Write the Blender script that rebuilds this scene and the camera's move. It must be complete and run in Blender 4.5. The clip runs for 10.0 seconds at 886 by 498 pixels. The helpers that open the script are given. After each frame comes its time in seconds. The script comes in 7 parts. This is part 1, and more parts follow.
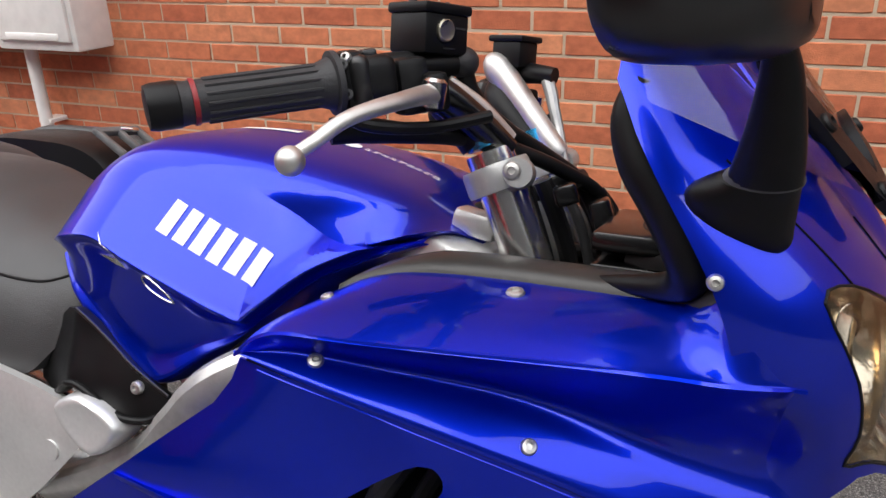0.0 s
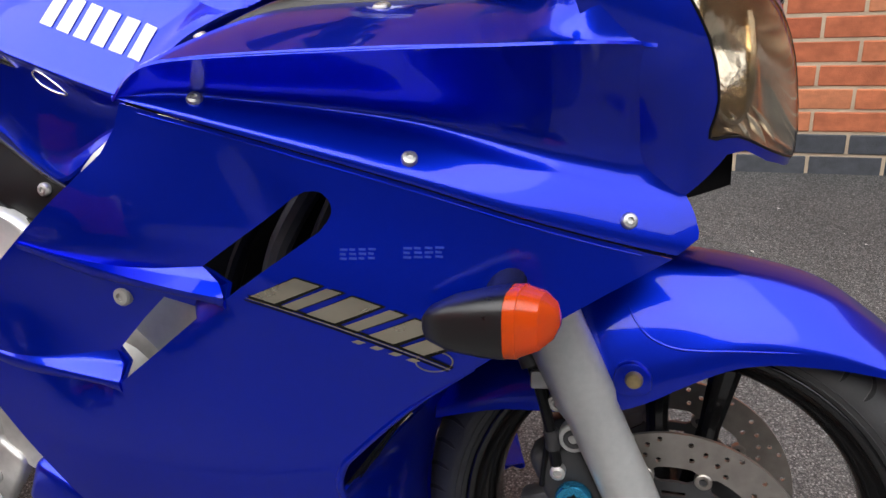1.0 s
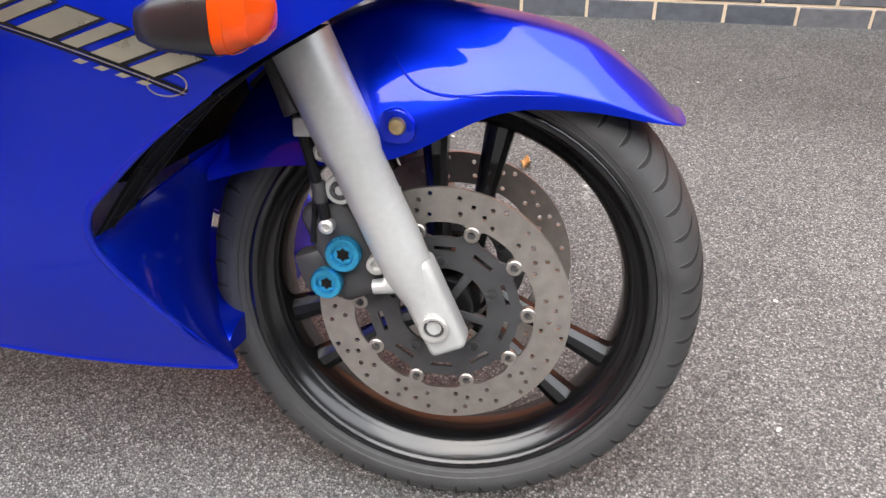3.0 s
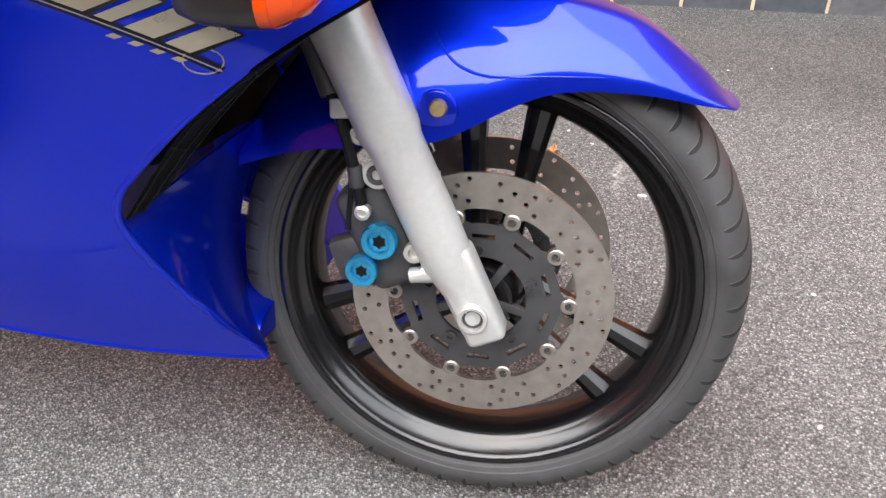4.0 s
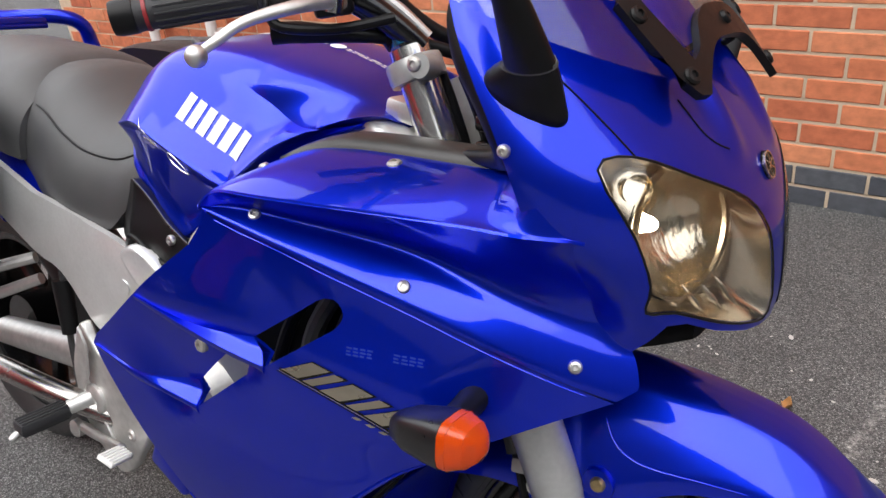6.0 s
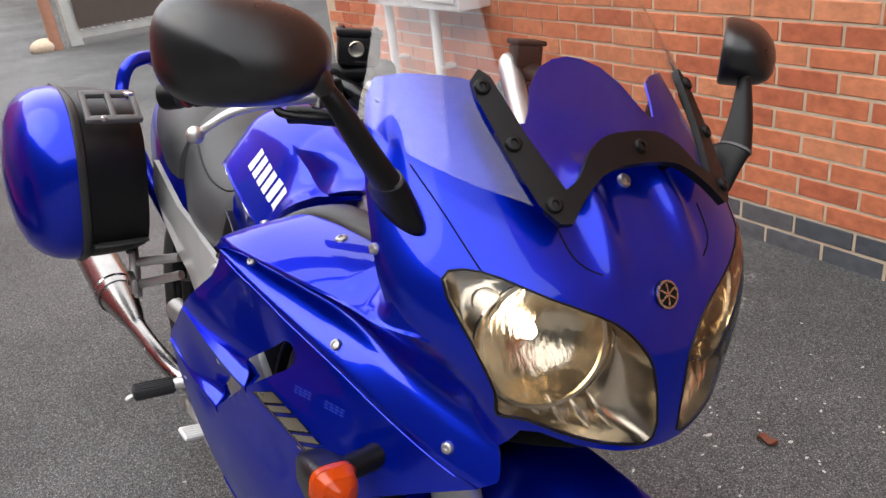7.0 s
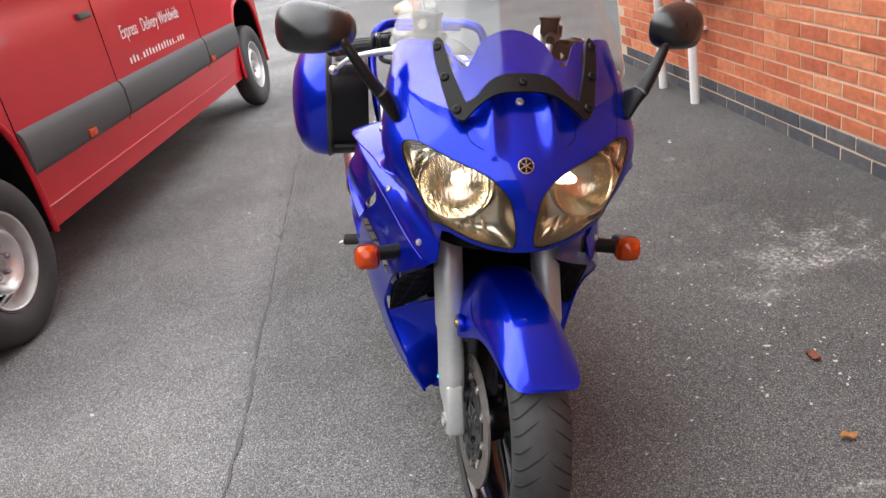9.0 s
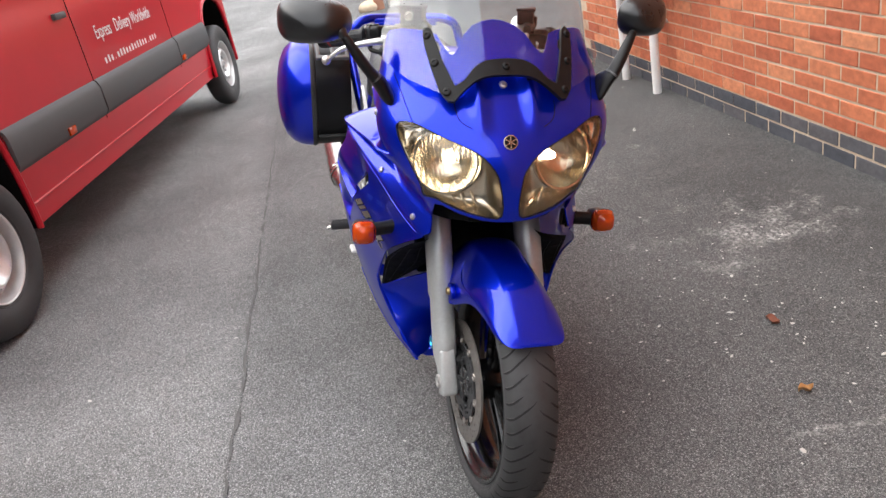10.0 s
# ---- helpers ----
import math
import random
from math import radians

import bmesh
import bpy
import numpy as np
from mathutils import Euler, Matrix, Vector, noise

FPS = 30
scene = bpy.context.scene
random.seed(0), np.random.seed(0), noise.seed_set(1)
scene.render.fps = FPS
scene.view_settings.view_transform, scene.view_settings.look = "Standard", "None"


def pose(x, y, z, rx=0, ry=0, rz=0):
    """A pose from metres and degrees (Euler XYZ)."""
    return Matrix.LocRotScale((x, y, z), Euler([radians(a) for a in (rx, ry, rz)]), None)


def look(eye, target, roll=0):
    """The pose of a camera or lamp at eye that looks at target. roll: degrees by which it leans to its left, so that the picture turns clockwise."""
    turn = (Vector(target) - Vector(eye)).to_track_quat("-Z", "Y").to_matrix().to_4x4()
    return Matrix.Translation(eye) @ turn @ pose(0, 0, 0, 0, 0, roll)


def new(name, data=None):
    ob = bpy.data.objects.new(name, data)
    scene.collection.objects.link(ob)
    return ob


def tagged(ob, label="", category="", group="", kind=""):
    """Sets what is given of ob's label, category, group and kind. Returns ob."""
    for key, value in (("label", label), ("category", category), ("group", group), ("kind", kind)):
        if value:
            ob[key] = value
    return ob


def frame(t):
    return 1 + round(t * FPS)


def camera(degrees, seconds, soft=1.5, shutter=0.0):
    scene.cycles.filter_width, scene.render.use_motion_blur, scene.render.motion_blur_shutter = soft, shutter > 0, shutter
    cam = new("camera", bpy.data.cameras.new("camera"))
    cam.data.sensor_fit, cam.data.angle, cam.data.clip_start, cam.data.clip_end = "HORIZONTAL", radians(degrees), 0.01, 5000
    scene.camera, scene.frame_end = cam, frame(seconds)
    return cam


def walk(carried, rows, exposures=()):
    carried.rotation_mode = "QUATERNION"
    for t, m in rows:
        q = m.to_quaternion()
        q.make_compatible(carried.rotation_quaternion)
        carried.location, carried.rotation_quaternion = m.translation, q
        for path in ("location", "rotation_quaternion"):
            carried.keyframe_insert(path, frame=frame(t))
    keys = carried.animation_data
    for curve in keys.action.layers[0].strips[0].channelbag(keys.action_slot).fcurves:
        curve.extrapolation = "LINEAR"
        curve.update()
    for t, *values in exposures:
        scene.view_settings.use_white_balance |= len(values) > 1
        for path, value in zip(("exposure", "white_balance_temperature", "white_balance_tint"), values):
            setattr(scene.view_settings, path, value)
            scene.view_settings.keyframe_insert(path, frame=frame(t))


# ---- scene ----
from mathutils.bvhtree import BVHTree
cam = camera(59.9, 10.0)
PATH = [
    (0, (0.065, -0.495, 1.236), (-0.665, 1.196, 0.457), -1.5),
    (0.5, (0.148, -0.498, 1.135), (-0.593, 1.167, 0.31), -4.0),
    (1, (0.175, -0.554, 1.052), (-0.502, 1.098, 0.15), -6.3),
    (1.5, (0.224, -0.59, 1.01), (-0.342, 1.051, 0.016), -5.0),
    (2, (0.279, -0.592, 0.968), (-0.18, 1.039, -0.094), -3.2),
    (2.5, (0.309, -0.584, 0.93), (-0.093, 1.023, -0.19), -2.3),
    (2.7, (0.313, -0.581, 0.919), (-0.073, 1.014, -0.223), -2.0),
    (4, (0.277, -0.559, 0.886), (-0.136, 1.0, -0.297), -2.2),
    (4.5, (0.238, -0.567, 0.974), (-0.242, 0.997, -0.175), -3.2),
    (5, (0.211, -0.591, 1.129), (-0.479, 0.975, 0.094), -5.2),
    (5.5, (0.261, -0.513, 1.208), (-0.72, 0.94, 0.246), -6.4),
    (5.7, (0.307, -0.505, 1.221), (-0.726, 0.913, 0.26), -6.5),
    (6.8, (0.659, -0.338, 1.314), (-0.8, 0.724, 0.45), -7.0),
    (7, (0.707, -0.262, 1.314), (-0.866, 0.651, 0.483), -6.9),
    (7.5, (0.935, -0.176, 1.337), (-0.809, 0.399, 0.546), -8.1),
    (8, (1.187, -0.118, 1.368), (-0.606, 0.235, 0.556), -10.0),
    (8.5, (1.378, 0.01, 1.353), (-0.441, 0.194, 0.541), -10.7),
    (9, (1.579, 0.037, 1.371), (-0.254, 0.131, 0.575), -11.2),
    (9.5, (1.733, -0.002, 1.389), (-0.105, 0.087, 0.607), -11.6),
    (10, (1.721, -0.038, 1.385), (-0.097, 0.138, 0.571), -11.6),
]
walk(cam, [(t, look(eye, aim, roll)) for t, eye, aim, roll in PATH], exposures=[(0.0, 1.29), (0.6, 1.34), (1.0, 1.40), (1.6, 1.79), (2.2, 2.14), (2.5, 2.29), (4.0, 2.54), (4.5, 2.64), (5.0, 1.90), (5.6, 1.54), (7.0, 1.36), (8.0, 1.44), (9.0, 1.69), (10.0, 1.69)])

# ---- world and light: bright overcast, the sky open above the yard ----
world = bpy.data.worlds.new("overcast_sky")
scene.world = world
world.use_nodes = True
wn = world.node_tree
sky = wn.nodes.new("ShaderNodeTexSky")
sky.sky_type, sky.sun_disc = "NISHITA", False
sky.sun_elevation, sky.sun_rotation = radians(55), radians(200)
sky.dust_density, sky.ozone_density, sky.air_density = 4.0, 1.0, 1.2
cloud = wn.nodes.new("ShaderNodeMix")
cloud.data_type = "RGBA"
cloud.inputs[0].default_value = 0.86
cloud.inputs[7].default_value = (8.6, 8.7, 9.0, 1)
wn.links.new(sky.outputs[0], cloud.inputs[6])
back = wn.nodes["Background"]
wn.links.new(cloud.outputs[2], back.inputs[0])
back.inputs[1].default_value = 0.12
sun = new("sun", bpy.data.lights.new("sun", "SUN"))
sun.data.energy, sun.data.angle, sun.data.color = 0.8, radians(70), (1.0, 0.97, 0.93)
sun.matrix_world = look((0, 0, 6), (1.2, 3.4, 0))


# ---- materials ----
def mat(name, color, rough=0.5, metal=0.0, coat=0.0, noise=0.0, scale=40.0, bump=0.0, bscale=200.0, spec=0.5, stretch=(1, 1, 1)):
    m = bpy.data.materials.new(name)
    m.use_nodes = True
    nt = m.node_tree
    b = nt.nodes["Principled BSDF"]
    b.inputs["Base Color"].default_value = (*color, 1)
    b.inputs["Roughness"].default_value, b.inputs["Metallic"].default_value = rough, metal
    b.inputs["Specular IOR Level"].default_value = spec
    b.inputs["Coat Weight"].default_value, b.inputs["Coat Roughness"].default_value = coat, 0.03
    co = nt.nodes.new("ShaderNodeTexCoord")
    mp = nt.nodes.new("ShaderNodeMapping")
    mp.inputs["Scale"].default_value = stretch
    nt.links.new(co.outputs["Object"], mp.inputs[0])
    if noise:
        n = nt.nodes.new("ShaderNodeTexNoise")
        n.inputs["Scale"].default_value, n.inputs["Detail"].default_value = scale, 6
        n2 = nt.nodes.new("ShaderNodeTexNoise")
        n2.inputs["Scale"].default_value, n2.inputs["Detail"].default_value = scale / 9, 3
        add = nt.nodes.new("ShaderNodeMath")
        add.operation = "ADD"
        nt.links.new(mp.outputs[0], n.inputs[0])
        nt.links.new(mp.outputs[0], n2.inputs[0])
        nt.links.new(n.outputs[0], add.inputs[0])
        nt.links.new(n2.outputs[0], add.inputs[1])
        r = nt.nodes.new("ShaderNodeMapRange")
        r.inputs[1].default_value, r.inputs[2].default_value = 0.6, 1.4
        r.inputs[3].default_value, r.inputs[4].default_value = 1 - noise, 1 + noise
        nt.links.new(add.outputs[0], r.inputs[0])
        mul = nt.nodes.new("ShaderNodeVectorMath")
        mul.operation = "SCALE"
        mul.inputs[0].default_value = color
        nt.links.new(r.outputs[0], mul.inputs["Scale"])
        nt.links.new(mul.outputs[0], b.inputs["Base Color"])
        rr = nt.nodes.new("ShaderNodeMapRange")
        rr.inputs[1].default_value, rr.inputs[2].default_value = 0.6, 1.4
        rr.inputs[3].default_value, rr.inputs[4].default_value = max(0.02, rough * (1 - noise * 0.7)), min(1, rough * (1 + noise * 0.7))
        nt.links.new(add.outputs[0], rr.inputs[0])
        nt.links.new(rr.outputs[0], b.inputs["Roughness"])
    if bump:
        n = nt.nodes.new("ShaderNodeTexNoise")
        n.inputs["Scale"].default_value, n.inputs["Detail"].default_value = bscale, 4
        nt.links.new(mp.outputs[0], n.inputs[0])
        bp = nt.nodes.new("ShaderNodeBump")
        bp.inputs["Strength"].default_value, bp.inputs["Distance"].default_value = bump, 0.002
        nt.links.new(n.outputs[0], bp.inputs["Height"])
        nt.links.new(bp.outputs[0], b.inputs["Normal"])
    return m


BLUE = mat("metallic_blue_paint", (0.0004, 0.017, 0.52), 0.30, 0.76, 0.72, noise=0.03, scale=900)
BLUE.node_tree.nodes["Principled BSDF"].inputs["Specular Tint"].default_value = (0.22, 0.33, 0.90, 1)
BLUE.node_tree.nodes["Principled BSDF"].inputs["Coat IOR"].default_value = 1.47
BLACK = mat("black_plastic", (0.006, 0.006, 0.0065), 0.42, noise=0.25, scale=60, bump=0.10, bscale=900, spec=0.2)
SATIN = mat("satin_black_plastic", (0.009, 0.009, 0.0095), 0.30, noise=0.2, scale=60, bump=0.08, bscale=1200, spec=0.55)
GLOSSBLACK = mat("gloss_black_paint", (0.004, 0.004, 0.0045), 0.24, coat=0.25, noise=0.2, scale=30)
# black parts and print; also stands in for shade inside openings
DARK = mat("black_and_recess_shade", (0.002, 0.002, 0.0022), 0.8, noise=0.3, spec=0.2)
# tread strips: near-black colour for the shade inside the grooves
TREADSHADE = mat("tread_groove_shade", (0.007, 0.007, 0.007), 0.8, noise=0.2)
# pale colour for the highlight painted along the groove edges
EDGEGLINT = mat("groove_edge_highlight", (0.085, 0.083, 0.08), 0.85, noise=0.3, scale=60)
RUBBER = mat("tyre_rubber", (0.036, 0.036, 0.037), 0.60, noise=0.40, scale=45, bump=0.25, bscale=350)
GRIP = mat("grip_rubber", (0.016, 0.016, 0.018), 0.6, noise=0.2, scale=80, bump=0.2, bscale=500)
COCKPIT = mat("cockpit_plastic", (0.030, 0.029, 0.028), 0.42, noise=0.2, scale=60, bump=0.08, bscale=1200)
CASESEAM = mat("case_seam_plastic", (0.028, 0.030, 0.030), 0.5, noise=0.2, scale=40)
SEAT = mat("seat_vinyl", (0.045, 0.045, 0.046), 0.5, noise=0.25, scale=25, bump=0.3, bscale=700)
COVER = mat("silver_cover_paint", (0.66, 0.66, 0.65), 0.32, 0.5, 0.5, noise=0.08, scale=160)
SILVER = mat("silver_paint", (0.40, 0.405, 0.395), 0.34, 0.30, 0.35, noise=0.10, scale=120)
CAST = mat("cast_aluminium", (0.56, 0.55, 0.53), 0.42, 0.75, noise=0.22, scale=70, bump=0.15, bscale=400)
LEVER = mat("brushed_lever", (0.55, 0.54, 0.52), 0.42, 0.9, noise=0.15, scale=90)
STANCHION = mat("satin_chrome", (0.66, 0.65, 0.63), 0.20, 0.95, noise=0.06, scale=60)
FRAMEGREY = mat("grey_plastic", (0.10, 0.10, 0.10), 0.5, noise=0.2, scale=60)
CHROME = mat("chrome", (0.74, 0.73, 0.71), 0.22, 1.0, noise=0.1, scale=50)
STEEL = mat("brake_steel", (0.36, 0.33, 0.30), 0.36, 0.9, noise=0.25, scale=60, bump=0.1, bscale=300)
CARRIER = mat("dark_carrier", (0.05, 0.05, 0.052), 0.5, 0.4, noise=0.3, scale=60)
ANOD = mat("blue_anodised", (0.05, 0.38, 0.66), 0.26, 0.85, noise=0.05, scale=100)
WHITE = mat("white_decal", (0.78, 0.79, 0.80), 0.4, noise=0.04)
PRINT = mat("faded_print", (0.010, 0.035, 0.40), 0.4, noise=0.3, scale=300)
GOLD = mat("silver_gold_decal", (0.46, 0.42, 0.33), 0.28, 0.9, noise=0.12)
BRASS = mat("tarnished_bolt", (0.40, 0.31, 0.16), 0.4, 0.9, noise=0.3, scale=150)
TITAN = mat("exhaust_steel", (0.40, 0.38, 0.36), 0.26, 1.0, noise=0.15, scale=20)
REDPAINT = mat("red_van_paint", (0.50, 0.007, 0.020), 0.30, coat=0.30, noise=0.08, scale=6, spec=0.3)
REFLECT = mat("headlight_reflector", (0.66, 0.58, 0.45), 0.20, 1.0, noise=0.1, scale=200, bump=1.0, bscale=60, stretch=(1, 2.4, 0.6))
BRONZE = mat("smoked_reflector", (0.74, 0.65, 0.52), 0.25, 1.0, noise=0.12, scale=12)
PVC = mat("white_pvc", (0.78, 0.77, 0.74), 0.45, noise=0.12, scale=15)
BRACKET = mat("bracket_steel", (0.36, 0.36, 0.36), 0.4, 0.8, noise=0.2, scale=60)
RED = mat("red_ring", (0.24, 0.012, 0.015), 0.5, noise=0.1)
TRIM = mat("grey_van_trim", (0.068, 0.072, 0.074), 0.6, noise=0.2, scale=20, bump=0.1, bscale=500)
GREY = mat("grey_screw_cover", (0.30, 0.29, 0.27), 0.5, noise=0.15)


def lens_mat(name, color, rough, trans):
    m = mat(name, color, rough)
    b = m.node_tree.nodes["Principled BSDF"]
    b.inputs["Transmission Weight"].default_value = trans
    b.inputs["IOR"].default_value = 1.45
    return m


ORANGE = lens_mat("orange_lens", (0.90, 0.095, 0.006), 0.06, 0.5)


def clear(name, tint, ior):
    m = bpy.data.materials.new(name)
    m.use_nodes = True
    nt = m.node_tree
    nt.nodes.remove(nt.nodes["Principled BSDF"])
    tr, gl, mx, fr = (nt.nodes.new(k) for k in ("ShaderNodeBsdfTransparent", "ShaderNodeBsdfGlossy", "ShaderNodeMixShader", "ShaderNodeFresnel"))
    tr.inputs[0].default_value = (*tint, 1)
    gl.inputs["Roughness"].default_value = 0.03
    fr.inputs[0].default_value = ior
    nt.links.new(fr.outputs[0], mx.inputs[0])
    nt.links.new(tr.outputs[0], mx.inputs[1])
    nt.links.new(gl.outputs[0], mx.inputs[2])
    nt.links.new(mx.outputs[0], nt.nodes["Material Output"].inputs[0])
    return m


SCREEN = clear("clear_screen", (0.93, 0.95, 0.96), 1.75)
LENS = clear("clear_lens", (0.96, 0.95, 0.93), 1.52)
BULB = bpy.data.materials.new("lit_bulb")
BULB.use_nodes = True
BULB.node_tree.nodes["Principled BSDF"].inputs["Emission Color"].default_value = (1.0, 0.85, 0.64, 1)
BULB.node_tree.nodes["Principled BSDF"].inputs["Emission Strength"].default_value = 5.0


def asphalt():
    m = mat("asphalt", (0.07, 0.068, 0.066), 0.88, spec=0.3)
    nt = m.node_tree
    L = nt.links.new
    b = nt.nodes["Principled BSDF"]
    co = nt.nodes.new("ShaderNodeTexCoord")
    def noise_tex(scale, detail, rough=0.6):
        n = nt.nodes.new("ShaderNodeTexNoise")
        n.inputs["Scale"].default_value, n.inputs["Detail"].default_value, n.inputs["Roughness"].default_value = scale, detail, rough
        L(co.outputs["Object"], n.inputs[0])
        return n
    chips = nt.nodes.new("ShaderNodeTexVoronoi")
    chips.inputs["Scale"].default_value = 290
    L(co.outputs["Object"], chips.inputs["Vector"])
    ramp = nt.nodes.new("ShaderNodeValToRGB")
    e = ramp.color_ramp.elements
    e[0].position, e[0].color = 0.0, (0.100, 0.100, 0.100, 1)
    e[1].position, e[1].color = 1.0, (0.375, 0.372, 0.366, 1)
    e2 = e.new(0.55)
    e2.color = (0.165, 0.164, 0.161, 1)
    e3 = e.new(0.85)
    e3.color = (0.235, 0.233, 0.229, 1)
    sep = nt.nodes.new("ShaderNodeSeparateColor")
    L(chips.outputs["Color"], sep.inputs[0])
    L(sep.outputs[0], ramp.inputs[0])
    big = noise_tex(0.9, 5)
    br = nt.nodes.new("ShaderNodeMapRange")
    br.inputs[1].default_value, br.inputs[2].default_value, br.inputs[3].default_value, br.inputs[4].default_value = 0.3, 0.72, 0.72, 1.3
    L(big.outputs[0], br.inputs[0])
    mul = nt.nodes.new("ShaderNodeVectorMath")
    mul.operation = "SCALE"
    # darker towards the gaps between the pale stones
    gap = nt.nodes.new("ShaderNodeMapRange")
    gap.inputs[1].default_value, gap.inputs[2].default_value, gap.inputs[3].default_value, gap.inputs[4].default_value = 0.25, 0.75, 1.20, 0.48
    L(chips.outputs["Distance"], gap.inputs[0])
    tone = nt.nodes.new("ShaderNodeMath")
    tone.operation = "MULTIPLY"
    L(br.outputs[0], tone.inputs[0])
    L(gap.outputs[0], tone.inputs[1])
    L(ramp.outputs[0], mul.inputs[0])
    L(tone.outputs[0], mul.inputs["Scale"])
    # the outer lay is older and paler
    sx = nt.nodes.new("ShaderNodeSeparateXYZ")
    L(co.outputs["Object"], sx.inputs[0])
    lay = nt.nodes.new("ShaderNodeMapRange")
    lay.inputs[1].default_value, lay.inputs[2].default_value, lay.inputs[3].default_value, lay.inputs[4].default_value = -0.70, -0.50, 1.38, 1.0
    L(sx.outputs[1], lay.inputs[0])
    # darker towards the wall, with a ragged edge
    ragged = noise_tex(1.6, 5)
    ry = nt.nodes.new("ShaderNodeMath")
    ry.operation = "MULTIPLY_ADD"
    ry.inputs[1].default_value = 0.9
    L(ragged.outputs[0], ry.inputs[0])
    L(sx.outputs[1], ry.inputs[2])
    wallward = nt.nodes.new("ShaderNodeMapRange")
    wallward.inputs[1].default_value, wallward.inputs[2].default_value, wallward.inputs[3].default_value, wallward.inputs[4].default_value = 1.0, 2.0, 1.0, 0.56
    L(ry.outputs[0], wallward.inputs[0])
    both_ = nt.nodes.new("ShaderNodeMath")
    both_.operation = "MULTIPLY"
    L(lay.outputs[0], both_.inputs[0])
    L(wallward.outputs[0], both_.inputs[1])
    mul2 = nt.nodes.new("ShaderNodeVectorMath")
    mul2.operation = "SCALE"
    L(mul.outputs[0], mul2.inputs[0])
    L(both_.outputs[0], mul2.inputs["Scale"])
    mul = mul2
    # pale dusty scuffs
    scuff = noise_tex(7.0, 12, 0.75)
    patch = noise_tex(0.55, 2)
    sm = nt.nodes.new("ShaderNodeMath")
    sm.operation = "MULTIPLY"
    L(scuff.outputs[0], sm.inputs[0])
    L(patch.outputs[0], sm.inputs[1])
    sr = nt.nodes.new("ShaderNodeMapRange")
    sr.inputs[1].default_value, sr.inputs[2].default_value, sr.inputs[3].default_value, sr.inputs[4].default_value = 0.355, 0.43, 0.0, 0.8
    off = nt.nodes.new("ShaderNodeVectorMath")
    off.operation = "DISTANCE"
    off.inputs[1].default_value = (-0.78, 1.42, 0)
    L(co.outputs["Object"], off.inputs[0])
    worn = nt.nodes.new("ShaderNodeMapRange")
    worn.inputs[1].default_value, worn.inputs[2].default_value, worn.inputs[3].default_value, worn.inputs[4].default_value = 0.05, 0.75, 0.18, 0.0
    L(off.outputs["Value"], worn.inputs[0])
    sa = nt.nodes.new("ShaderNodeMath")
    sa.operation = "ADD"
    L(sm.outputs[0], sa.inputs[0])
    L(worn.outputs[0], sa.inputs[1])
    # a pale drag mark ahead of the bike
    drag = nt.nodes.new("ShaderNodeMapping")
    drag.vector_type = "TEXTURE"
    drag.inputs["Location"].default_value, drag.inputs["Rotation"].default_value, drag.inputs["Scale"].default_value = (0.29, 0.97, 0), (0, 0, radians(83)), (0.36, 0.045, 1)
    L(co.outputs["Object"], drag.inputs[0])
    far = nt.nodes.new("ShaderNodeVectorMath")
    far.operation = "LENGTH"
    L(drag.outputs[0], far.inputs[0])
    mark = nt.nodes.new("ShaderNodeMapRange")
    mark.inputs[1].default_value, mark.inputs[2].default_value, mark.inputs[3].default_value, mark.inputs[4].default_value = 0.2, 1.3, 0.16, 0.0
    L(far.outputs["Value"], mark.inputs[0])
    sb = nt.nodes.new("ShaderNodeMath")
    sb.operation = "ADD"
    L(sa.outputs[0], sb.inputs[0])
    L(mark.outputs[0], sb.inputs[1])
    L(sb.outputs[0], sr.inputs[0])
    mix = nt.nodes.new("ShaderNodeMix")
    mix.data_type = "RGBA"
    mix.inputs[7].default_value = (0.42, 0.41, 0.39, 1)
    fine = noise_tex(55.0, 6, 0.7)
    fr_ = nt.nodes.new("ShaderNodeMapRange")
    fr_.inputs[1].default_value, fr_.inputs[2].default_value, fr_.inputs[3].default_value, fr_.inputs[4].default_value = 0.46, 0.60, 0.08, 1.0
    L(fine.outputs[0], fr_.inputs[0])
    sf = nt.nodes.new("ShaderNodeMath")
    sf.operation = "MULTIPLY"
    L(sr.outputs[0], sf.inputs[0])
    L(fr_.outputs[0], sf.inputs[1])
    L(sf.outputs[0], mix.inputs[0])
    L(mul.outputs[0], mix.inputs[6])
    L(mix.outputs[2], b.inputs["Base Color"])
    bp = nt.nodes.new("ShaderNodeBump")
    bp.inputs["Strength"].default_value, bp.inputs["Distance"].default_value = 0.9, 0.004
    L(chips.outputs["Distance"], bp.inputs["Height"])
    L(bp.outputs[0], b.inputs["Normal"])
    return m


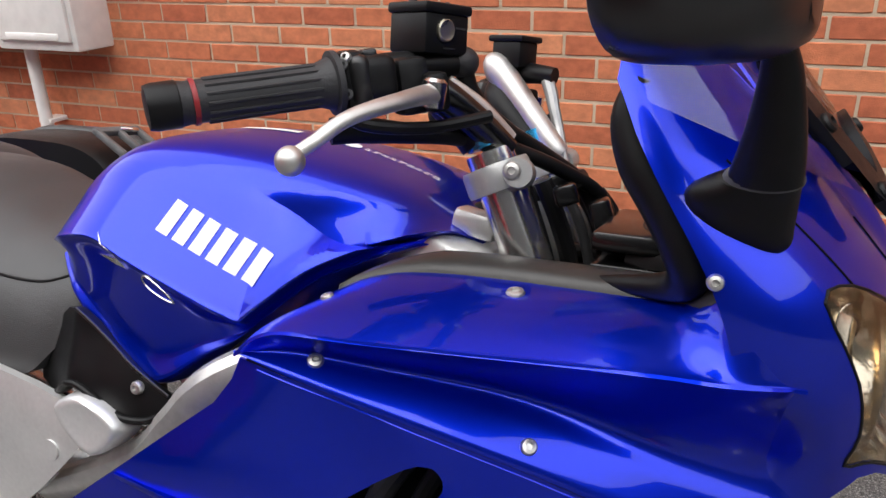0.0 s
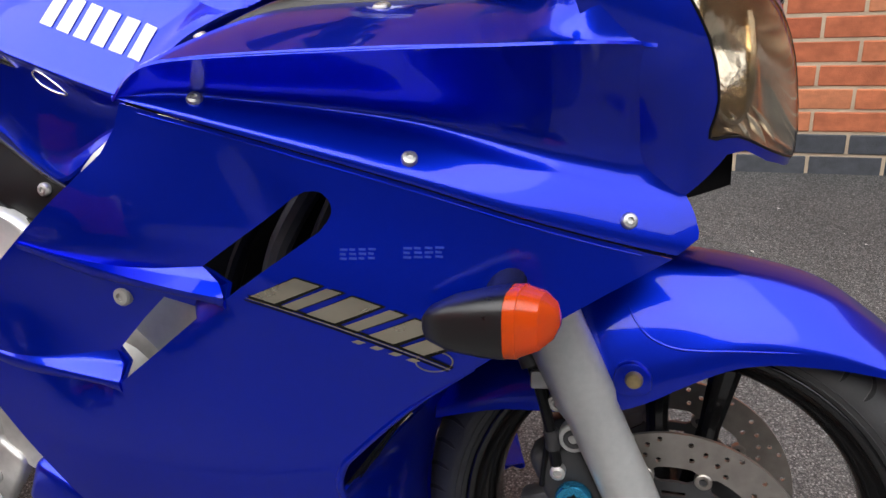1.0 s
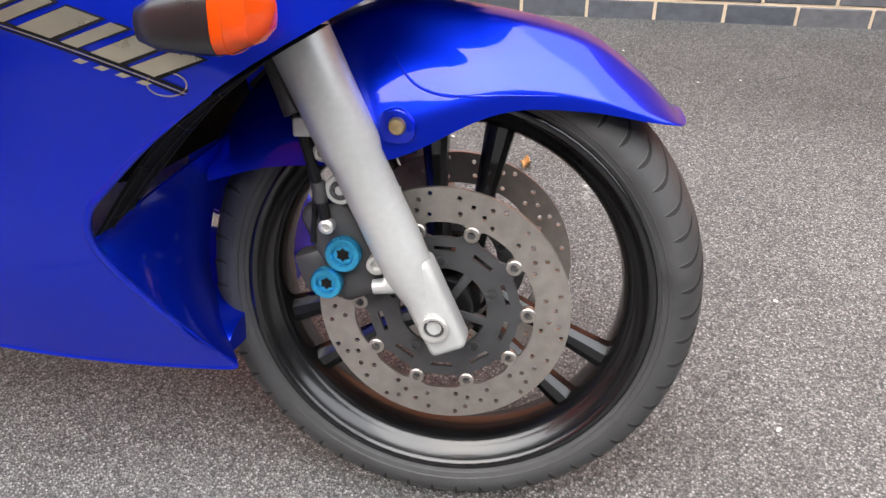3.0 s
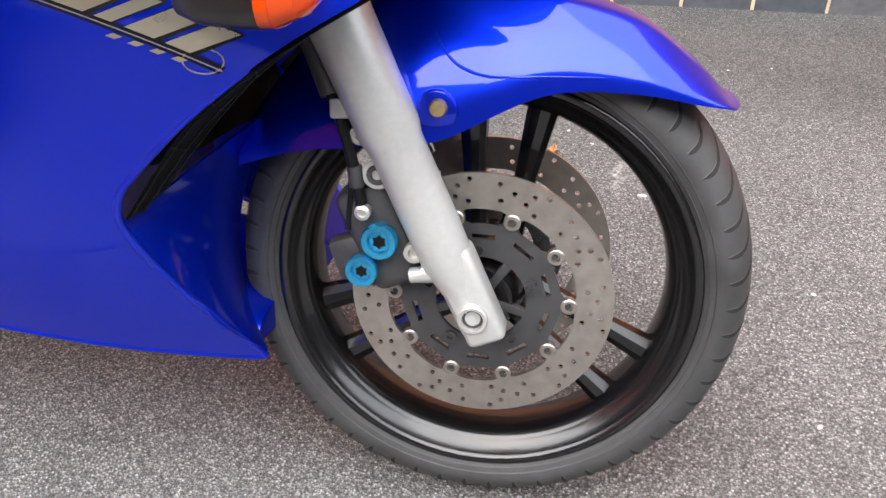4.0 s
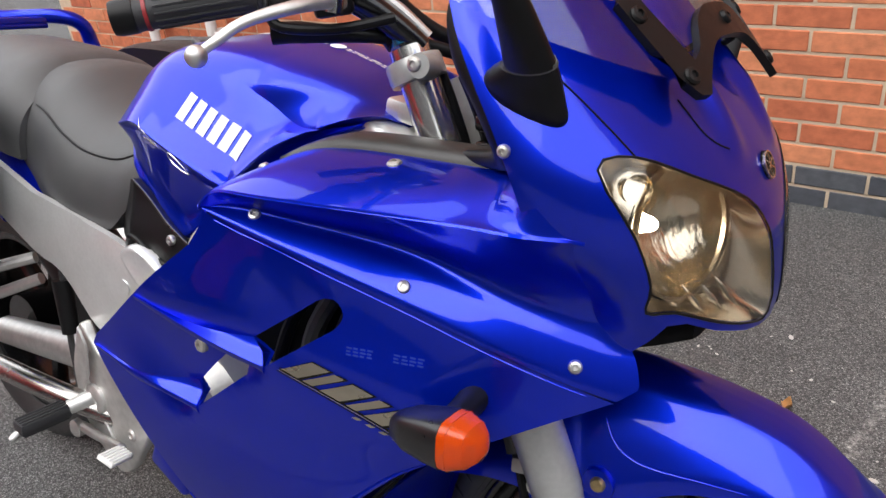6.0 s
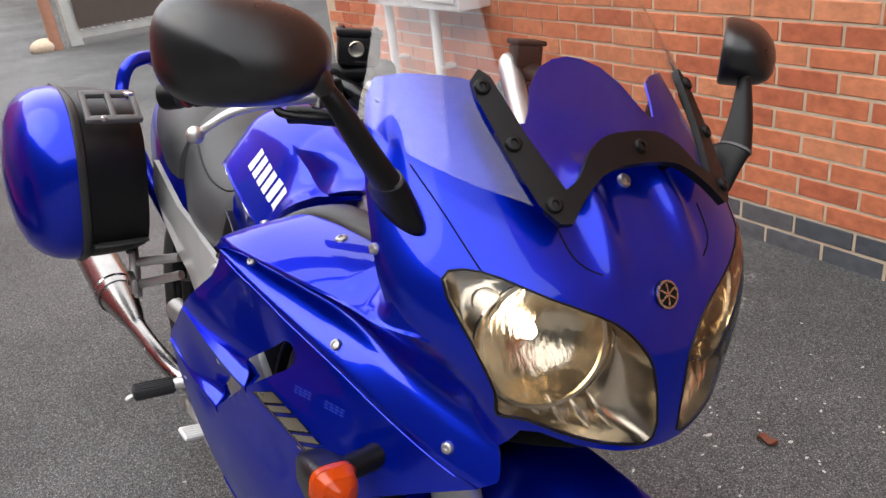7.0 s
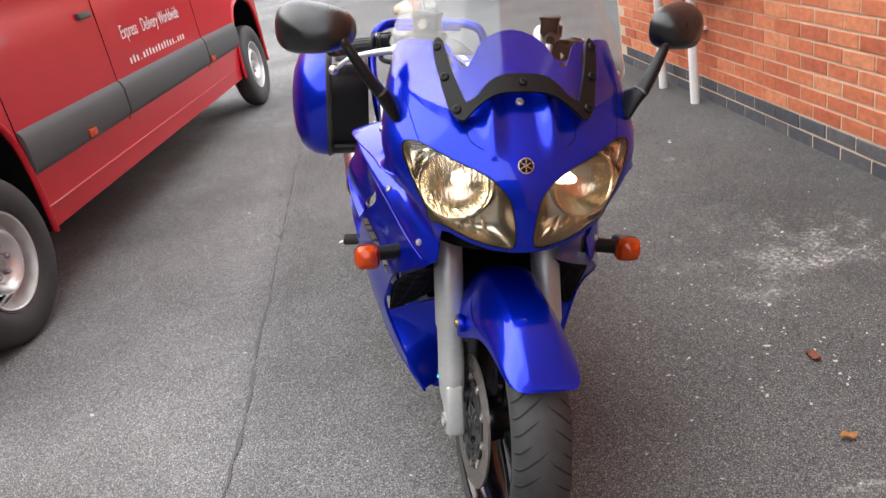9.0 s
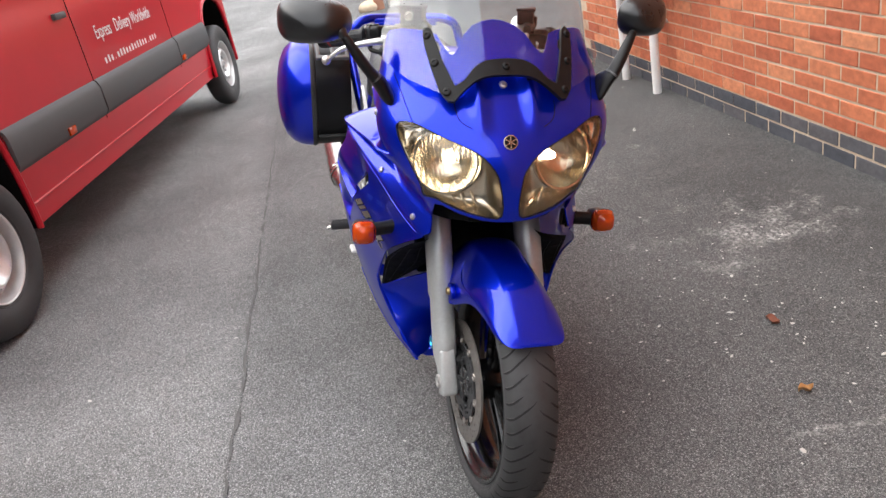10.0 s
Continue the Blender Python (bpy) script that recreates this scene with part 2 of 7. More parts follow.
def brick_mat(name, c0, c1, c2, island=False):
    m = mat(name, c0, 0.85)
    nt = m.node_tree
    L = nt.links.new
    b = nt.nodes["Principled BSDF"]
    if island:
        info = nt.nodes.new("ShaderNodeNewGeometry")
        rnd = info.outputs["Random Per Island"]
    else:
        info = nt.nodes.new("ShaderNodeObjectInfo")
        rnd = info.outputs["Random"]
    ramp = nt.nodes.new("ShaderNodeValToRGB")
    e = ramp.color_ramp.elements
    e[0].color, e[1].color = (*c0, 1), (*c2, 1)
    e.new(0.55).color = (*c1, 1)
    L(rnd, ramp.inputs[0])
    geo = nt.nodes.new("ShaderNodeNewGeometry")
    n = nt.nodes.new("ShaderNodeTexNoise")
    n.inputs["Scale"].default_value, n.inputs["Detail"].default_value = 30, 7
    mp = nt.nodes.new("ShaderNodeMapping")
    mp.inputs["Scale"].default_value = (0.9, 1, 1.15)
    L(geo.outputs["Position"], mp.inputs[0])
    L(mp.outputs[0], n.inputs[0])
    r = nt.nodes.new("ShaderNodeMapRange")
    r.inputs[1].default_value, r.inputs[2].default_value, r.inputs[3].default_value, r.inputs[4].default_value = 0.3, 0.7, 0.80, 1.18
    L(n.outputs[0], r.inputs[0])
    mul = nt.nodes.new("ShaderNodeVectorMath")
    mul.operation = "SCALE"
    L(ramp.outputs[0], mul.inputs[0])
    L(r.outputs[0], mul.inputs["Scale"])
    L(mul.outputs[0], b.inputs["Base Color"])
    n2 = nt.nodes.new("ShaderNodeTexNoise")
    n2.inputs["Scale"].default_value, n2.inputs["Detail"].default_value = 220, 6
    L(mp.outputs[0], n2.inputs[0])
    bp = nt.nodes.new("ShaderNodeBump")
    bp.inputs["Strength"].default_value, bp.inputs["Distance"].default_value = 0.5, 0.004
    L(n2.outputs[0], bp.inputs["Height"])
    L(bp.outputs[0], b.inputs["Normal"])
    return m


ASPHALT = asphalt()
REDS = ((0.42, 0.108, 0.050), (0.53, 0.165, 0.074), (0.60, 0.235, 0.115))
DARKS = ((0.055, 0.06, 0.072), (0.075, 0.08, 0.092), (0.10, 0.095, 0.10))
BRICK, BRICKI = brick_mat("red_brick", *REDS), brick_mat("red_brick_far", *REDS, island=True)
ENG, ENGI = brick_mat("blue_engineering_brick", *DARKS), brick_mat("engineering_brick_far", *DARKS, island=True)
MORTAR = mat("mortar", (0.54, 0.43, 0.31), 0.95, noise=0.2, scale=30, bump=0.5, bscale=300)


# ---- mesh helpers ----
def part(name, bm, material, parent=None, label="", smooth=True, sharp=35, face=None):
    """Links a bmesh as one object. face: the way an open sheet looks."""
    me = bpy.data.meshes.new(name)
    bmesh.ops.recalc_face_normals(bm, faces=bm.faces[:])
    if face:
        bm.normal_update()
        if sum((f.normal * f.calc_area() for f in bm.faces), Vector()).dot(Vector(face)) < 0:
            bmesh.ops.reverse_faces(bm, faces=bm.faces[:])
    lim = radians(sharp)
    for f in bm.faces:
        f.smooth = smooth
    for e in bm.edges:
        if len(e.link_faces) == 2 and e.calc_face_angle(0) > lim:
            e.smooth = False
    bm.to_mesh(me)
    bm.free()
    ob = new(name, me)
    me.materials.append(material)
    if parent:
        ob.parent = parent
    if label:
        tagged(ob, label)
    return ob


def spline(pts, n=6, closed=False):
    """Catmull-Rom through points of any dimension."""
    p = [np.array(q, float) for q in pts]
    m = len(p)
    out = []
    for i in range(m if closed else m - 1):
        if closed:
            a, b, c, d = p[i - 1], p[i], p[(i + 1) % m], p[(i + 2) % m]
        else:
            a, b, c, d = p[max(i - 1, 0)], p[i], p[i + 1], p[min(i + 2, m - 1)]
        for k in range(n):
            t = k / n
            out.append(0.5 * (2 * b + (c - a) * t + (2 * a - 5 * b + 4 * c - d) * t * t + (3 * b - a - 3 * c + d) * t ** 3))
    if not closed:
        out.append(p[-1])
    return out


def curve(xs, ys):
    """A smooth function through the values ys at xs."""
    dense = np.array(spline(list(zip(xs, ys)), 12))
    return lambda x: float(np.interp(x, dense[:, 0], dense[:, 1]))


def grid(rows, closed=False, caps=False):
    bm = bmesh.new()
    vs = [[bm.verts.new(tuple(q)) for q in r] for r in rows]
    n = len(vs[0])
    for i in range(len(vs) - 1):
        for j in range(n if closed else n - 1):
            k = (j + 1) % n
            bm.faces.new((vs[i][j], vs[i][k], vs[i + 1][k], vs[i + 1][j]))
    if caps:
        bm.faces.new(vs[0])
        bm.faces.new(vs[-1][::-1])
    return bm


def shell(bm, t):
    """Gives an open sheet its thickness, to the inside of its normals."""
    bmesh.ops.recalc_face_normals(bm, faces=bm.faces[:])
    bmesh.ops.solidify(bm, geom=bm.faces[:], thickness=t)
    return bm


def within(q, poly):
    """Which of the points q lie inside the polygon."""
    c = np.zeros(len(q), bool)
    for i in range(len(poly)):
        (x0, y0), (x1, y1) = poly[i - 1], poly[i]
        if y0 != y1:
            c ^= ((y0 > q[:, 1]) != (y1 > q[:, 1])) & (q[:, 0] < (x1 - x0) * (q[:, 1] - y0) / (y1 - y0) + x0)
    return c


def resample(poly, step):
    out = []
    for i in range(len(poly)):
        a, b = np.array(poly[i - 1], float), np.array(poly[i], float)
        k = max(1, int(np.linalg.norm(b - a) / step + 0.5))
        out += [a + (b - a) * j / k for j in range(k)]
    return out


def skin(outline, f, step=0.012, holes=(), thick=0.003, scale=(1, 1)):
    """A panel: the outline (and holes) in a surface's own two coordinates, bent by f(a, b) -> (x, y, z)."""
    from mathutils.geometry import delaunay_2d_cdt
    sc = np.array(scale, float)
    polys = [resample([np.array(q) * sc for q in o], step) for o in (outline, *holes)]
    pts, edges = [], []
    for po in polys:
        k = len(pts)
        pts += po
        edges += [(k + i, k + (i + 1) % len(po)) for i in range(len(po))]
    lo, hi = np.min(polys[0], 0), np.max(polys[0], 0)
    rim = np.array(pts)
    gx, gy = np.meshgrid(np.arange(lo[0] + step / 2, hi[0], step), np.arange(lo[1] + step / 2, hi[1], step))
    q = np.stack((gx.ravel(), gy.ravel()), 1)
    keep = within(q, polys[0])
    for h in polys[1:]:
        keep &= ~within(q, h)
    for p in q[keep]:
        if np.min(np.sum((rim - p) ** 2, 1)) > (0.55 * step) ** 2:
            pts.append(p)
    v, _, tris, *_ = delaunay_2d_cdt([Vector(tuple(q)) for q in pts], edges, [], 0, 1e-6)
    bm = bmesh.new()
    vs = [bm.verts.new(tuple(f(q[0] / sc[0], q[1] / sc[1]))) for q in v]
    va = np.array([tuple(q) for q in v])
    mid = va[np.array(tris)].mean(1)
    keep = within(mid, polys[0])
    for h in polys[1:]:
        keep &= ~within(mid, h)
    for t, k in zip(tris, keep):
        if k:
            bm.faces.new([vs[i] for i in t])
    for q in [q for q in bm.verts if not q.link_faces]:
        bm.verts.remove(q)
    return shell(bm, thick) if thick else bm


def flip(bm):
    """The same shape on the other side of the machine."""
    b = bm.copy()
    b.transform(Matrix.Diagonal((1, -1, 1, 1)))
    bmesh.ops.reverse_faces(b, faces=b.faces[:])
    return b


def frames(path):
    """A turning-free frame along a path."""
    p = [Vector(tuple(q)) for q in path]
    t = [(p[min(i + 1, len(p) - 1)] - p[max(i - 1, 0)]).normalized() for i in range(len(p))]
    n = t[0].orthogonal().normalized()
    out = []
    for i in range(len(p)):
        n = (n - t[i] * n.dot(t[i])).normalized()
        out.append((p[i], n, t[i].cross(n)))
    return out


def tube(path, r, n=12, sx=1.0, smooth=0):
    if smooth:
        path = spline(path, smooth)
    fr = frames(path)
    rows = []
    for i, (p, a, b) in enumerate(fr):
        rr = r if isinstance(r, (int, float)) else float(np.interp(i / (len(fr) - 1), np.linspace(0, 1, len(r)), r))
        rows.append([p + a * (rr * sx * math.cos(2 * math.pi * k / n)) + b * (rr * math.sin(2 * math.pi * k / n)) for k in range(n)])
    return grid(rows, True, True)


def lathe(profile, n=24, m=Matrix()):
    """Turned about local z: profile of (radius, height)."""
    rows = [[m @ Vector((r * math.cos(2 * math.pi * k / n), r * math.sin(2 * math.pi * k / n), h)) for k in range(n)] for r, h in profile]
    return grid(rows, True, True)


def ring(profile, n=64, m=Matrix()):
    """A closed profile of (radius, height) turned about local z."""
    rows = [[m @ Vector((r * math.cos(2 * math.pi * k / n), r * math.sin(2 * math.pi * k / n), h)) for k in range(n)] for r, h in profile]
    return grid(rows + rows[:1], True)


def box(s, m=Matrix(), bevel=0.0, seg=2):
    bm = bmesh.new()
    bmesh.ops.create_cube(bm, size=1, matrix=Matrix.Diagonal((*s, 1)))
    if bevel:
        bmesh.ops.bevel(bm, geom=bm.edges[:], offset=bevel, segments=seg, affect="EDGES", profile=0.5)
    bm.transform(m)
    return bm


def prism(poly, h, m=Matrix(), bevel=0.0):
    """A flat outline in local x, y made h thick along local z."""
    bm = bmesh.new()
    f = bm.faces.new([bm.verts.new((x, y, 0)) for x, y in poly])
    r = bmesh.ops.extrude_face_region(bm, geom=[f])
    bmesh.ops.translate(bm, vec=(0, 0, h), verts=[g for g in r["geom"] if isinstance(g, bmesh.types.BMVert)])
    if bevel:
        bmesh.ops.bevel(bm, geom=bm.edges[:], offset=bevel, segments=2, affect="EDGES", profile=0.5)
    bm.transform(m)
    return bm


def join(*bms):
    out = bmesh.new()
    for b in bms:
        me = bpy.data.meshes.new("tmp")
        b.to_mesh(me)
        b.free()
        out.from_mesh(me)
        bpy.data.meshes.remove(me)
    return out


def aim(p, d, up=(0, 0, 1)):
    """A pose at p whose local z points along d."""
    z = Vector(d).normalized()
    x = Vector(up).cross(z)
    x = x.normalized() if x.length > 1e-4 else z.orthogonal().normalized()
    m = Matrix((x, z.cross(x), z)).transposed().to_4x4()
    m.translation = Vector(p)
    return m


def screw(p, d, parent, r=0.0075, material=None, name="screw"):
    m = aim(p, d)
    bm = lathe([(r, -0.004), (r, 0.001), (r * 0.82, 0.0032), (r * 0.42, 0.0040), (r * 0.36, 0.0016), (0.0004, 0.0014)], 18, m)
    return part(name, bm, material or LEVER, parent)


# ---- ground, wall ----
bm = bmesh.new()
bmesh.ops.create_grid(bm, x_segments=40, y_segments=40, size=150)
ground = tagged(part("ground", bm, ASPHALT), "worn dark grey tarmac yard with pale scuffs", "ground", kind="structure")

WALL_Y, BED, BL, BH = 2.087, 0.066, 0.215, 0.065
wall = tagged(part("wall_north", box((12, 0.2, 7.4), pose(-1.2 + 2.65, WALL_Y + 0.0975, 3.6)), MORTAR), "long red brick wall above two blue brick courses", "wall", kind="structure")


# ---- motorcycle: x ahead of the front axle, y to its own left, leaning on its side stand ----
bike = new("motorcycle")
bike.matrix_world = pose(0.15, 0.107, 0, -11.5, 0, 0)
tagged(bike, "blue sports touring motorcycle leaning on its side stand", "motorcycle")
AX = Vector((-0.003, 0, 0.313))
STEM, RAKE = Vector((-0.34, 0, 1.0)), Vector((-0.40, 0, 0.917)).normalized()
steer = Matrix.Translation((-0.008, 0, 0)) @ Matrix.Translation(STEM) @ Matrix.Rotation(radians(4.5), 4, RAKE) @ Matrix.Translation(-STEM)
unsteer = steer.inverted()
SIDES = (("right", 1), ("left", -1))


def both(name, bm, material, parent=bike, label="", sharp=35):
    """A part on the right side and its mirror image on the left."""
    other = flip(bm)
    return part(name, bm, material, parent, label, sharp=sharp), part(name, other, material, parent, label, sharp=sharp)


def turned(name, bm, material, parent=bike, label="", sharp=35):
    bm.transform(steer)
    return part(name, bm, material, parent, label, sharp=sharp)


def my(p, s):
    return Vector((p[0], p[1] * s, p[2]))


# front wheel
WH = Matrix.Translation(AX) @ Matrix.Rotation(radians(90), 4, "X")
R = 0.305
tyre_prof = [(0.240, -0.046), (0.250, -0.055), (0.268, -0.060), (0.286, -0.051), (0.298, -0.032), (R, 0.0), (0.298, 0.032), (0.286, 0.051), (0.268, 0.060), (0.250, 0.055), (0.240, 0.046)]
tyre = turned("front_tyre", ring(spline(tyre_prof, 3), 96, WH), RUBBER, bike, "worn black road tyre with grooved tread")
# tread position: 0 at the crown, 1 low on the shoulder
tread = spline([(R, 0.0), (0.298, 0.032), (0.286, 0.051), (0.268, 0.060)], 8)
tread_u = np.linspace(0, 1, len(tread))
def tread_at(u, a, s, lift):
    r = float(np.interp(u, tread_u, [q[0] for q in tread])) + lift * (1 - 0.6 * u)
    w = float(np.interp(u, tread_u, [q[1] for q in tread])) + lift * 0.8 * u
    return WH @ Vector((r * math.cos(a), r * math.sin(a), s * w))


# grooves are raised strips whose colour holds their shade
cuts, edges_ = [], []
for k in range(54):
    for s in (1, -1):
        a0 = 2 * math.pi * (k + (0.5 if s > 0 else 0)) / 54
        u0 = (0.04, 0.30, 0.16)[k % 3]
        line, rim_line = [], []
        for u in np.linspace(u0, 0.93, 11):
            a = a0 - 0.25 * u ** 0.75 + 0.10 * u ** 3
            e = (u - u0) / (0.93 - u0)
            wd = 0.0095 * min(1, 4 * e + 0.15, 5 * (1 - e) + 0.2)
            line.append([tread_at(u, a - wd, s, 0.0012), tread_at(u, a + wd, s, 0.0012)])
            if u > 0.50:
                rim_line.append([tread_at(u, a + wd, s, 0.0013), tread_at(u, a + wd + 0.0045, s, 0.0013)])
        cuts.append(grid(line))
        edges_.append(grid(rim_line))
tagged(turned("tread_groove", join(*cuts), TREADSHADE, tyre), kind="stuff")
tagged(turned("groove_edge", join(*edges_), EDGEGLINT, tyre), kind="stuff")
for rr, hh in ((0.259, 0.0582), (0.2515, 0.0560)):
    for s in (1, -1):
        turned("sidewall_ring", ring([(rr - 0.0012, s * hh), (rr, s * (hh + 0.0014)), (rr + 0.0012, s * hh), (rr, s * (hh - 0.002))], 72, WH), RUBBER, tyre)
half_rim = [(0.243, 0.046), (0.2475, 0.051), (0.2465, 0.0545), (0.243, 0.0555), (0.2385, 0.0545), (0.2355, 0.050), (0.2300, 0.0405), (0.2235, 0.0365), (0.2185, 0.0325), (0.2135, 0.024), (0.2115, 0.012)]
rim_prof = [(r, -h) for r, h in half_rim] + [(0.2105, 0.0)] + half_rim[::-1]
rim = turned("front_rim", ring(rim_prof, 72, WH), GLOSSBLACK, bike, "gloss black cast wheel rim", sharp=62)
spokes = []
for k in range(3):
    a = 2 * math.pi * k / 3 + radians(86)
    for s in (-1, 1):
        c, sn = math.cos(a), math.sin(a)
        p0 = Vector((0.045 * c - s * 0.020 * sn, 0.045 * sn + s * 0.020 * c, 0))
        p1 = Vector((0.214 * c - s * 0.040 * sn, 0.214 * sn + s * 0.040 * c, 0))
        spokes.append(tube([WH @ p0, WH @ p0.lerp(p1, 0.5), WH @ p1], [0.016, 0.013, 0.019], 10))
turned("front_spokes", join(*spokes), GLOSSBLACK, bike)
turned("front_hub", lathe([(0.036, -0.075), (0.046, -0.06), (0.05, -0.03), (0.05, 0.03), (0.046, 0.06), (0.036, 0.075)], 28, WH), GLOSSBLACK, bike)


def brake_disc(y):
    D = steer @ Matrix.Translation(AX + Vector((0, y, 0))) @ Matrix.Rotation(radians(90), 4, "X")
    # friction ring with drilled holes
    holes, n = [], 72
    outer = [(0.149 * math.cos(2 * math.pi * i / n), 0.149 * math.sin(2 * math.pi * i / n)) for i in range(n)]
    inner = []
    for i in range(n):
        a = 2 * math.pi * i / n
        rr = 0.1085 - 0.006 * max(0, math.cos(10 * a)) ** 3
        inner.append((rr * math.cos(a), rr * math.sin(a)))
    for j in range(10):
        for i, (rr, da) in enumerate(((0.117, -0.16), (0.124, -0.05), (0.131, 0.07), (0.138, 0.20), (0.142, -0.19), (0.136, -0.09), (0.120, 0.17))):
            a = 2 * math.pi * j / 10 + da
            cx, cy = rr * math.cos(a), rr * math.sin(a)
            holes.append([(cx + 0.0031 * math.cos(2 * math.pi * q / 8), cy + 0.0031 * math.sin(2 * math.pi * q / 8)) for q in range(8)])
    bm = skin(outer, lambda a, b: (a, b, 0.0), 0.012, [inner] + holes, 0.005)
    bm.transform(D @ Matrix.Translation((0, 0, 0.0025)))
    disc = part("brake_disc", bm, STEEL, bike, "drilled steel brake disc with floating carrier", sharp=30)
    # carrier
    out = []
    for i in range(120):
        a = 2 * math.pi * i / 120
        rr = 0.090 + 0.012 * max(0, math.cos(10 * a)) ** 2
        out.append((rr * math.cos(a), rr * math.sin(a)))
    hub = [(0.052 * math.cos(2 * math.pi * i / 40), 0.052 * math.sin(2 * math.pi * i / 40)) for i in range(40)]
    slots = []
    for j in range(10):
        a = 2 * math.pi * (j + 0.5) / 10
        slots.append([(0.076 * math.cos(a + d) * k, 0.076 * math.sin(a + d) * k) for d, k in ((-0.17, 0.97), (0.17, 0.97), (0.17, 1.05), (-0.17, 1.05))])
    bm = skin(out, lambda a, b: (a, b, 0.0), 0.012, [hub] + slots, 0.005)
    bm.transform(D @ Matrix.Translation((0, 0, 0.0025)))
    part("disc_carrier", bm, CARRIER, disc, "dark grey disc carrier", sharp=30)
    for j in range(10):
        a = 2 * math.pi * j / 10
        m = D @ Matrix.Translation((0.0995 * math.cos(a), 0.0995 * math.sin(a), 0))
        part("rivet", lathe([(0.0095, -0.0045), (0.0095, 0.0036), (0.0082, 0.0048), (0.0050, 0.0048), (0.0040, 0.0005), (0.0003, 0.0005)], 18, m), STEEL, disc)
    for j in range(5):
        a = 2 * math.pi * (j + 0.3) / 5
        m = D @ Matrix.Translation((0.060 * math.cos(a), 0.060 * math.sin(a), 0.002))
        part("hub_rib", box((0.046, 0.011, 0.008), D @ Matrix.Rotation(a + 0.6, 4, "Z") @ Matrix.Translation((0.031, 0, -0.002)), 0.002), CARRIER, disc)
        part("carrier_bolt", lathe([(0.007, 0), (0.007, 0.006), (0.004, 0.006), (0.0035, 0.003), (0.0003, 0.003)], 12, m), CARRIER, disc)


for y in (-0.074, 0.074):
    brake_disc(y)

# fork legs, yokes
FB, FT = Vector((0.000, -0.118, 0.30)), Vector((-0.327, -0.112, 1.008))
fd = (FT - FB).normalized()
for side, s in SIDES:
    leg = [FB + fd * t for t in (0.0, 0.05, 0.062, 0.085, 0.12, 0.22, 0.232, 0.36, 0.44)]
    rad = (0.019, 0.0205, 0.0235, 0.028, 0.029, 0.029, 0.0325, 0.0335, 0.0335)
    rows = frames([my(q, s) for q in leg])
    lower = []
    for (p, a, b), r in zip(rows, rad):
        lower.append([p + a * (r * math.cos(2 * math.pi * k / 28)) + b * (r * math.sin(2 * math.pi * k / 28)) for k in range(28)])
    fork = turned("fork_leg", grid(lower, True, True), SILVER, bike, "silver painted fork lower leg")
    lug = box((0.044, 0.040, 0.112), Matrix.Translation((-0.010, -0.1165 * s, 0.338)) @ Matrix.Rotation(radians(-24.7), 4, "Y"), 0.008, 3)
    turned("fork_foot", lug, SILVER, fork)
    axm = aim((-0.004, -0.1390 * s, 0.319), (0, -s, 0))
    turned("axle_end", ring([(0.0165, -0.004), (0.0165, 0.0022), (0.0150, 0.0032), (0.0118, 0.0030), (0.0112, -0.006)], 24, axm), CAST, fork)
    turned("axle_socket", lathe([(0.0114, -0.006), (0.0114, -0.0015), (0.0085, -0.0015), (0.0080, -0.004), (0.0003, -0.004)], 18, axm), CARRIER, fork)
    turned("pinch_bolt", tube([my(Vector((-0.020, -0.118, 0.372)), s), my(Vector((-0.060, -0.120, 0.360)), s)], [0.013, 0.012], 14), SILVER, fork)
    turned("fork_stanchion", tube([my(FB + fd * 0.40, s), my(FT + fd * 0.015, s)], 0.0245, 24), STANCHION, bike)
    turned("fork_cap", lathe([(0.021, 0), (0.021, 0.014), (0.010, 0.016), (0.008, 0.034), (0.0003, 0.036)], 16, aim(my(FT + fd * 0.02, s), fd)), ANOD, fork, "blue anodised fork adjuster")
    clampm = aim(my(FT - fd * 0.012, s), fd)
    cl = lathe([(0.025, -0.013), (0.0335, -0.013), (0.0345, -0.009), (0.0345, 0.009), (0.033, 0.013), (0.025, 0.013)], 28, clampm)
    ear = lathe([(0.014, -0.016), (0.015, -0.012), (0.015, 0.012), (0.014, 0.016)], 20, aim(my(FT - fd * 0.010 + Vector((0.026, -0.020, 0.006)), s), (0.1, -s, 0.1)))
    yoke = turned("yoke_clamp", join(cl, ear), SILVER, bike, "silver cast clamp at the fork top")
    screw(steer @ my(FT + Vector((0.026, -0.036, 0.000)), s), steer.to_3x3() @ Vector((0.1, -s, 0.1)), yoke, 0.009)
turned("upper_yoke", box((0.06, 0.16, 0.022), aim(STEM + Vector((0.015, 0, -0.035)), RAKE), 0.008), BLACK)
turned("lower_yoke", box((0.08, 0.25, 0.04), aim((-0.22, 0, 0.80), RAKE), 0.01), BLACK)

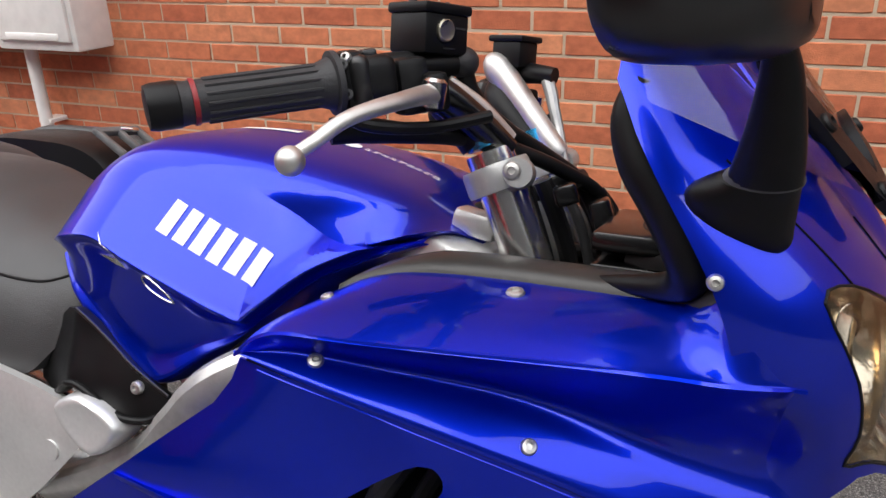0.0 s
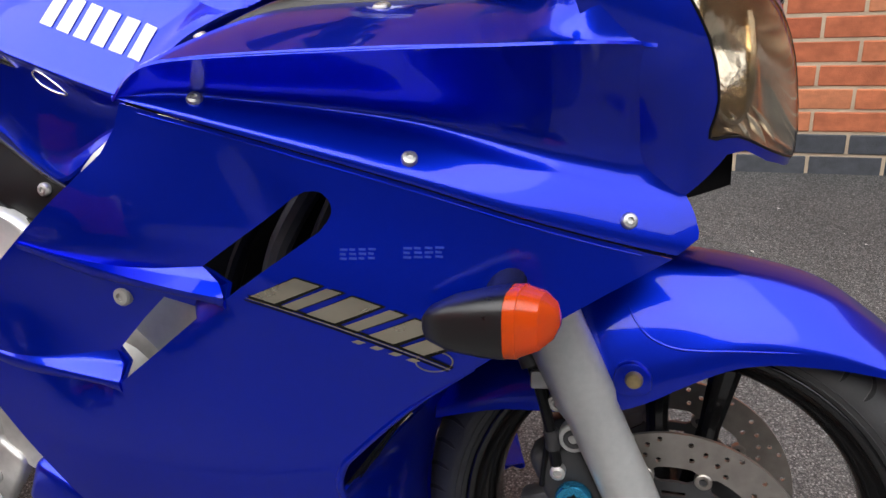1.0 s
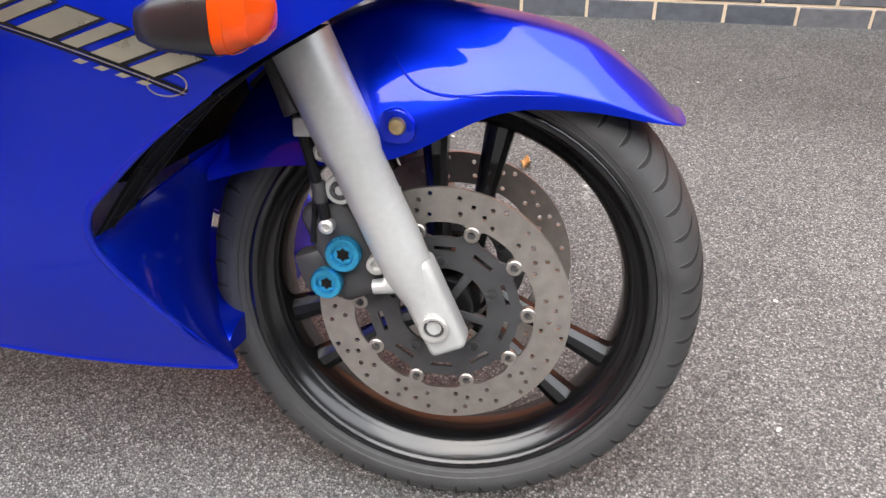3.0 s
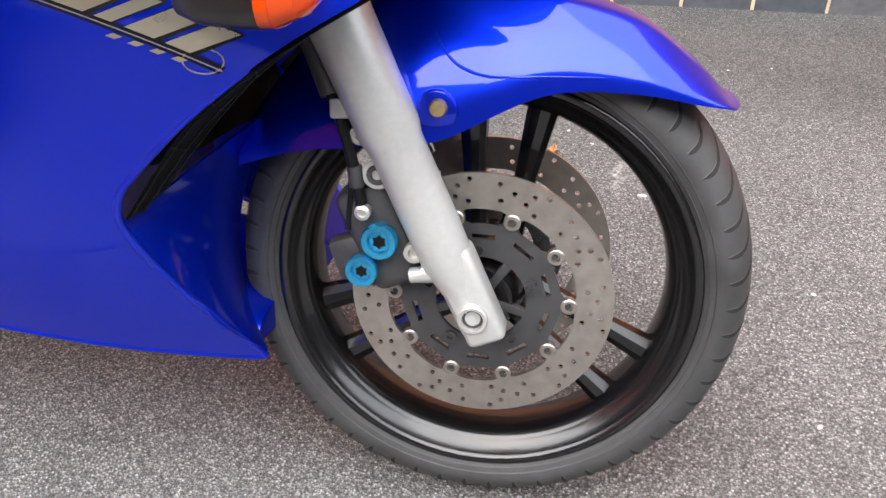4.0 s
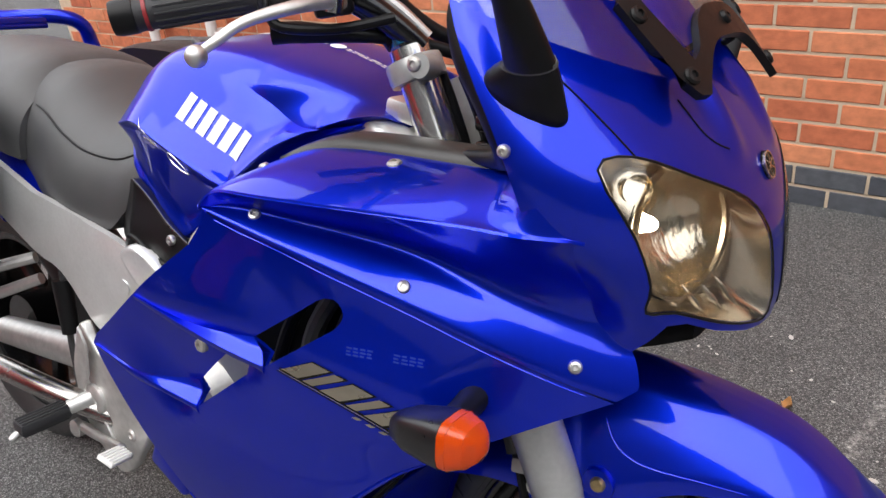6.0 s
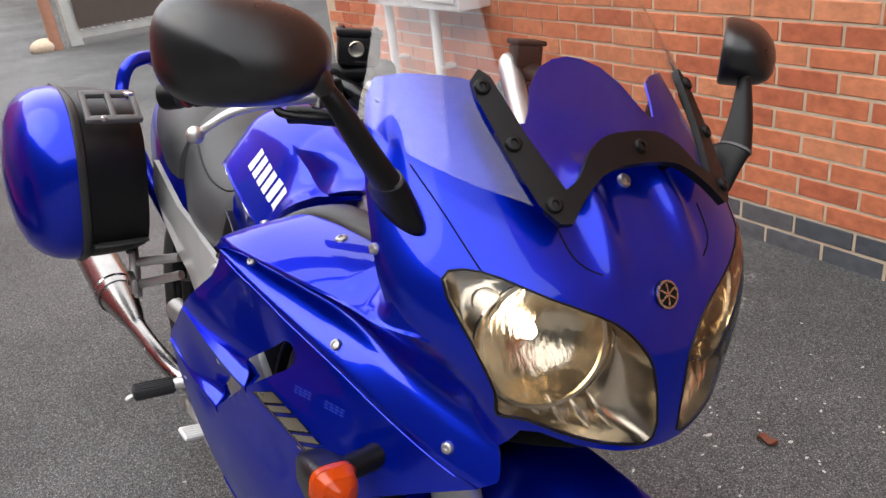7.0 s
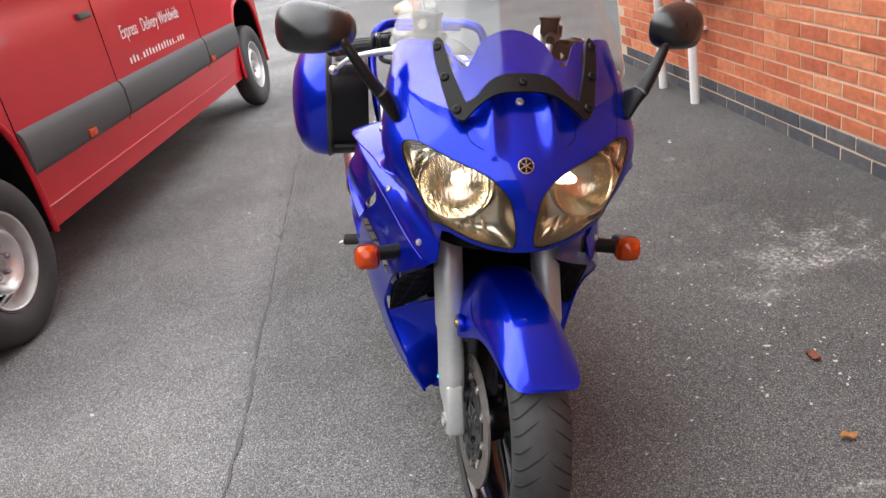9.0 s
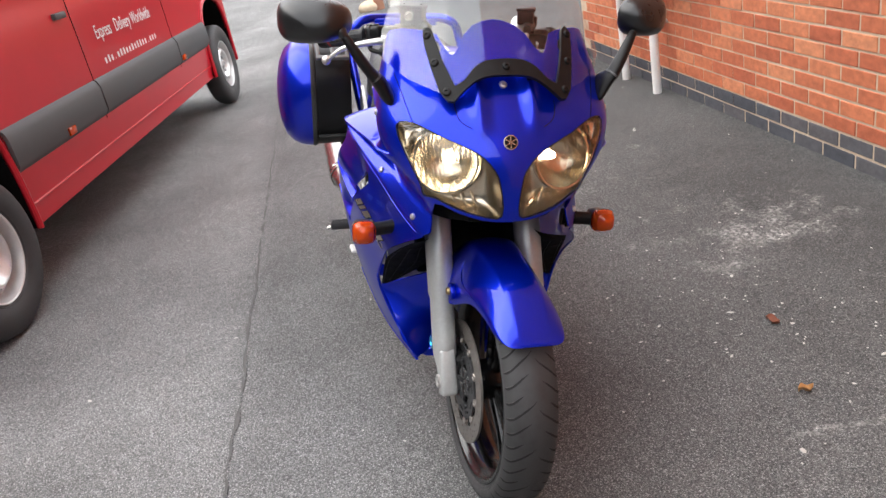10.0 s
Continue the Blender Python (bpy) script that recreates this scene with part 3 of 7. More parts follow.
# front mudguard, its edges turned down over the tyre
top = curve([-0.28, -0.20, -0.10, 0.0, 0.126, 0.197, 0.242], [0.495, 0.590, 0.648, 0.652, 0.628, 0.585, 0.543])
low = curve([-0.28, -0.20, -0.113, -0.046, 0.053, 0.141, 0.208, 0.242], [0.452, 0.478, 0.490, 0.502, 0.549, 0.554, 0.545, 0.540])
wid = curve([-0.28, -0.19, -0.09, 0.0, 0.1, 0.18, 0.215, 0.235, 0.246, 0.250], [0.086, 0.098, 0.108, 0.094, 0.084, 0.079, 0.073, 0.064, 0.050, 0.030])
ga = spline([(0, 0, 0), (0.16, 0.24, 0.015), (0.30, 0.44, 0.05), (0.36, 0.52, 0.10), (0.60, 0.78, 0.42), (0.82, 0.96, 0.74), (0.90, 0.99, 0.86), (1.0, 1.0, 1.0)], 8)
GA, GY, GD = ([q[k] for q in ga] for k in range(3))
rows = []
for x in list(np.linspace(-0.275, 0.20, 46)) + [0.208, 0.216, 0.224, 0.231, 0.237, 0.242, 0.246, 0.249]:
    zt, zl, w = top(x), low(x), wid(x)
    row = []
    for v in np.linspace(-1, 1, 53):
        a = abs(v)
        y = w * float(np.interp(a, GA, GY))
        z = zt - max(zt - zl, 0.0025) * float(np.interp(a, GA, GD))
        row.append((x, y * (1 if v > 0 else -1), z))
    rows.append(row)
guard = turned("front_mudguard", shell(grid(rows), 0.003), BLUE, bike, "metallic blue front mudguard", sharp=50)
def guard_y(x, z):
    return wid(x) * float(np.interp((top(x) - z) / (top(x) - low(x)), GD, GY)) + 0.0004


for s in (1, -1):
    # moulded step that runs from the fork along the flank
    pts = spline([(x, -s * guard_y(x, z), z) for x, z in ((-0.060, 0.604), (-0.048, 0.586), (-0.030, 0.572), (0.0, 0.565), (0.06, 0.568), (0.11, 0.569))], 6)
    turned("moulded_line", tube(pts, [0.0008, 0.0016, 0.0014, 0.0003], 8), BLUE, guard)
    pad = prism([(x, y) for x, y in spline([(-0.016, -0.013), (0.015, -0.013), (0.020, 0.005), (0.005, 0.021), (-0.016, 0.015)], 4, True)], 0.012, aim((-0.052, -0.098 * s, 0.532), (0, -s, 0)), 0.003)
    turned("bolt_pad", pad, BLUE, guard)
    turned("mudguard_bolt", lathe([(0.0095, 0), (0.0095, 0.003), (0.0075, 0.007), (0.0035, 0.008), (0.0003, 0.007)], 16, aim((-0.050, -0.110 * s, 0.536), (0, -s, 0))), BRASS, guard)

# brake calipers with blue piston caps
for s in (1, -1):
    body = join(box((0.066, 0.048, 0.122), pose(-0.110, -0.090 * s, 0.392, 0, -24, 0), 0.014, 3),
                box((0.040, 0.030, 0.05), pose(-0.146, -0.094 * s, 0.362, 0, -20, 0), 0.008),
                tube([(-0.075, -0.100 * s, 0.448), (-0.080, -0.104 * s, 0.468)], 0.017, 14))
    caliper = turned("brake_caliper", body, CARRIER, bike, "dark grey brake caliper with blue piston caps")
    for px, pz, pr in ((-0.108, 0.393, 0.0205), (-0.128, 0.357, 0.0185)):
        turned("piston_cap", lathe([(pr, -0.004), (pr, 0.004), (pr * 0.9, 0.007), (pr * 0.62, 0.0075), (pr * 0.50, 0.003), (0.0003, 0.003)], 26, aim((px, -0.122 * s, pz), (0, -s, 0))), ANOD, caliper, "blue anodised piston cap")
        star = [(pr * (0.40 if k % 2 else 0.27) * math.cos(math.pi * k / 6), pr * (0.40 if k % 2 else 0.27) * math.sin(math.pi * k / 6)) for k in range(12)]
        turned("cap_socket", prism(star, 0.004, aim((px, -0.122 * s, pz), (0, -s, 0))), DARK, caliper)
    for px, pz in ((-0.080, 0.462), (-0.070, 0.385)):
        turned("mount_bolt", lathe([(0.011, -0.006), (0.011, 0.008), (0.0065, 0.008), (0.0055, 0.002), (0.0003, 0.002)], 12, aim((px, -0.122 * s, pz), (0, -s, 0))), CAST, caliper)
    turned("mount_lug", tube([(-0.080, -0.112 * s, 0.462), (-0.05, -0.112 * s, 0.455)], [0.019, 0.016], 14), SILVER, caliper)
    turned("hose_banjo", lathe([(0.0085, -0.005), (0.0085, 0.005), (0.005, 0.007), (0.004, 0.003), (0.0003, 0.003)], 14, aim((-0.126, -0.120 * s, 0.424), (0, -s, 0))), CAST, caliper)
    for px, pz, pr in ((-0.110, 0.466, 0.0165), (-0.128, 0.506, 0.0105)):
        ear = turned("mount_ear", lathe([(pr, -0.012), (pr, 0.003), (pr * 0.9, 0.005), (pr * 0.62, 0.005)], 22, aim((px, -0.118 * s, pz), (0, -s, 0))), SILVER, caliper)
        turned("ear_bolt", lathe([(pr * 0.66, -0.004), (pr * 0.66, 0.006), (pr * 0.56, 0.008), (pr * 0.36, 0.008), (pr * 0.30, 0.003), (0.0003, 0.003)], 18, aim((px, -0.118 * s, pz), (0, -s, 0))), CARRIER if pr > 0.012 else LEVER, caliper)
    turned("axle_stub", tube([(-0.074, -0.122 * s, 0.356), (-0.046, -0.124 * s, 0.362)], [0.0085, 0.0095], 16), SILVER, caliper)
    turned("hose_sleeve", tube([(-0.1315, -0.1212 * s, 0.452), (-0.1328, -0.1218 * s, 0.466), (-0.1345, -0.122 * s, 0.474)], 0.0082, 12), CARRIER, caliper)
    turned("hose_sleeve", tube([(-0.157, -0.120 * s, 0.545), (-0.171, -0.1135 * s, 0.577), (-0.180, -0.110 * s, 0.597)], 0.0105, 12, smooth=3), CARRIER, caliper)
    turned("brake_hose", tube([(-0.128, -0.120 * s, 0.432), (-0.134, -0.122 * s, 0.47), (-0.150, -0.120 * s, 0.53), (-0.175, -0.112 * s, 0.585), (-0.21, -0.10 * s, 0.65)], 0.0062, 10, smooth=6), BLACK, caliper)
    turned("hose_clip", box((0.034, 0.020, 0.012), aim((-0.140, -0.122 * s, 0.533), (0.2, -s, 0.1)), 0.003), BRACKET, caliper)
    turned("sensor_wire", tube([(-0.145, -0.112 * s, 0.40), (-0.139, -0.116 * s, 0.50), (-0.165, -0.112 * s, 0.58), (-0.215, -0.09 * s, 0.66)], 0.0035, 8, smooth=5), BLACK, caliper)

# ---- nose cowl: one bowed surface, angle and height its coordinates ----
NZ = [0.66, 0.70, 0.76, 0.80, 0.87, 0.925, 0.97, 1.034, 1.10, 1.16]
nX = curve(NZ, [0.04, 0.068, 0.085, 0.088, 0.078, 0.058, 0.031, -0.027, -0.087, -0.145])
nW = curve(NZ, [0.13, 0.15, 0.175, 0.20, 0.245, 0.262, 0.262, 0.250, 0.232, 0.215])
nD = curve(NZ, [0.12, 0.14, 0.15, 0.155, 0.155, 0.15, 0.145, 0.13, 0.11, 0.09])


def cheek(a, z):
    """How much narrower the cowl is behind the lamps, low down."""
    k = max(0.0, min(1.0, (abs(a) - 61) / 27))
    return 1 - 0.13 * k * k * (3 - 2 * k) * math.exp(-((z - 0.800) / 0.050) ** 2)


def nose(a, z, off=0.0):
    t = radians(a)
    d, w = nD(z) + off, nW(z) * cheek(a, z) + off
    rib = 0.0
    for c in (-13, 13):
        rib -= 0.017 * max(0, 1 - abs(a - c) / 6.5) ** 1.3 * min(1, max(0, (z - 0.93) / 0.07)) * min(1, max(0, (1.06 - z) / 0.02))
    return Vector((nX(z) + off - d * (1 - math.cos(t)) - rib * 0.75, -w * math.sin(t), z - rib * 0.5))


LAMP = [(60, 0.948), (48, 0.957), (32, 0.934), (16, 0.905), (8.5, 0.872), (6, 0.840), (6, 0.772), (19, 0.771), (35, 0.784), (50, 0.802), (60, 0.803), (56, 0.835), (56, 0.885)]
lamp_edge = [tuple(q) for q in spline(LAMP, 3, True)]
mirror_edge = [(-a, z) for a, z in lamp_edge]
SC = (0.0035, 1)
half = [(0, 0.758), (10, 0.759), (20, 0.762), (36, 0.774), (47, 0.788), (54, 0.786), (61, 0.764), (67, 0.748), (76, 0.745), (86, 0.80), (90, 0.875), (90, 0.975), (90, 1.06), (88, 1.10), (80, 1.122), (62, 1.130), (48, 1.130), (40, 1.128), (34, 1.122), (29.5, 1.100), (26.5, 1.086), (24, 1.086), (21.5, 1.098), (18, 1.122), (12.5, 1.140), (6, 1.149), (0, 1.152)]
outline = half + [(-a, z) for a, z in half[::-1]][1:-1]
cowl = part("nose_cowl", skin(outline, nose, 0.006, [lamp_edge, mirror_edge], 0.003, SC), BLUE, bike, "metallic blue nose cowl with moulded ribs", sharp=50)
for a0 in (1, -1):
    edge = lamp_edge if a0 > 0 else mirror_edge
    lampo = part("headlight_bezel", tube([nose(a, z, 0.0003) for a, z in edge + edge[:2]], 0.0013, 8), BLACK, bike, "lit headlight with clear lens and smoked lower half")
    part("lens", skin(edge, lambda a, z: nose(a, z, 0.001), 0.012, thick=0, scale=SC), LENS, lampo, "clear curved headlight lens", face=(1, 0, 0))
    mc = Vector((0.016, -0.128 * a0, 0.878))
    mm = aim(mc, Vector((1, -0.32 * a0, 0.14)))
    # panel that runs back from the lens edge to the rim of the dish
    def bowl(k):
        out = []
        for a, z in edge:
            p = nose(a, z, -0.002)
            q = mm.inverted() @ p
            t = math.atan2(q.y, q.x / 1.12)
            r = mm @ Vector((0.0700 * 1.12 * math.cos(t), 0.0700 * math.sin(t), 0.003))
            out.append(p.lerp(r, k) + Vector((-0.014, 0, 0)) * math.sin(math.pi * k))
        return out
    part("housing", shell(grid([bowl(k) for k in (0.0, 0.12, 0.3, 0.5, 0.7, 0.88, 1.0)], True), 0.002), BRONZE, lampo, "smoked bronze lamp housing")
    prof = [(0.010, -0.046), (0.026, -0.042), (0.044, -0.032), (0.058, -0.018), (0.067, 0.0), (0.069, 0.004)]
    refl = grid([[mm @ Vector((r * math.cos(2 * math.pi * k / 40) * 1.12, r * math.sin(2 * math.pi * k / 40), h)) for k in range(40)] for r, h in prof], True)
    part("reflector", shell(refl, 0.002), REFLECT, lampo, "bright round reflector bowl")
    part("reflector_edge", ring([(0.0665, 0.002), (0.0665, 0.007), (0.0705, 0.007), (0.0705, 0.002)], 48, mm), BRONZE, lampo)
    part("bulb", lathe([(0.0115, -0.0455), (0.0095, -0.043), (0.008, -0.034), (0.005, -0.028), (0.0003, -0.026)], 16, mm), BULB, lampo, "lit warm white bulb")
    sm = aim(nose(50 * a0, 0.926, -0.017), (1, -0.9 * a0, 0.1))
    part("side_light", lathe([(0.002, -0.012), (0.003, -0.008), (0.0025, -0.004), (0.0003, -0.003)], 12, sm), BULB, lampo, "small lit side light")
    part("side_bowl", shell(grid([[sm @ Vector((r * math.cos(2 * math.pi * k / 24), r * math.sin(2 * math.pi * k / 24), h)) for k in range(24)] for r, h in ((0.005, -0.012), (0.012, -0.006), (0.0155, 0.002))], True), 0.001), REFLECT, lampo)
    for k in range(4):
        a = (24 + 8 * k) * a0
        part("reflector_rib", tube([nose(a - 3 * a0, 0.788, -0.014), nose(a, 0.804, -0.020), nose(a + 2 * a0, 0.820, -0.030)], [0.001, 0.0045, 0.001], 8), BRONZE, lampo)
# round badge with three spokes in a ring, as a plain shape
bp_ = nose(0, 0.925, 0.0008)
bd = Vector((1, 0, 0.42))
bm_ = aim(bp_, bd)
badge = part("badge", lathe([(0.0155, -0.002), (0.0155, 0.0015), (0.014, 0.0025), (0.0003, 0.0025)], 32, bm_), DARK, bike, "small round black and gold badge")
part("badge_ring", ring([(0.0155, 0.0), (0.0155, 0.0032), (0.0132, 0.0034), (0.0132, 0.0)], 32, bm_), GOLD, badge)
part("badge_spokes", join(*[box((0.0235, 0.0019, 0.0012), bm_ @ Matrix.Translation((0, 0, 0.003)) @ Matrix.Rotation(radians(60 * k + 30), 4, "Z")) for k in range(3)]), GOLD, badge)
screw(nose(0, 1.030, 0.002), (0.8, 0, 0.6), cowl, 0.0085)
for s in (-1, 1):
    screw(nose(88 * s, 0.960, 0.001), (0.1, -s, 0.1), cowl, 0.0065)
    part("panel_gap", tube([nose(a * s, z, 0.0004) for a, z in spline([(64, 1.045), (56, 1.01), (48, 0.958)], 5)], 0.0009, 6), DARK, cowl)
    part("panel_gap", tube([nose(a * s, z, 0.0004) for a, z in spline([(25, 0.998), (23.5, 0.972), (21, 0.960), (17, 0.951)], 5)], 0.0009, 6), DARK, cowl)
    part("cowl_clip", box((0.012, 0.006, 0.016), aim(nose(13 * s, 1.035, 0.002), (0.8, 0, 0.6)), 0.002), DARK, cowl)
# windscreen and its black trim
sW = curve([0.98, 1.10, 1.25, 1.42], [0.272, 0.262, 0.228, 0.160])


def pane(a, z, off=0.0):
    t = radians(a)
    x0 = 0.030 - 0.80 * (z - 1.016) - 0.25 * max(0, z - 1.1) ** 2
    return Vector((x0 + off - (0.19 + off) * (1 - math.cos(t)), -(sW(z) + off) * math.sin(t), z + off * 0.5))


edge = [(0, 1.058), (10, 1.052), (18, 1.035), (25, 1.008), (33, 1.022), (44, 1.035), (58, 1.055), (75, 1.085), (68, 1.13), (60, 1.20), (55, 1.28), (50, 1.35), (36, 1.398), (18, 1.41), (0, 1.415)]
ws = part("windscreen", skin(edge + [(-a, z) for a, z in edge[::-1]][1:-1], pane, 0.018, thick=0, scale=SC), SCREEN, bike, "tall clear plastic windscreen", face=(1, 0, 0.4))
ws.visible_shadow = False
arm = [tuple(q) for q in spline([(0, 1.083), (8, 1.080), (14, 1.067), (19, 1.044), (23.5, 1.033)], 4)] + [(28.5, 1.080), (33, 1.132), (35.5, 1.139), (38.2, 1.128), (37.5, 1.106), (34, 1.058), (31, 1.020), (27.5, 1.004)] + [tuple(q) for q in spline([(24.5, 1.004), (20, 1.023), (14, 1.042), (8, 1.051), (0, 1.053)], 4)]
trim = part("windscreen_trim", skin(arm + [(-a, z) for a, z in arm[::-1]][1:-1], lambda a, z: pane(a, z, 0.006), 0.008, thick=0.009, scale=SC), BLACK, bike, "black curved windscreen mounting trim", sharp=45)
for s in (-1, 1):
    for a, z in ((27.5, 1.020), (32.3, 1.072), (35.8, 1.122)):
        screw(pane(a * s, z, 0.007), (0.75, -s * 0.35, 0.6), trim, 0.009, BLACK, "trim_bolt")
screw(pane(0, 1.068, 0.007), (0.75, 0, 0.6), trim, 0.008, BLACK, "trim_bolt")

# mirrors on swept stalks
def strap(stations, s, n=20):
    """A flat bar, wide along x: stations of x, y, z, half width, half thickness."""
    st = spline(stations, 5)
    rows = []
    for i, (x, y, z, a, b) in enumerate(st):
        t = np.array(st[min(i + 1, len(st) - 1)][:3]) - np.array(st[max(i - 1, 0)][:3])
        nv = np.array((0, t[2], -t[1])) / math.hypot(t[1], t[2])
        rows.append([(x + a * math.cos(q), s * (y + nv[1] * b * math.sin(q)), z + nv[2] * b * math.sin(q)) for q in np.linspace(0, 2 * math.pi, n + 1)[:-1]])
    return grid(rows, True, True)


for side, s in SIDES:
    c = Vector((-0.118, -0.392, 1.154)) if s > 0 else Vector((-0.165, 0.365, 1.156))
    turn = Matrix.Translation(c) @ Matrix.Rotation(radians(-20 if s > 0 else 38), 4, "Z") @ Matrix.Scale(1.0 if s > 0 else 0.90, 4)
    rows = []
    for dx, k, dz in ((-0.034, 0.93, 0), (-0.030, 0.99, 0), (-0.018, 1.0, 0), (0.0, 0.975, -0.001), (0.016, 0.90, -0.003), (0.030, 0.76, -0.006), (0.041, 0.55, -0.009), (0.047, 0.30, -0.011), (0.049, 0.06, -0.012)):
        row = []
        for j in range(40):
            t = 2 * math.pi * j / 40
            ct, st = math.cos(t), math.sin(t)
            yy = 0.079 * abs(ct) ** 0.68 * (1 if ct > 0 else -1)
            zz = 0.052 * abs(st) ** 0.78 * (1 if st > 0 else -1)
            zz *= 0.91 if s > 0 else 1.0
            zz *= 1 + 0.16 * (yy / 0.079)
            row.append(turn @ Vector((dx, -s * yy * k, (zz - 0.10 * yy) * k + dz + 0.12 * yy)))
        rows.append(row)
    mir = part("mirror", grid(rows, True, True), SATIN, bike, "black plastic rear-view mirror on a stalk", sharp=60)
    glass = [[c + (rows[0][j] - c) * k + Vector((-0.0006, 0, 0)) - (Vector((0, 0, 0)) if k > 0.9 else Vector((0.034, 0, 0)) * (1 - k)) for j in range(40)] for k in (0.95, 0.5, 0.05)]
    part("mirror_glass", grid(glass, True, True), CHROME, mir, "mirror glass")
    sh = 0 if s > 0 else -0.05
    part("stalk_neck", strap([(-0.092 + sh, -0.342, 1.150, 0.010, 0.009), (-0.088 + sh, -0.336, 1.136, 0.0135, 0.0125), (-0.084 + sh * 0.9, -0.328, 1.124, 0.010, 0.009)], s), SATIN, mir)
    part("stalk", strap([(-0.086 + sh * 0.95, -0.332, 1.130, 0.009, 0.008), (-0.080 + sh * 0.8, -0.318, 1.110, 0.0125, 0.010), (-0.078 + sh * 0.4, -0.292, 1.072, 0.019, 0.012), (-0.080, -0.266, 1.038, 0.025, 0.013)], s), BLACK, mir)
    part("stalk_joint", strap([(-0.0802, -0.2665, 1.0405, 0.0256, 0.0136), (-0.0812, -0.2640, 1.0375, 0.0270, 0.0142)], s), TRIM, mir)
    part("stalk_foot", strap([(-0.083, -0.2635, 1.037, 0.027, 0.0145), (-0.094, -0.254, 1.024, 0.038, 0.016), (-0.092, -0.243, 1.004, 0.036, 0.015), (-0.084, -0.235, 0.988, 0.027, 0.011), (-0.078, -0.231, 0.977, 0.008, 0.004)], s), BLACK, mir)

# ---- side fairings ----
yb = curve([-1.0, -0.75, -0.61, -0.425, -0.237, -0.049, 0.07], [0.334, 0.324, 0.318, 0.295, 0.246, 0.189, 0.120])
zg = curve([-0.60, -0.49, -0.373, -0.237, -0.137, -0.009, 0.05], [0.872, 0.845, 0.812, 0.769, 0.735, 0.696, 0.678])


def flank_out(x, z):
    l = 0.5 * (0.60 - z + math.hypot(0.60 - z, 0.05))
    swell = 0.015 * math.exp(-((z - zg(x) + 0.13) / 0.075) ** 2)
    return yb(x) - 0.45 * l * l - 0.10 * l + swell


def vent_recess(x, z):
    """How far the panel behind the vents is sunk below the panel in front of them."""
    d = -((x + 0.400) * 0.726 - (z - 0.664)) / 1.236
    along = (x + 0.400) * 0.81 + (z - 0.664) * 0.59
    if d <= 0:
        return 0.0
    step = min(1.0, d / 0.014)
    fade = max(0.0, 1 - d / 0.150) ** 1.3
    ends = max(0.0, min(1.0, (along + 0.26) / 0.09)) * max(0.0, min(1.0, (0.135 - along) / 0.08))
    return 0.028 * step * fade * ends * ends * (3 - 2 * ends)


def flank(x, z):
    """The lower fairing's half width: full under the groove, drawn in towards the belly."""
    return flank_out(x, z) - vent_recess(x, z)


def ease(k):
    k = max(0.0, min(1.0, k))
    return k * k * (3 - 2 * k)


def nose_y(x, z):
    """Half width of the nose cowl this far back at this height."""
    c = 1 - (nX(z) - x) / nD(z)
    return nW(z) * cheek(math.degrees(math.acos(max(0.0, min(1.0, c)))), z) * math.sqrt(max(0.0, 1 - c ** 2))


crease_y = curve([-0.492, -0.44, -0.377, -0.29, -0.221, -0.162, -0.111, -0.070, -0.01], [0.309, 0.315, 0.317, 0.304, 0.290, 0.277, 0.270, 0.274, 0.274])
crease_z = curve([-0.492, -0.47, -0.44, -0.377, -0.25, -0.15, -0.07, -0.01], [0.846, 0.866, 0.878, 0.883, 0.886, 0.886, 0.886, 0.880])
shelf_y = curve([-0.487, -0.40, -0.30, -0.15, -0.11, -0.070], [0.262, 0.225, 0.205, 0.198, 0.225, 0.258])
shelf_z = curve([-0.487, -0.45, -0.40, -0.33, -0.15, -0.10, -0.070], [0.856, 0.884, 0.912, 0.922, 0.924, 0.938, 0.955])


rear = [(-0.494, 0.822), (-0.510, 0.798), (-0.615, 0.712), (-0.735, 0.617), (-0.750, 0.598), (-0.738, 0.570), (-0.690, 0.470), (-0.656, 0.405), (-0.632, 0.361), (-0.590, 0.310)]
bottom = [(-0.515, 0.292), (-0.36, 0.262), (-0.25, 0.247), (-0.234, 0.252)]
front = [tuple(q) for q in spline([(-0.234, 0.252), (-0.262, 0.300), (-0.293, 0.352), (-0.326, 0.428), (-0.322, 0.468), (-0.30, 0.495), (-0.246, 0.546), (-0.162, 0.608), (-0.085, 0.655), (-0.014, 0.694)], 4)][1:]
topline = [(x, zg(x) - 0.0015) for x in (-0.06, -0.12, -0.18, -0.24, -0.30, -0.36, -0.42, -0.487)]
VENT_UP = [(-0.400, 0.664), (-0.430, 0.690), (-0.338, 0.756)] + [tuple(q) for q in spline([(-0.326, 0.762), (-0.312, 0.762), (-0.303, 0.752), (-0.303, 0.740), (-0.312, 0.727)], 3)]
VENT_LO = [(-0.547, 0.592), (-0.508, 0.630), (-0.478, 0.656), (-0.438, 0.640), (-0.485, 0.602), (-0.535, 0.563)]
poly = rear + bottom + front + topline
vents = [VENT_UP, VENT_LO]
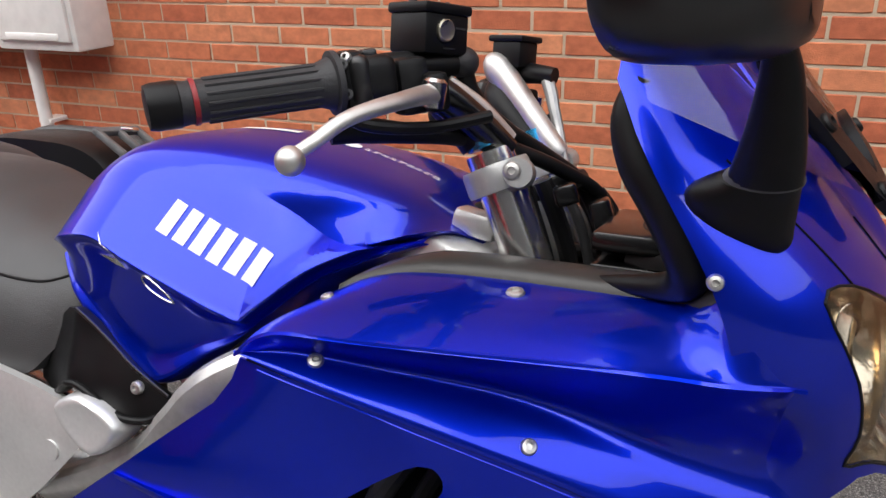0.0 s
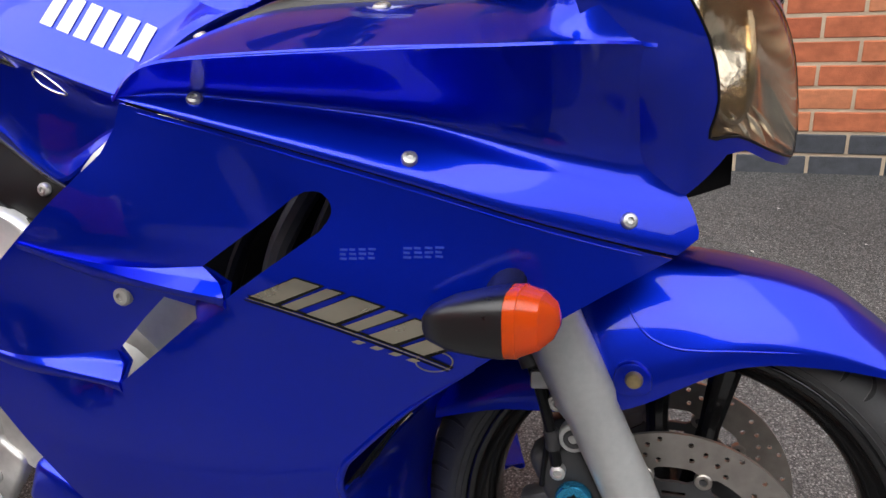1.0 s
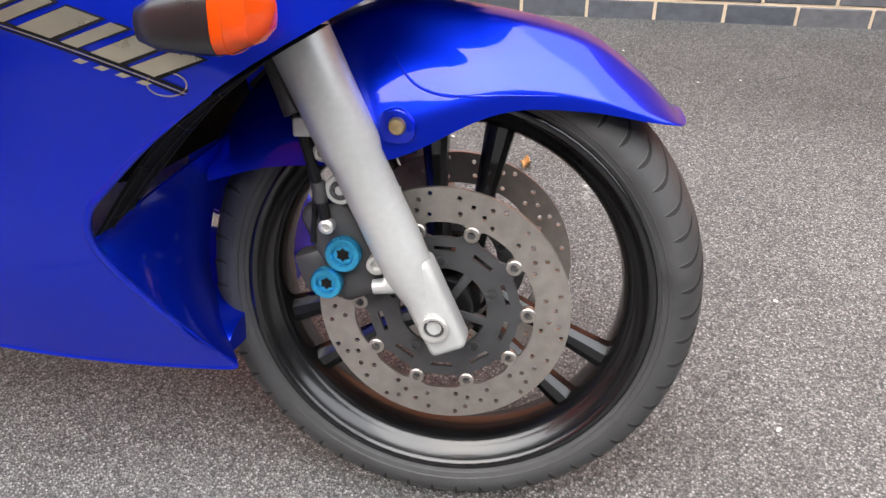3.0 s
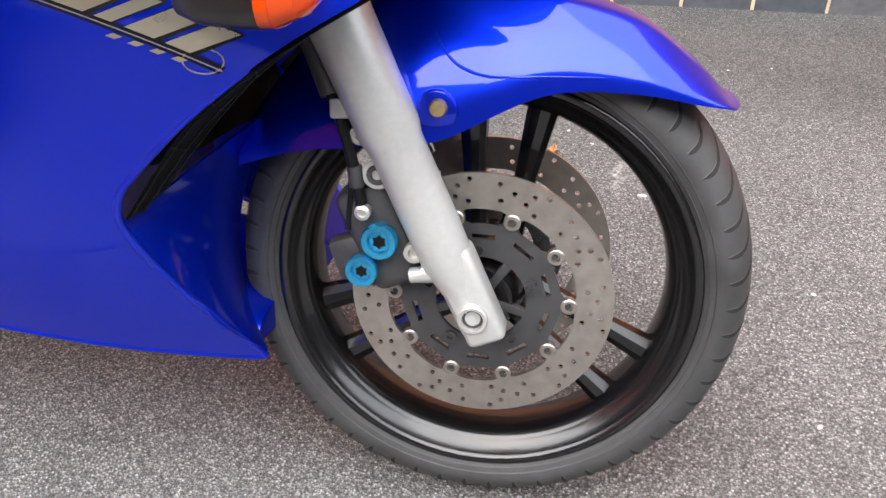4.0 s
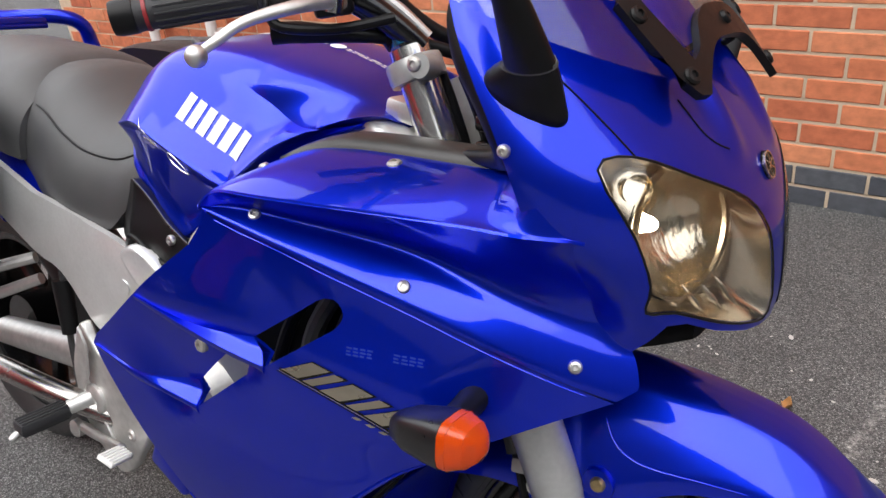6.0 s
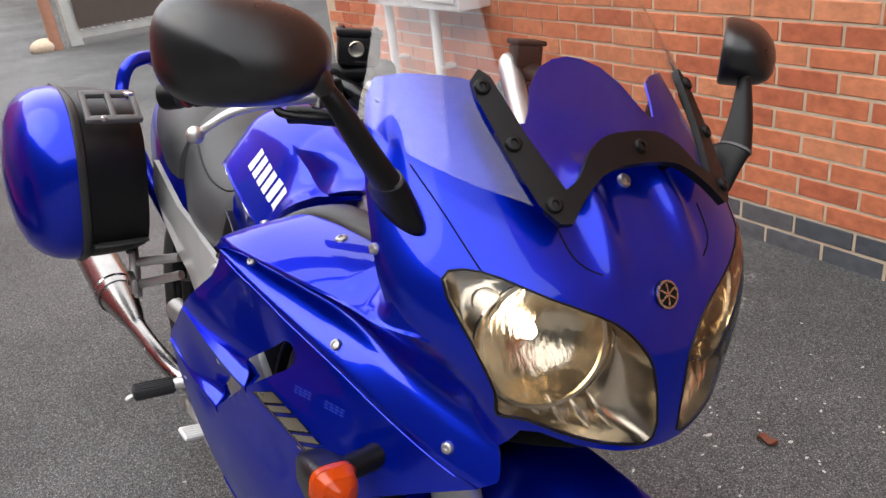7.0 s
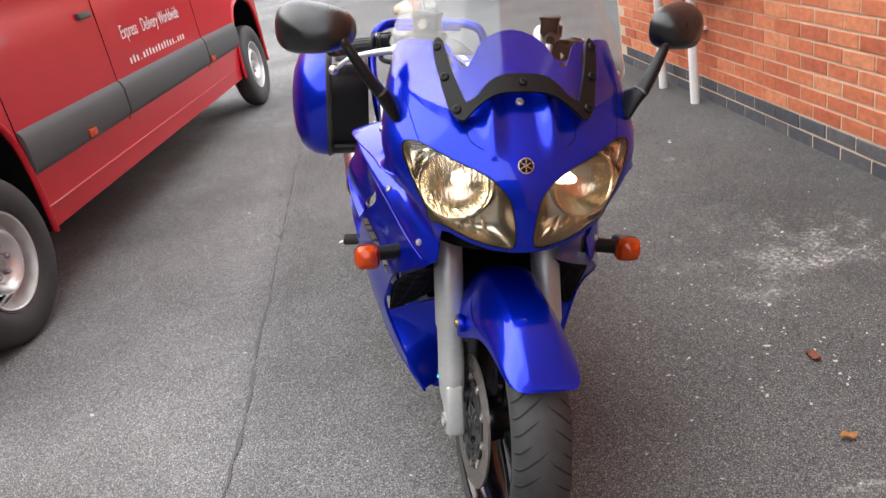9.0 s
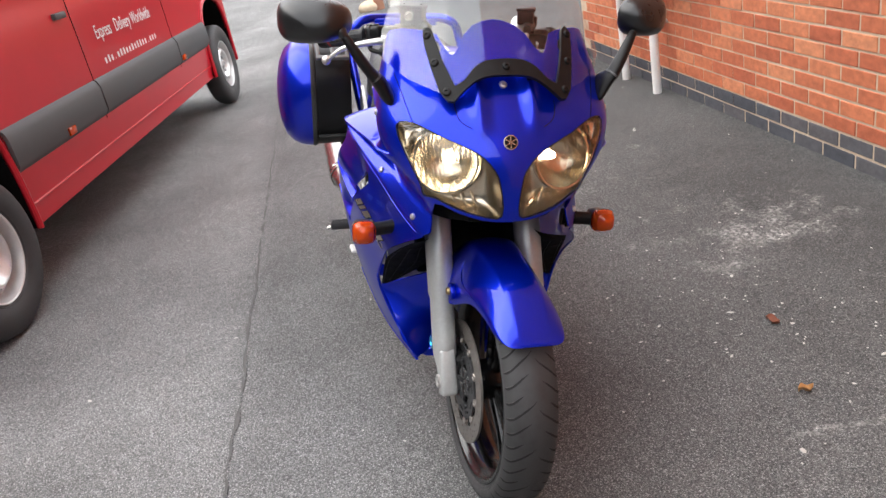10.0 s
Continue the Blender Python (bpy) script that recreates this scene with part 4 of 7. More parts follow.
for side, s in SIDES:
    bm = skin(poly, lambda x, z: (x, -s * flank(x, z), z), 0.013, vents, 0.004)
    fairing = part("side_fairing", bm, BLUE, bike, "metallic blue side fairing with two air vents", sharp=55)
    part("panel_gap", tube([(x, -s * (yb(x) + 0.0006), zg(x)) for x in np.linspace(-0.480, -0.020, 40)], 0.0013, 6), DARK, fairing)
    part("panel_edge", tube([(x, -s * (flank(x, zg(x) - 0.006) + 0.0002), zg(x) - 0.006) for x in np.linspace(-0.470, -0.040, 40)], 0.0010, 6), BLUE, fairing)
    lip_ = spline([(-0.632, 0.361), (-0.590, 0.312), (-0.515, 0.294), (-0.36, 0.264), (-0.25, 0.249), (-0.236, 0.254)], 6)
    part("fairing_lip", tube([(x, -s * (flank(x, z) - 0.002), z) for x, z in lip_], 0.0038, 10), BLUE, fairing)
    # wedge fins over the vents
    for tip, a, b in (((-0.612, 0.709), (-0.431, 0.690), (-0.401, 0.6645)), ((-0.742, 0.596), (-0.552, 0.590), (-0.537, 0.562))):
        rows = []
        for u in np.linspace(0, 1, 20):
            up = np.array(tip) * (1 - u) + np.array(a) * u - np.array((0, 0.010)) * math.sin(math.pi * u)
            lo = np.array(tip) * (1 - u) + np.array(b) * u - np.array((0, 0.003)) * math.sin(math.pi * u)
            y0, y1 = flank(*up) - 0.003, flank_out(*lo) - 0.0005
            ridge = 0.10 + 0.48 * u ** 1.6
            row = []
            for v in (0.0, 0.35 * ridge, 0.7 * ridge, ridge, ridge + 0.04, 0.5 * (1 + ridge), 0.96, 1.0):
                q = up + (lo - up) * v
                k = 0.22 * (v / ridge) ** 1.5 if v < ridge else 0.22 + 0.78 * (v - ridge) / (1 - ridge)
                row.append((q[0], -s * (y0 + (y1 - y0) * k), q[1]))
            for dz, k in ((0.003, 0.98), (0.007, 0.6), (0.012, 0.0)):
                yi = flank(lo[0], lo[1] - dz * 0.5) - 0.004
                row.append((lo[0], -s * (yi + (y1 - yi) * k), lo[1] - dz * min(1, 3 * u)))
            rows.append(row)
        part("vent_fin", shell(grid(rows), 0.003), BLUE, fairing, sharp=60)
    screw((-0.520, -s * flank(-0.520, 0.656) - s * 0.001, 0.656), (0, -s, 0), fairing, 0.010, GREY, "cover_screw")
    # near-black box for the shade seen through the upper vent
    part("vent_shade_box", box((0.26, 0.010, 0.16), pose(-0.385, -s * 0.205, 0.715, 0, -36, s * 14), 0.003), DARK, fairing)
    for k in range(3):
        part("vent_hose", tube([(-0.45 + 0.05 * k, -s * 0.235, 0.63), (-0.42 + 0.04 * k, -s * 0.232, 0.70), (-0.36 + 0.03 * k, -s * 0.222, 0.78)], 0.009 + 0.003 * (k % 2), 10, smooth=4), BLACK if k != 1 else CARRIER, fairing)
    # inner duct beside the wheel, its mouth mesh bars over a near-black shade sheet
    duct = [[( x, -s * y, z) for x, y, z in row] for row in (
        [(-0.236, 0.152, 0.255), (-0.262, 0.190, 0.300), (-0.293, 0.205, 0.352), (-0.326, 0.236, 0.420), (-0.326, 0.240, 0.440)],
        [(-0.266, 0.118, 0.264), (-0.288, 0.138, 0.322), (-0.304, 0.145, 0.376), (-0.312, 0.163, 0.434), (-0.302, 0.168, 0.468)],
        [(-0.292, 0.085, 0.275), (-0.306, 0.070, 0.340), (-0.298, 0.064, 0.400), (-0.276, 0.064, 0.460), (-0.254, 0.066, 0.512)])]
    part("inner_duct", shell(grid([spline(r, 4) for r in np.array(spline(duct, 4)).tolist()]), 0.003), BLUE, fairing, "blue inner duct panel beside the wheel", sharp=60)
    part("duct_lip", tube([(x, -s * (flank(x, z) - 0.001), z) for x, z in spline([(-0.234, 0.252), (-0.262, 0.300), (-0.293, 0.352), (-0.326, 0.428), (-0.322, 0.468), (-0.30, 0.495), (-0.246, 0.546), (-0.18, 0.595)], 5)], [0.0015, 0.0042, 0.0045, 0.0045, 0.0035, 0.001], 10), BLUE, fairing)
    mouth = [[(-0.328, -s * 0.236, 0.440), (-0.246, -s * 0.234, 0.544), (-0.165, -s * 0.215, 0.604), (-0.085, -s * 0.190, 0.652)],
             [(-0.308, -s * 0.200, 0.458), (-0.268, -s * 0.155, 0.520), (-0.200, -s * 0.150, 0.588), (-0.13, -s * 0.14, 0.645)],
             [(-0.30, -s * 0.07, 0.530), (-0.27, -s * 0.07, 0.56), (-0.24, -s * 0.07, 0.61), (-0.20, -s * 0.07, 0.665)]]
    part("duct_shade_sheet", grid([spline(r, 4) for r in np.array(spline(mouth, 3)).tolist()]), DARK, fairing, "near-black sheet for the shade behind the duct mesh")
    mrows = [spline(r, 4) for r in np.array(spline(mouth, 5)).tolist()]
    for r in mrows[1:-3:2]:
        part("mesh_bar", tube([(x + 0.002, y - s * 0.0015, z) for x, y, z in r[:-3]], 0.0008, 6), BLACK, fairing)
    for j in range(1, len(mrows[0]) - 3, 2):
        part("mesh_bar", tube([(r[j][0] + 0.002, r[j][1] - s * 0.0015, r[j][2]) for r in mrows[:-3]], 0.0006, 6), BLACK, fairing)
    # upper strip: from the groove inwards, a hollow, then out to the crease
    def strip(u, v):
        x = -0.492 + (0.492 + float(np.interp(v, [0, 0.10, 0.20, 0.45], [-0.012, 0.006, 0.0, -0.026]))) * u
        gy, gz = yb(x) + 0.001, zg(x) + 0.0015
        zc = crease_z(x)
        cy = crease_y(x) + (nose_y(x, zc) + 0.001 - crease_y(x)) * ease((x + 0.110) / 0.075)
        w = zc - gz
        depth = 0.042 * min(1, w / 0.10) * (1 - 0.40 * ease((x + 0.26) / 0.16))
        lean = (cy - gy) * max(0, (v - 0.35) / 0.65) ** 1.4
        ledge = float(np.interp(x, LEDGE_X, LEDGE_V))
        vv = v * 0.34 / ledge if v < ledge else 0.34 + (v - ledge) * 0.66 / (1 - ledge)
        y, z = gy + lean + float(np.interp(vv, HV, HD)) * depth, gz + w * v
        xx = x
        tgt = nose_y(xx, z) + 0.0012
        wv, wx = max(0.0, min(1.0, (v - 0.10) / 0.35)), max(0.0, min(1.0, (x + 0.165) / 0.075))
        soft = 0.5 * (y + tgt + math.hypot(y - tgt, 0.010)) - 0.005 * wx
        y += (max(soft, y) - y) * wv * wx
        hide = max(0.0, min(1.0, (xx + 0.046 + 0.015 * (1 - v)) / 0.020)) * max(0.0, min(1.0, (v - 0.34) / 0.16))
        y += (min(y, tgt - 0.014) - y) * hide
        return Vector((xx, -s * y, z))
    LEDGE_X, LEDGE_V = (-0.49, -0.43, -0.34, -0.24, -0.10, 0.0), (0.12, 0.22, 0.29, 0.31, 0.28, 0.26)
    hv = spline([(0, 0), (0.04, 0.02), (0.10, -0.08), (0.20, -0.30), (0.31, -0.58), (0.36, -0.80), (0.44, -0.98), (0.54, -0.98), (0.66, -0.84), (0.80, -0.56), (0.92, -0.25), (1.0, 0.0)], 8)
    HV, HD = [q[0] for q in hv], [q[1] for q in hv]
    rows = [[strip(u, v) for v in np.linspace(0, 1, 34)] for u in np.linspace(0, 1, 72)]
    strip_bm = grid(rows)
    strip_bm.normal_update()
    strip_tree = BVHTree.FromBMesh(strip_bm)
    upper = part("upper_fairing", shell(strip_bm, 0.003), BLUE, bike, "metallic blue upper fairing strip with a hollow flank", sharp=60)
    part("crease_edge", tube([(x, -s * (crease_y(x) - 0.0012), crease_z(x) - 0.001) for x in np.linspace(-0.478, -0.100, 40)], [0.0008, 0.0026, 0.0026, 0.0008], 8), BLUE, upper)
    for x, d in ((-0.053, 0.021), (-0.237, 0.018), (-0.425, 0.014)):
        zz = zg(x) + d
        hit, nv = strip_tree.ray_cast(Vector((x, -0.6 * s, zz)), Vector((0, s, 0)))[:2]
        nv = nv if nv.y * s < 0 else -nv
        screw(hit + nv * 0.0042, nv, upper)
    # shelf from the crease up to the black cockpit edge, curling up the cowl at its front
    rows = []
    for x in np.linspace(-0.487, -0.030, 68):
        zc, zi = crease_z(x), shelf_z(min(x, -0.070))
        yo, yi = crease_y(x), shelf_y(min(x, -0.070))
        f = ease((x + 0.110) / 0.075)
        yo, yi = yo + (nose_y(x, zc) + 0.0005 - yo) * f, yi + (nose_y(x, zi) - 0.003 - yi) * f
        curl = max(0.0, (x + 0.17) / 0.10)
        row = []
        for v in np.linspace(0, 1, 16):
            bulge = 0.005 * math.sin(math.pi * v) * (1 - curl)
            lift = v ** (1 + 0.9 * curl)
            row.append((x, -s * (yo + (yi - yo) * v), zc + (zi - zc) * lift + bulge))
        rows.append(row)
    shelf_bm = grid(rows)
    shelf_bm.normal_update()
    shelf_tree = BVHTree.FromBMesh(shelf_bm)
    shelf = part("fairing_shelf", shell(shelf_bm, 0.003), BLUE, upper, "blue shelf below the handlebar", sharp=60)
    for x, y, r in ((-0.263, 0.223, 0.0085), (-0.425, 0.262, 0.0065)):
        hit, nv = shelf_tree.ray_cast(Vector((x, -s * y, 1.2)), Vector((0, 0, -1)))[:2]
        nv = nv if nv.z > 0 else -nv
        screw(hit - nv * 0.0008, nv, upper, r)
    rows = []
    for x in np.linspace(-0.43, -0.09, 30):
        yo, zi = shelf_y(x), shelf_z(x)
        k = min(1, (x + 0.43) / 0.08)
        rows.append([(x, -s * (yo + 0.002), zi - 0.003), (x, -s * (yo - 0.004), zi + 0.002 + 0.006 * k), (x, -s * (yo - 0.020 * k - 0.004), zi + 0.003 + 0.011 * k), (x, -s * (yo - 0.040 * k - 0.005), zi + 0.003 + 0.007 * k), (x, -s * (yo - 0.044 * k - 0.006), zi - 0.02), (x, -s * (yo - 0.046 * k - 0.006), zi - 0.06)])
    part("cockpit_trim", shell(grid([spline(r, 4) for r in rows]), 0.003), COCKPIT, bike, "black cockpit edge trim")
    # black inner edge of the cheek
    band = [(-0.176, 0.218, 1.102), (-0.183, 0.218, 1.072), (-0.170, 0.220, 1.037), (-0.144, 0.222, 1.002), (-0.126, 0.222, 0.968), (-0.126, 0.214, 0.948), (-0.146, 0.200, 0.936), (-0.205, 0.182, 0.928)]
    part("inner_cheek_trim", tube([(x, -s * y, z) for x, y, z in band], [0.010, 0.015, 0.019, 0.021, 0.020, 0.017, 0.012, 0.005], 18, sx=1.0, smooth=5), BLACK, bike, "black inner trim of the cowl")

    # indicators on short stalks
    ind = part("indicator_stalk", tube([my(Vector(q), s) for q in ((-0.158, -0.200, 0.674), (-0.152, -0.235, 0.671), (-0.148, -0.275, 0.668))], [0.021, 0.016, 0.016], 16, sx=1.25), BLACK, bike, "orange front indicator on a short black stalk")
    part("indicator_base", lathe([(0.030, -0.004), (0.030, 0.004), (0.026, 0.009), (0.018, 0.011), (0.0003, 0.011)], 24, aim((-0.157, -s * 0.212, 0.676), (0.25, -s, 0.05)) @ Matrix.Diagonal((0.8, 1, 1, 1))), BLACK, ind)
    def pod(xs, ys, k=1.0):
        rows = []
        for x, r in zip(xs, ys):
            rows.append([(x, -s * (0.296 + 0.027 * abs(math.cos(t)) ** 0.55 * (1 if math.cos(t) > 0 else -1) * r), 0.667 + 0.0275 * abs(math.sin(t)) ** 0.62 * (1 if math.sin(t) > 0 else -1) * r + 0.12 * (x + 0.15)) for t in np.linspace(0, 2 * math.pi, 29)[:-1]])
        return grid(rows, True, True)
    part("indicator_body", pod((-0.205, -0.200, -0.18, -0.15, -0.130), (0.25, 0.50, 0.80, 0.98, 1.04)), SATIN, ind, "black indicator body")
    part("indicator_lens", pod((-0.130, -0.120, -0.1195, -0.103, -0.1025, -0.093, -0.089), (1.02, 1.03, 1.00, 0.80, 0.77, 0.50, 0.16)), ORANGE, ind, "orange plastic indicator lens")
    for k in range(6):
        zz = 0.6535 + 0.0055 * k
        part("lens_rib", tube([(-0.127, -s * 0.3185, zz + 0.003), (-0.112, -s * 0.3165, zz + 0.0045), (-0.1015, -s * 0.307, zz + 0.006), (-0.0965, -s * 0.292, zz + 0.0065)], 0.0011, 6, smooth=3), ORANGE, ind)

# model lettering on the flank, as plain slanted bars
for side, s in SIDES:
    def at_flank(u, v, off=0.0012):
        x, z = -0.369 + 0.159 * u + 0.024 * v, 0.668 - 0.046 * u - 0.010 * u * u + 0.022 * v
        return (x, -s * (flank(x, z) + off), z)
    logo = None
    BARS = [[(u0, -0.04 - 0.22 * u0), (u0 + w, -0.04 - 0.22 * (u0 + w)), (u0 + w + 0.11, 0.97 - 0.20 * (u0 + w)), (u0 + 0.11, 0.97 - 0.20 * u0)] for u0, w in ((-0.03, 0.14), (0.15, 0.08), (0.29, 0.16), (0.50, 0.08), (0.64, 0.14), (0.83, 0.12))]
    for quad in BARS:
        bm = skin(quad, lambda u, v: at_flank(u, v, 0.0016), 0.05, thick=0.0)
        ob = part("decal_bar", bm, GOLD, bike if logo is None else logo)
        if logo is None:
            ob.name = "flank_decal"
            tagged(ob, "silver and gold bars with a black edge along the flank")
            logo = ob
    for quad in BARS:
        c = np.mean(np.array(quad), 0)
        wide = [(u + (0.022 if u > c[0] else -0.006), v + (0.05 if v > c[1] else -0.10)) for u, v in quad]
        part("decal_edge", skin(wide, lambda u, v: at_flank(u, v, 0.0013), 0.05, thick=0.0), DARK, logo)
    for v0, w, m_ in ((-0.20, 0.10, DARK), (-0.33, 0.035, GOLD), (-0.40, 0.06, DARK)):
        part("decal_line", skin([(-0.05, v0 + 0.20), (1.12, v0 - 0.08), (1.12, v0 - 0.08 - w), (-0.03, v0 + 0.20 - w)], lambda u, v: at_flank(u, v, 0.0012), 0.05, thick=0.0), m_, logo)
    for k in range(4):
        u = 0.60 + 0.10 * k
        part("decal_mark", skin([(u, -0.62), (u + 0.045, -0.63), (u + 0.065, -0.48), (u + 0.02, -0.47)], lambda u, v: at_flank(u, v, 0.0015), 0.05, thick=0.0), GOLD, logo)
    part("decal_ring", tube([at_flank(1.02 + 0.085 * math.cos(t), -0.36 + 0.42 * math.sin(t), 0.0006) for t in np.linspace(0, 2 * math.pi, 33)], 0.0007, 6), GOLD, logo)

# two small faded prints below the groove, as rows of plain bars
for side, s in SIDES:
    for x0, x1 in ((-0.294, -0.262), (-0.240, -0.204)):
        rows_ = [(z, x0 + (x1 - x0) * k / 4) for z in (0.712, 0.708, 0.704) for k in range(4)]
        first = None
        for i, (z, x) in enumerate(rows_):
            w = (x1 - x0) / 4 * (0.82, 0.62, 0.74)[i % 3]
            ob = part("print_bar", skin([(x, z), (x + w, z - 0.0004), (x + w, z - 0.0026), (x, z - 0.0022)], lambda x, z: (x, -s * (flank(x, z) + 0.0009), z), 0.01, thick=0.0), PRINT, first or bike)
            if first is None:
                ob.name = "warning_print"
                first = ob

# ---- tank ----
tz = curve([-0.885, -0.85, -0.80, -0.73, -0.60, -0.45, -0.38, -0.335], [0.890, 0.945, 0.992, 1.016, 1.018, 0.988, 0.960, 0.935])
tw = curve([-0.885, -0.85, -0.82, -0.75, -0.65, -0.54, -0.45, -0.38, -0.335], [0.150, 0.178, 0.196, 0.212, 0.217, 0.213, 0.178, 0.143, 0.105])
tb = curve([-0.885, -0.82, -0.754, -0.69, -0.62, -0.57, -0.533, -0.478, -0.388, -0.335], [0.850, 0.808, 0.760, 0.735, 0.780, 0.812, 0.845, 0.889, 0.926, 0.925])
tc = curve([-0.885, -0.82, -0.76, -0.70, -0.56, -0.50, -0.335], [0.872, 0.892, 0.900, 0.880, 0.838, 0.845, 0.85])
facet_top = curve([-0.64, -0.615, -0.48, -0.385], [0.988, 0.987, 0.972, 0.946])
facet_low = curve([-0.64, -0.615, -0.54, -0.470, -0.385], [0.986, 0.982, 0.952, 0.922, 0.934])
rows = []
for x in np.linspace(-0.885, -0.335, 110):
    T, W, B = tz(x), tw(x), tb(x)
    C = max(tc(x), B + 0.016)
    C = min(C, T - 0.005)
    q, h = max(0.0, C - B), T - C
    pr = [(0, T), (W * 0.36, T - 0.03 * h), (W * 0.58, T - 0.10 * h), (W * 0.72, T - 0.26 * h), (W * 0.815, T - 0.50 * h), (W * 0.91, T - 0.75 * h), (W * 0.985, C + 0.05 * h), (W, C), (W * 0.955, C - min(0.012, 0.2 * q)), (W * 0.905, C - 0.4 * q), (W * 0.875, C - 0.75 * q), (W * 0.88, B), (W * 0.5, B - 0.01), (0, B - 0.01)]
    dense = np.array(spline(pr, 7))
    fa = min(facet_top(x), T - 0.25 * h)
    fb = min(facet_low(x), fa - 0.003)
    ia, ib = (float(np.interp(-z, -dense[:, 1], np.arange(len(dense)))) for z in (fa, fb))
    ic = max(ib + 1.0, float(np.interp(-(C + 0.015), -dense[:, 1], np.arange(len(dense)))))
    steps = list(np.linspace(0, ia, 22)[:-1]) + list(np.linspace(ia, ib, 12)[:-1]) + list(np.linspace(ib, len(dense) - 1, 64))
    sec = []
    for i in steps:
        y, z = (float(np.interp(i, np.arange(len(dense)), dense[:, k])) for k in (0, 1))
        if ia < i < ic:
            v = (i - ia) / (ib - ia) if i < ib else 1 - (i - ib) / (ic - ib)
            y -= 0.46 * max(0, fa - fb - 0.003) * v * max(0, min(1, (-0.385 - x) / 0.02))
        sec.append((y, z))
    rows.append([(x, -y, z) for y, z in sec] + [(x, y, z) for y, z in sec[::-1][1:-1]])
tank_bm = grid(rows, True, True)
tank_tree = BVHTree.FromBMesh(tank_bm)
tank = part("fuel_tank", tank_bm, BLUE, bike, "metallic blue fuel tank with white lettering bars", sharp=13)


def tank_side(x, z):
    """How far out the tank reaches at this place."""
    hit = tank_tree.ray_cast(Vector((x, -0.6, z)), Vector((0, 1, 0)))[0]
    return -hit.y if hit else 0.15


for side, s in SIDES:
    # six slanted bars where the maker's letters stand
    for i in range(6):
        x0, z0 = -0.682 + 0.0232 * i, 0.917 - 0.0075 * i
        quad = [(x0, z0), (x0 + 0.0165, z0 - 0.0055), (x0 + 0.0310, z0 + 0.0275), (x0 + 0.0150, z0 + 0.0330)]
        part("letter_bar", skin(quad, lambda x, z: (x, -s * (tank_side(x, z) + 0.0012), z), 0.006, thick=0.0), WHITE, tank)
    wing = [(-0.753, 0.910), (-0.737, 0.893), (-0.713, 0.870), (-0.732, 0.873), (-0.759, 0.881), (-0.738, 0.8805), (-0.727, 0.880), (-0.738, 0.892)]
    part("tank_emblem", skin(wing, lambda x, z: (x, -s * (tank_side(x, z) + 0.0014), z), 0.004, thick=0.001), CHROME, tank, "chrome wing emblem")
    ringe = [tuple(q) for q in spline([(-0.691, 0.863), (-0.681, 0.867), (-0.664, 0.856), (-0.650, 0.841), (-0.668, 0.844), (-0.685, 0.853)], 4, True)]
    part("tank_emblem_ring", tube([(x, -s * (tank_side(x, z) + 0.0008), z) for x, z in ringe + ringe[:1]], 0.0013, 8), CHROME, tank, "chrome emblem ring")


def tank_top(x, y):
    hit = tank_tree.ray_cast(Vector((x, y, 1.3)), Vector((0, 0, -1)))[0]
    return (x, y, (hit.z if hit else 1.0) + 0.0012)


def patch(x0, x1, y0, y1, skew=0.0):
    return skin([(x0, y0), (x1, y0 + skew), (x1, y1 + skew), (x0, y1)], tank_top, 0.008, thick=0.0)


sticker = part("tank_sticker", patch(-0.70, -0.615, -0.020, -0.006), WHITE, tank, "white safety sticker on the tank top")
part("sticker_patch", patch(-0.585, -0.560, -0.018, 0.004), WHITE, sticker)
part("sticker_patch", skin([(-0.543 + 0.012 * math.cos(t), -0.010 + 0.012 * math.sin(t)) for t in np.linspace(0, 2 * math.pi, 17)[:-1]], tank_top, 0.006, thick=0.0), WHITE, sticker)
for k in range(9):
    for row in range(2):
        x0 = -0.525 + 0.0118 * k
        part("sticker_bar", patch(x0, x0 + (0.0085, 0.0065, 0.0095)[(k + row) % 3], -0.014 + 0.006 * row - 0.0012 * k, -0.0118 + 0.006 * row - 0.0012 * k, -0.0012), WHITE, sticker)

# ---- seat, tail, luggage ----
def body_x(xs, top_, half_, low_, n=48, power=2.6, tuck=0.75):
    ft, fw, fl = curve(xs, top_), curve(xs, half_), curve(xs, low_)
    rows = []
    for x in np.linspace(xs[0], xs[-1], n):
        T, W, B = ft(x), fw(x), fl(x)
        h = []
        for v in np.linspace(0, 1, 14):
            t = v * math.pi / 2
            h.append((W * math.sin(t) ** (2 / power), B + (T - B) * math.cos(t) ** (2 / power)))
        h.append((W * tuck, B - 0.004))
        rows.append([(x, -y, z) for y, z in h] + [(x, y, z) for y, z in h[::-1][:-1]])
    return grid(rows, True, True)


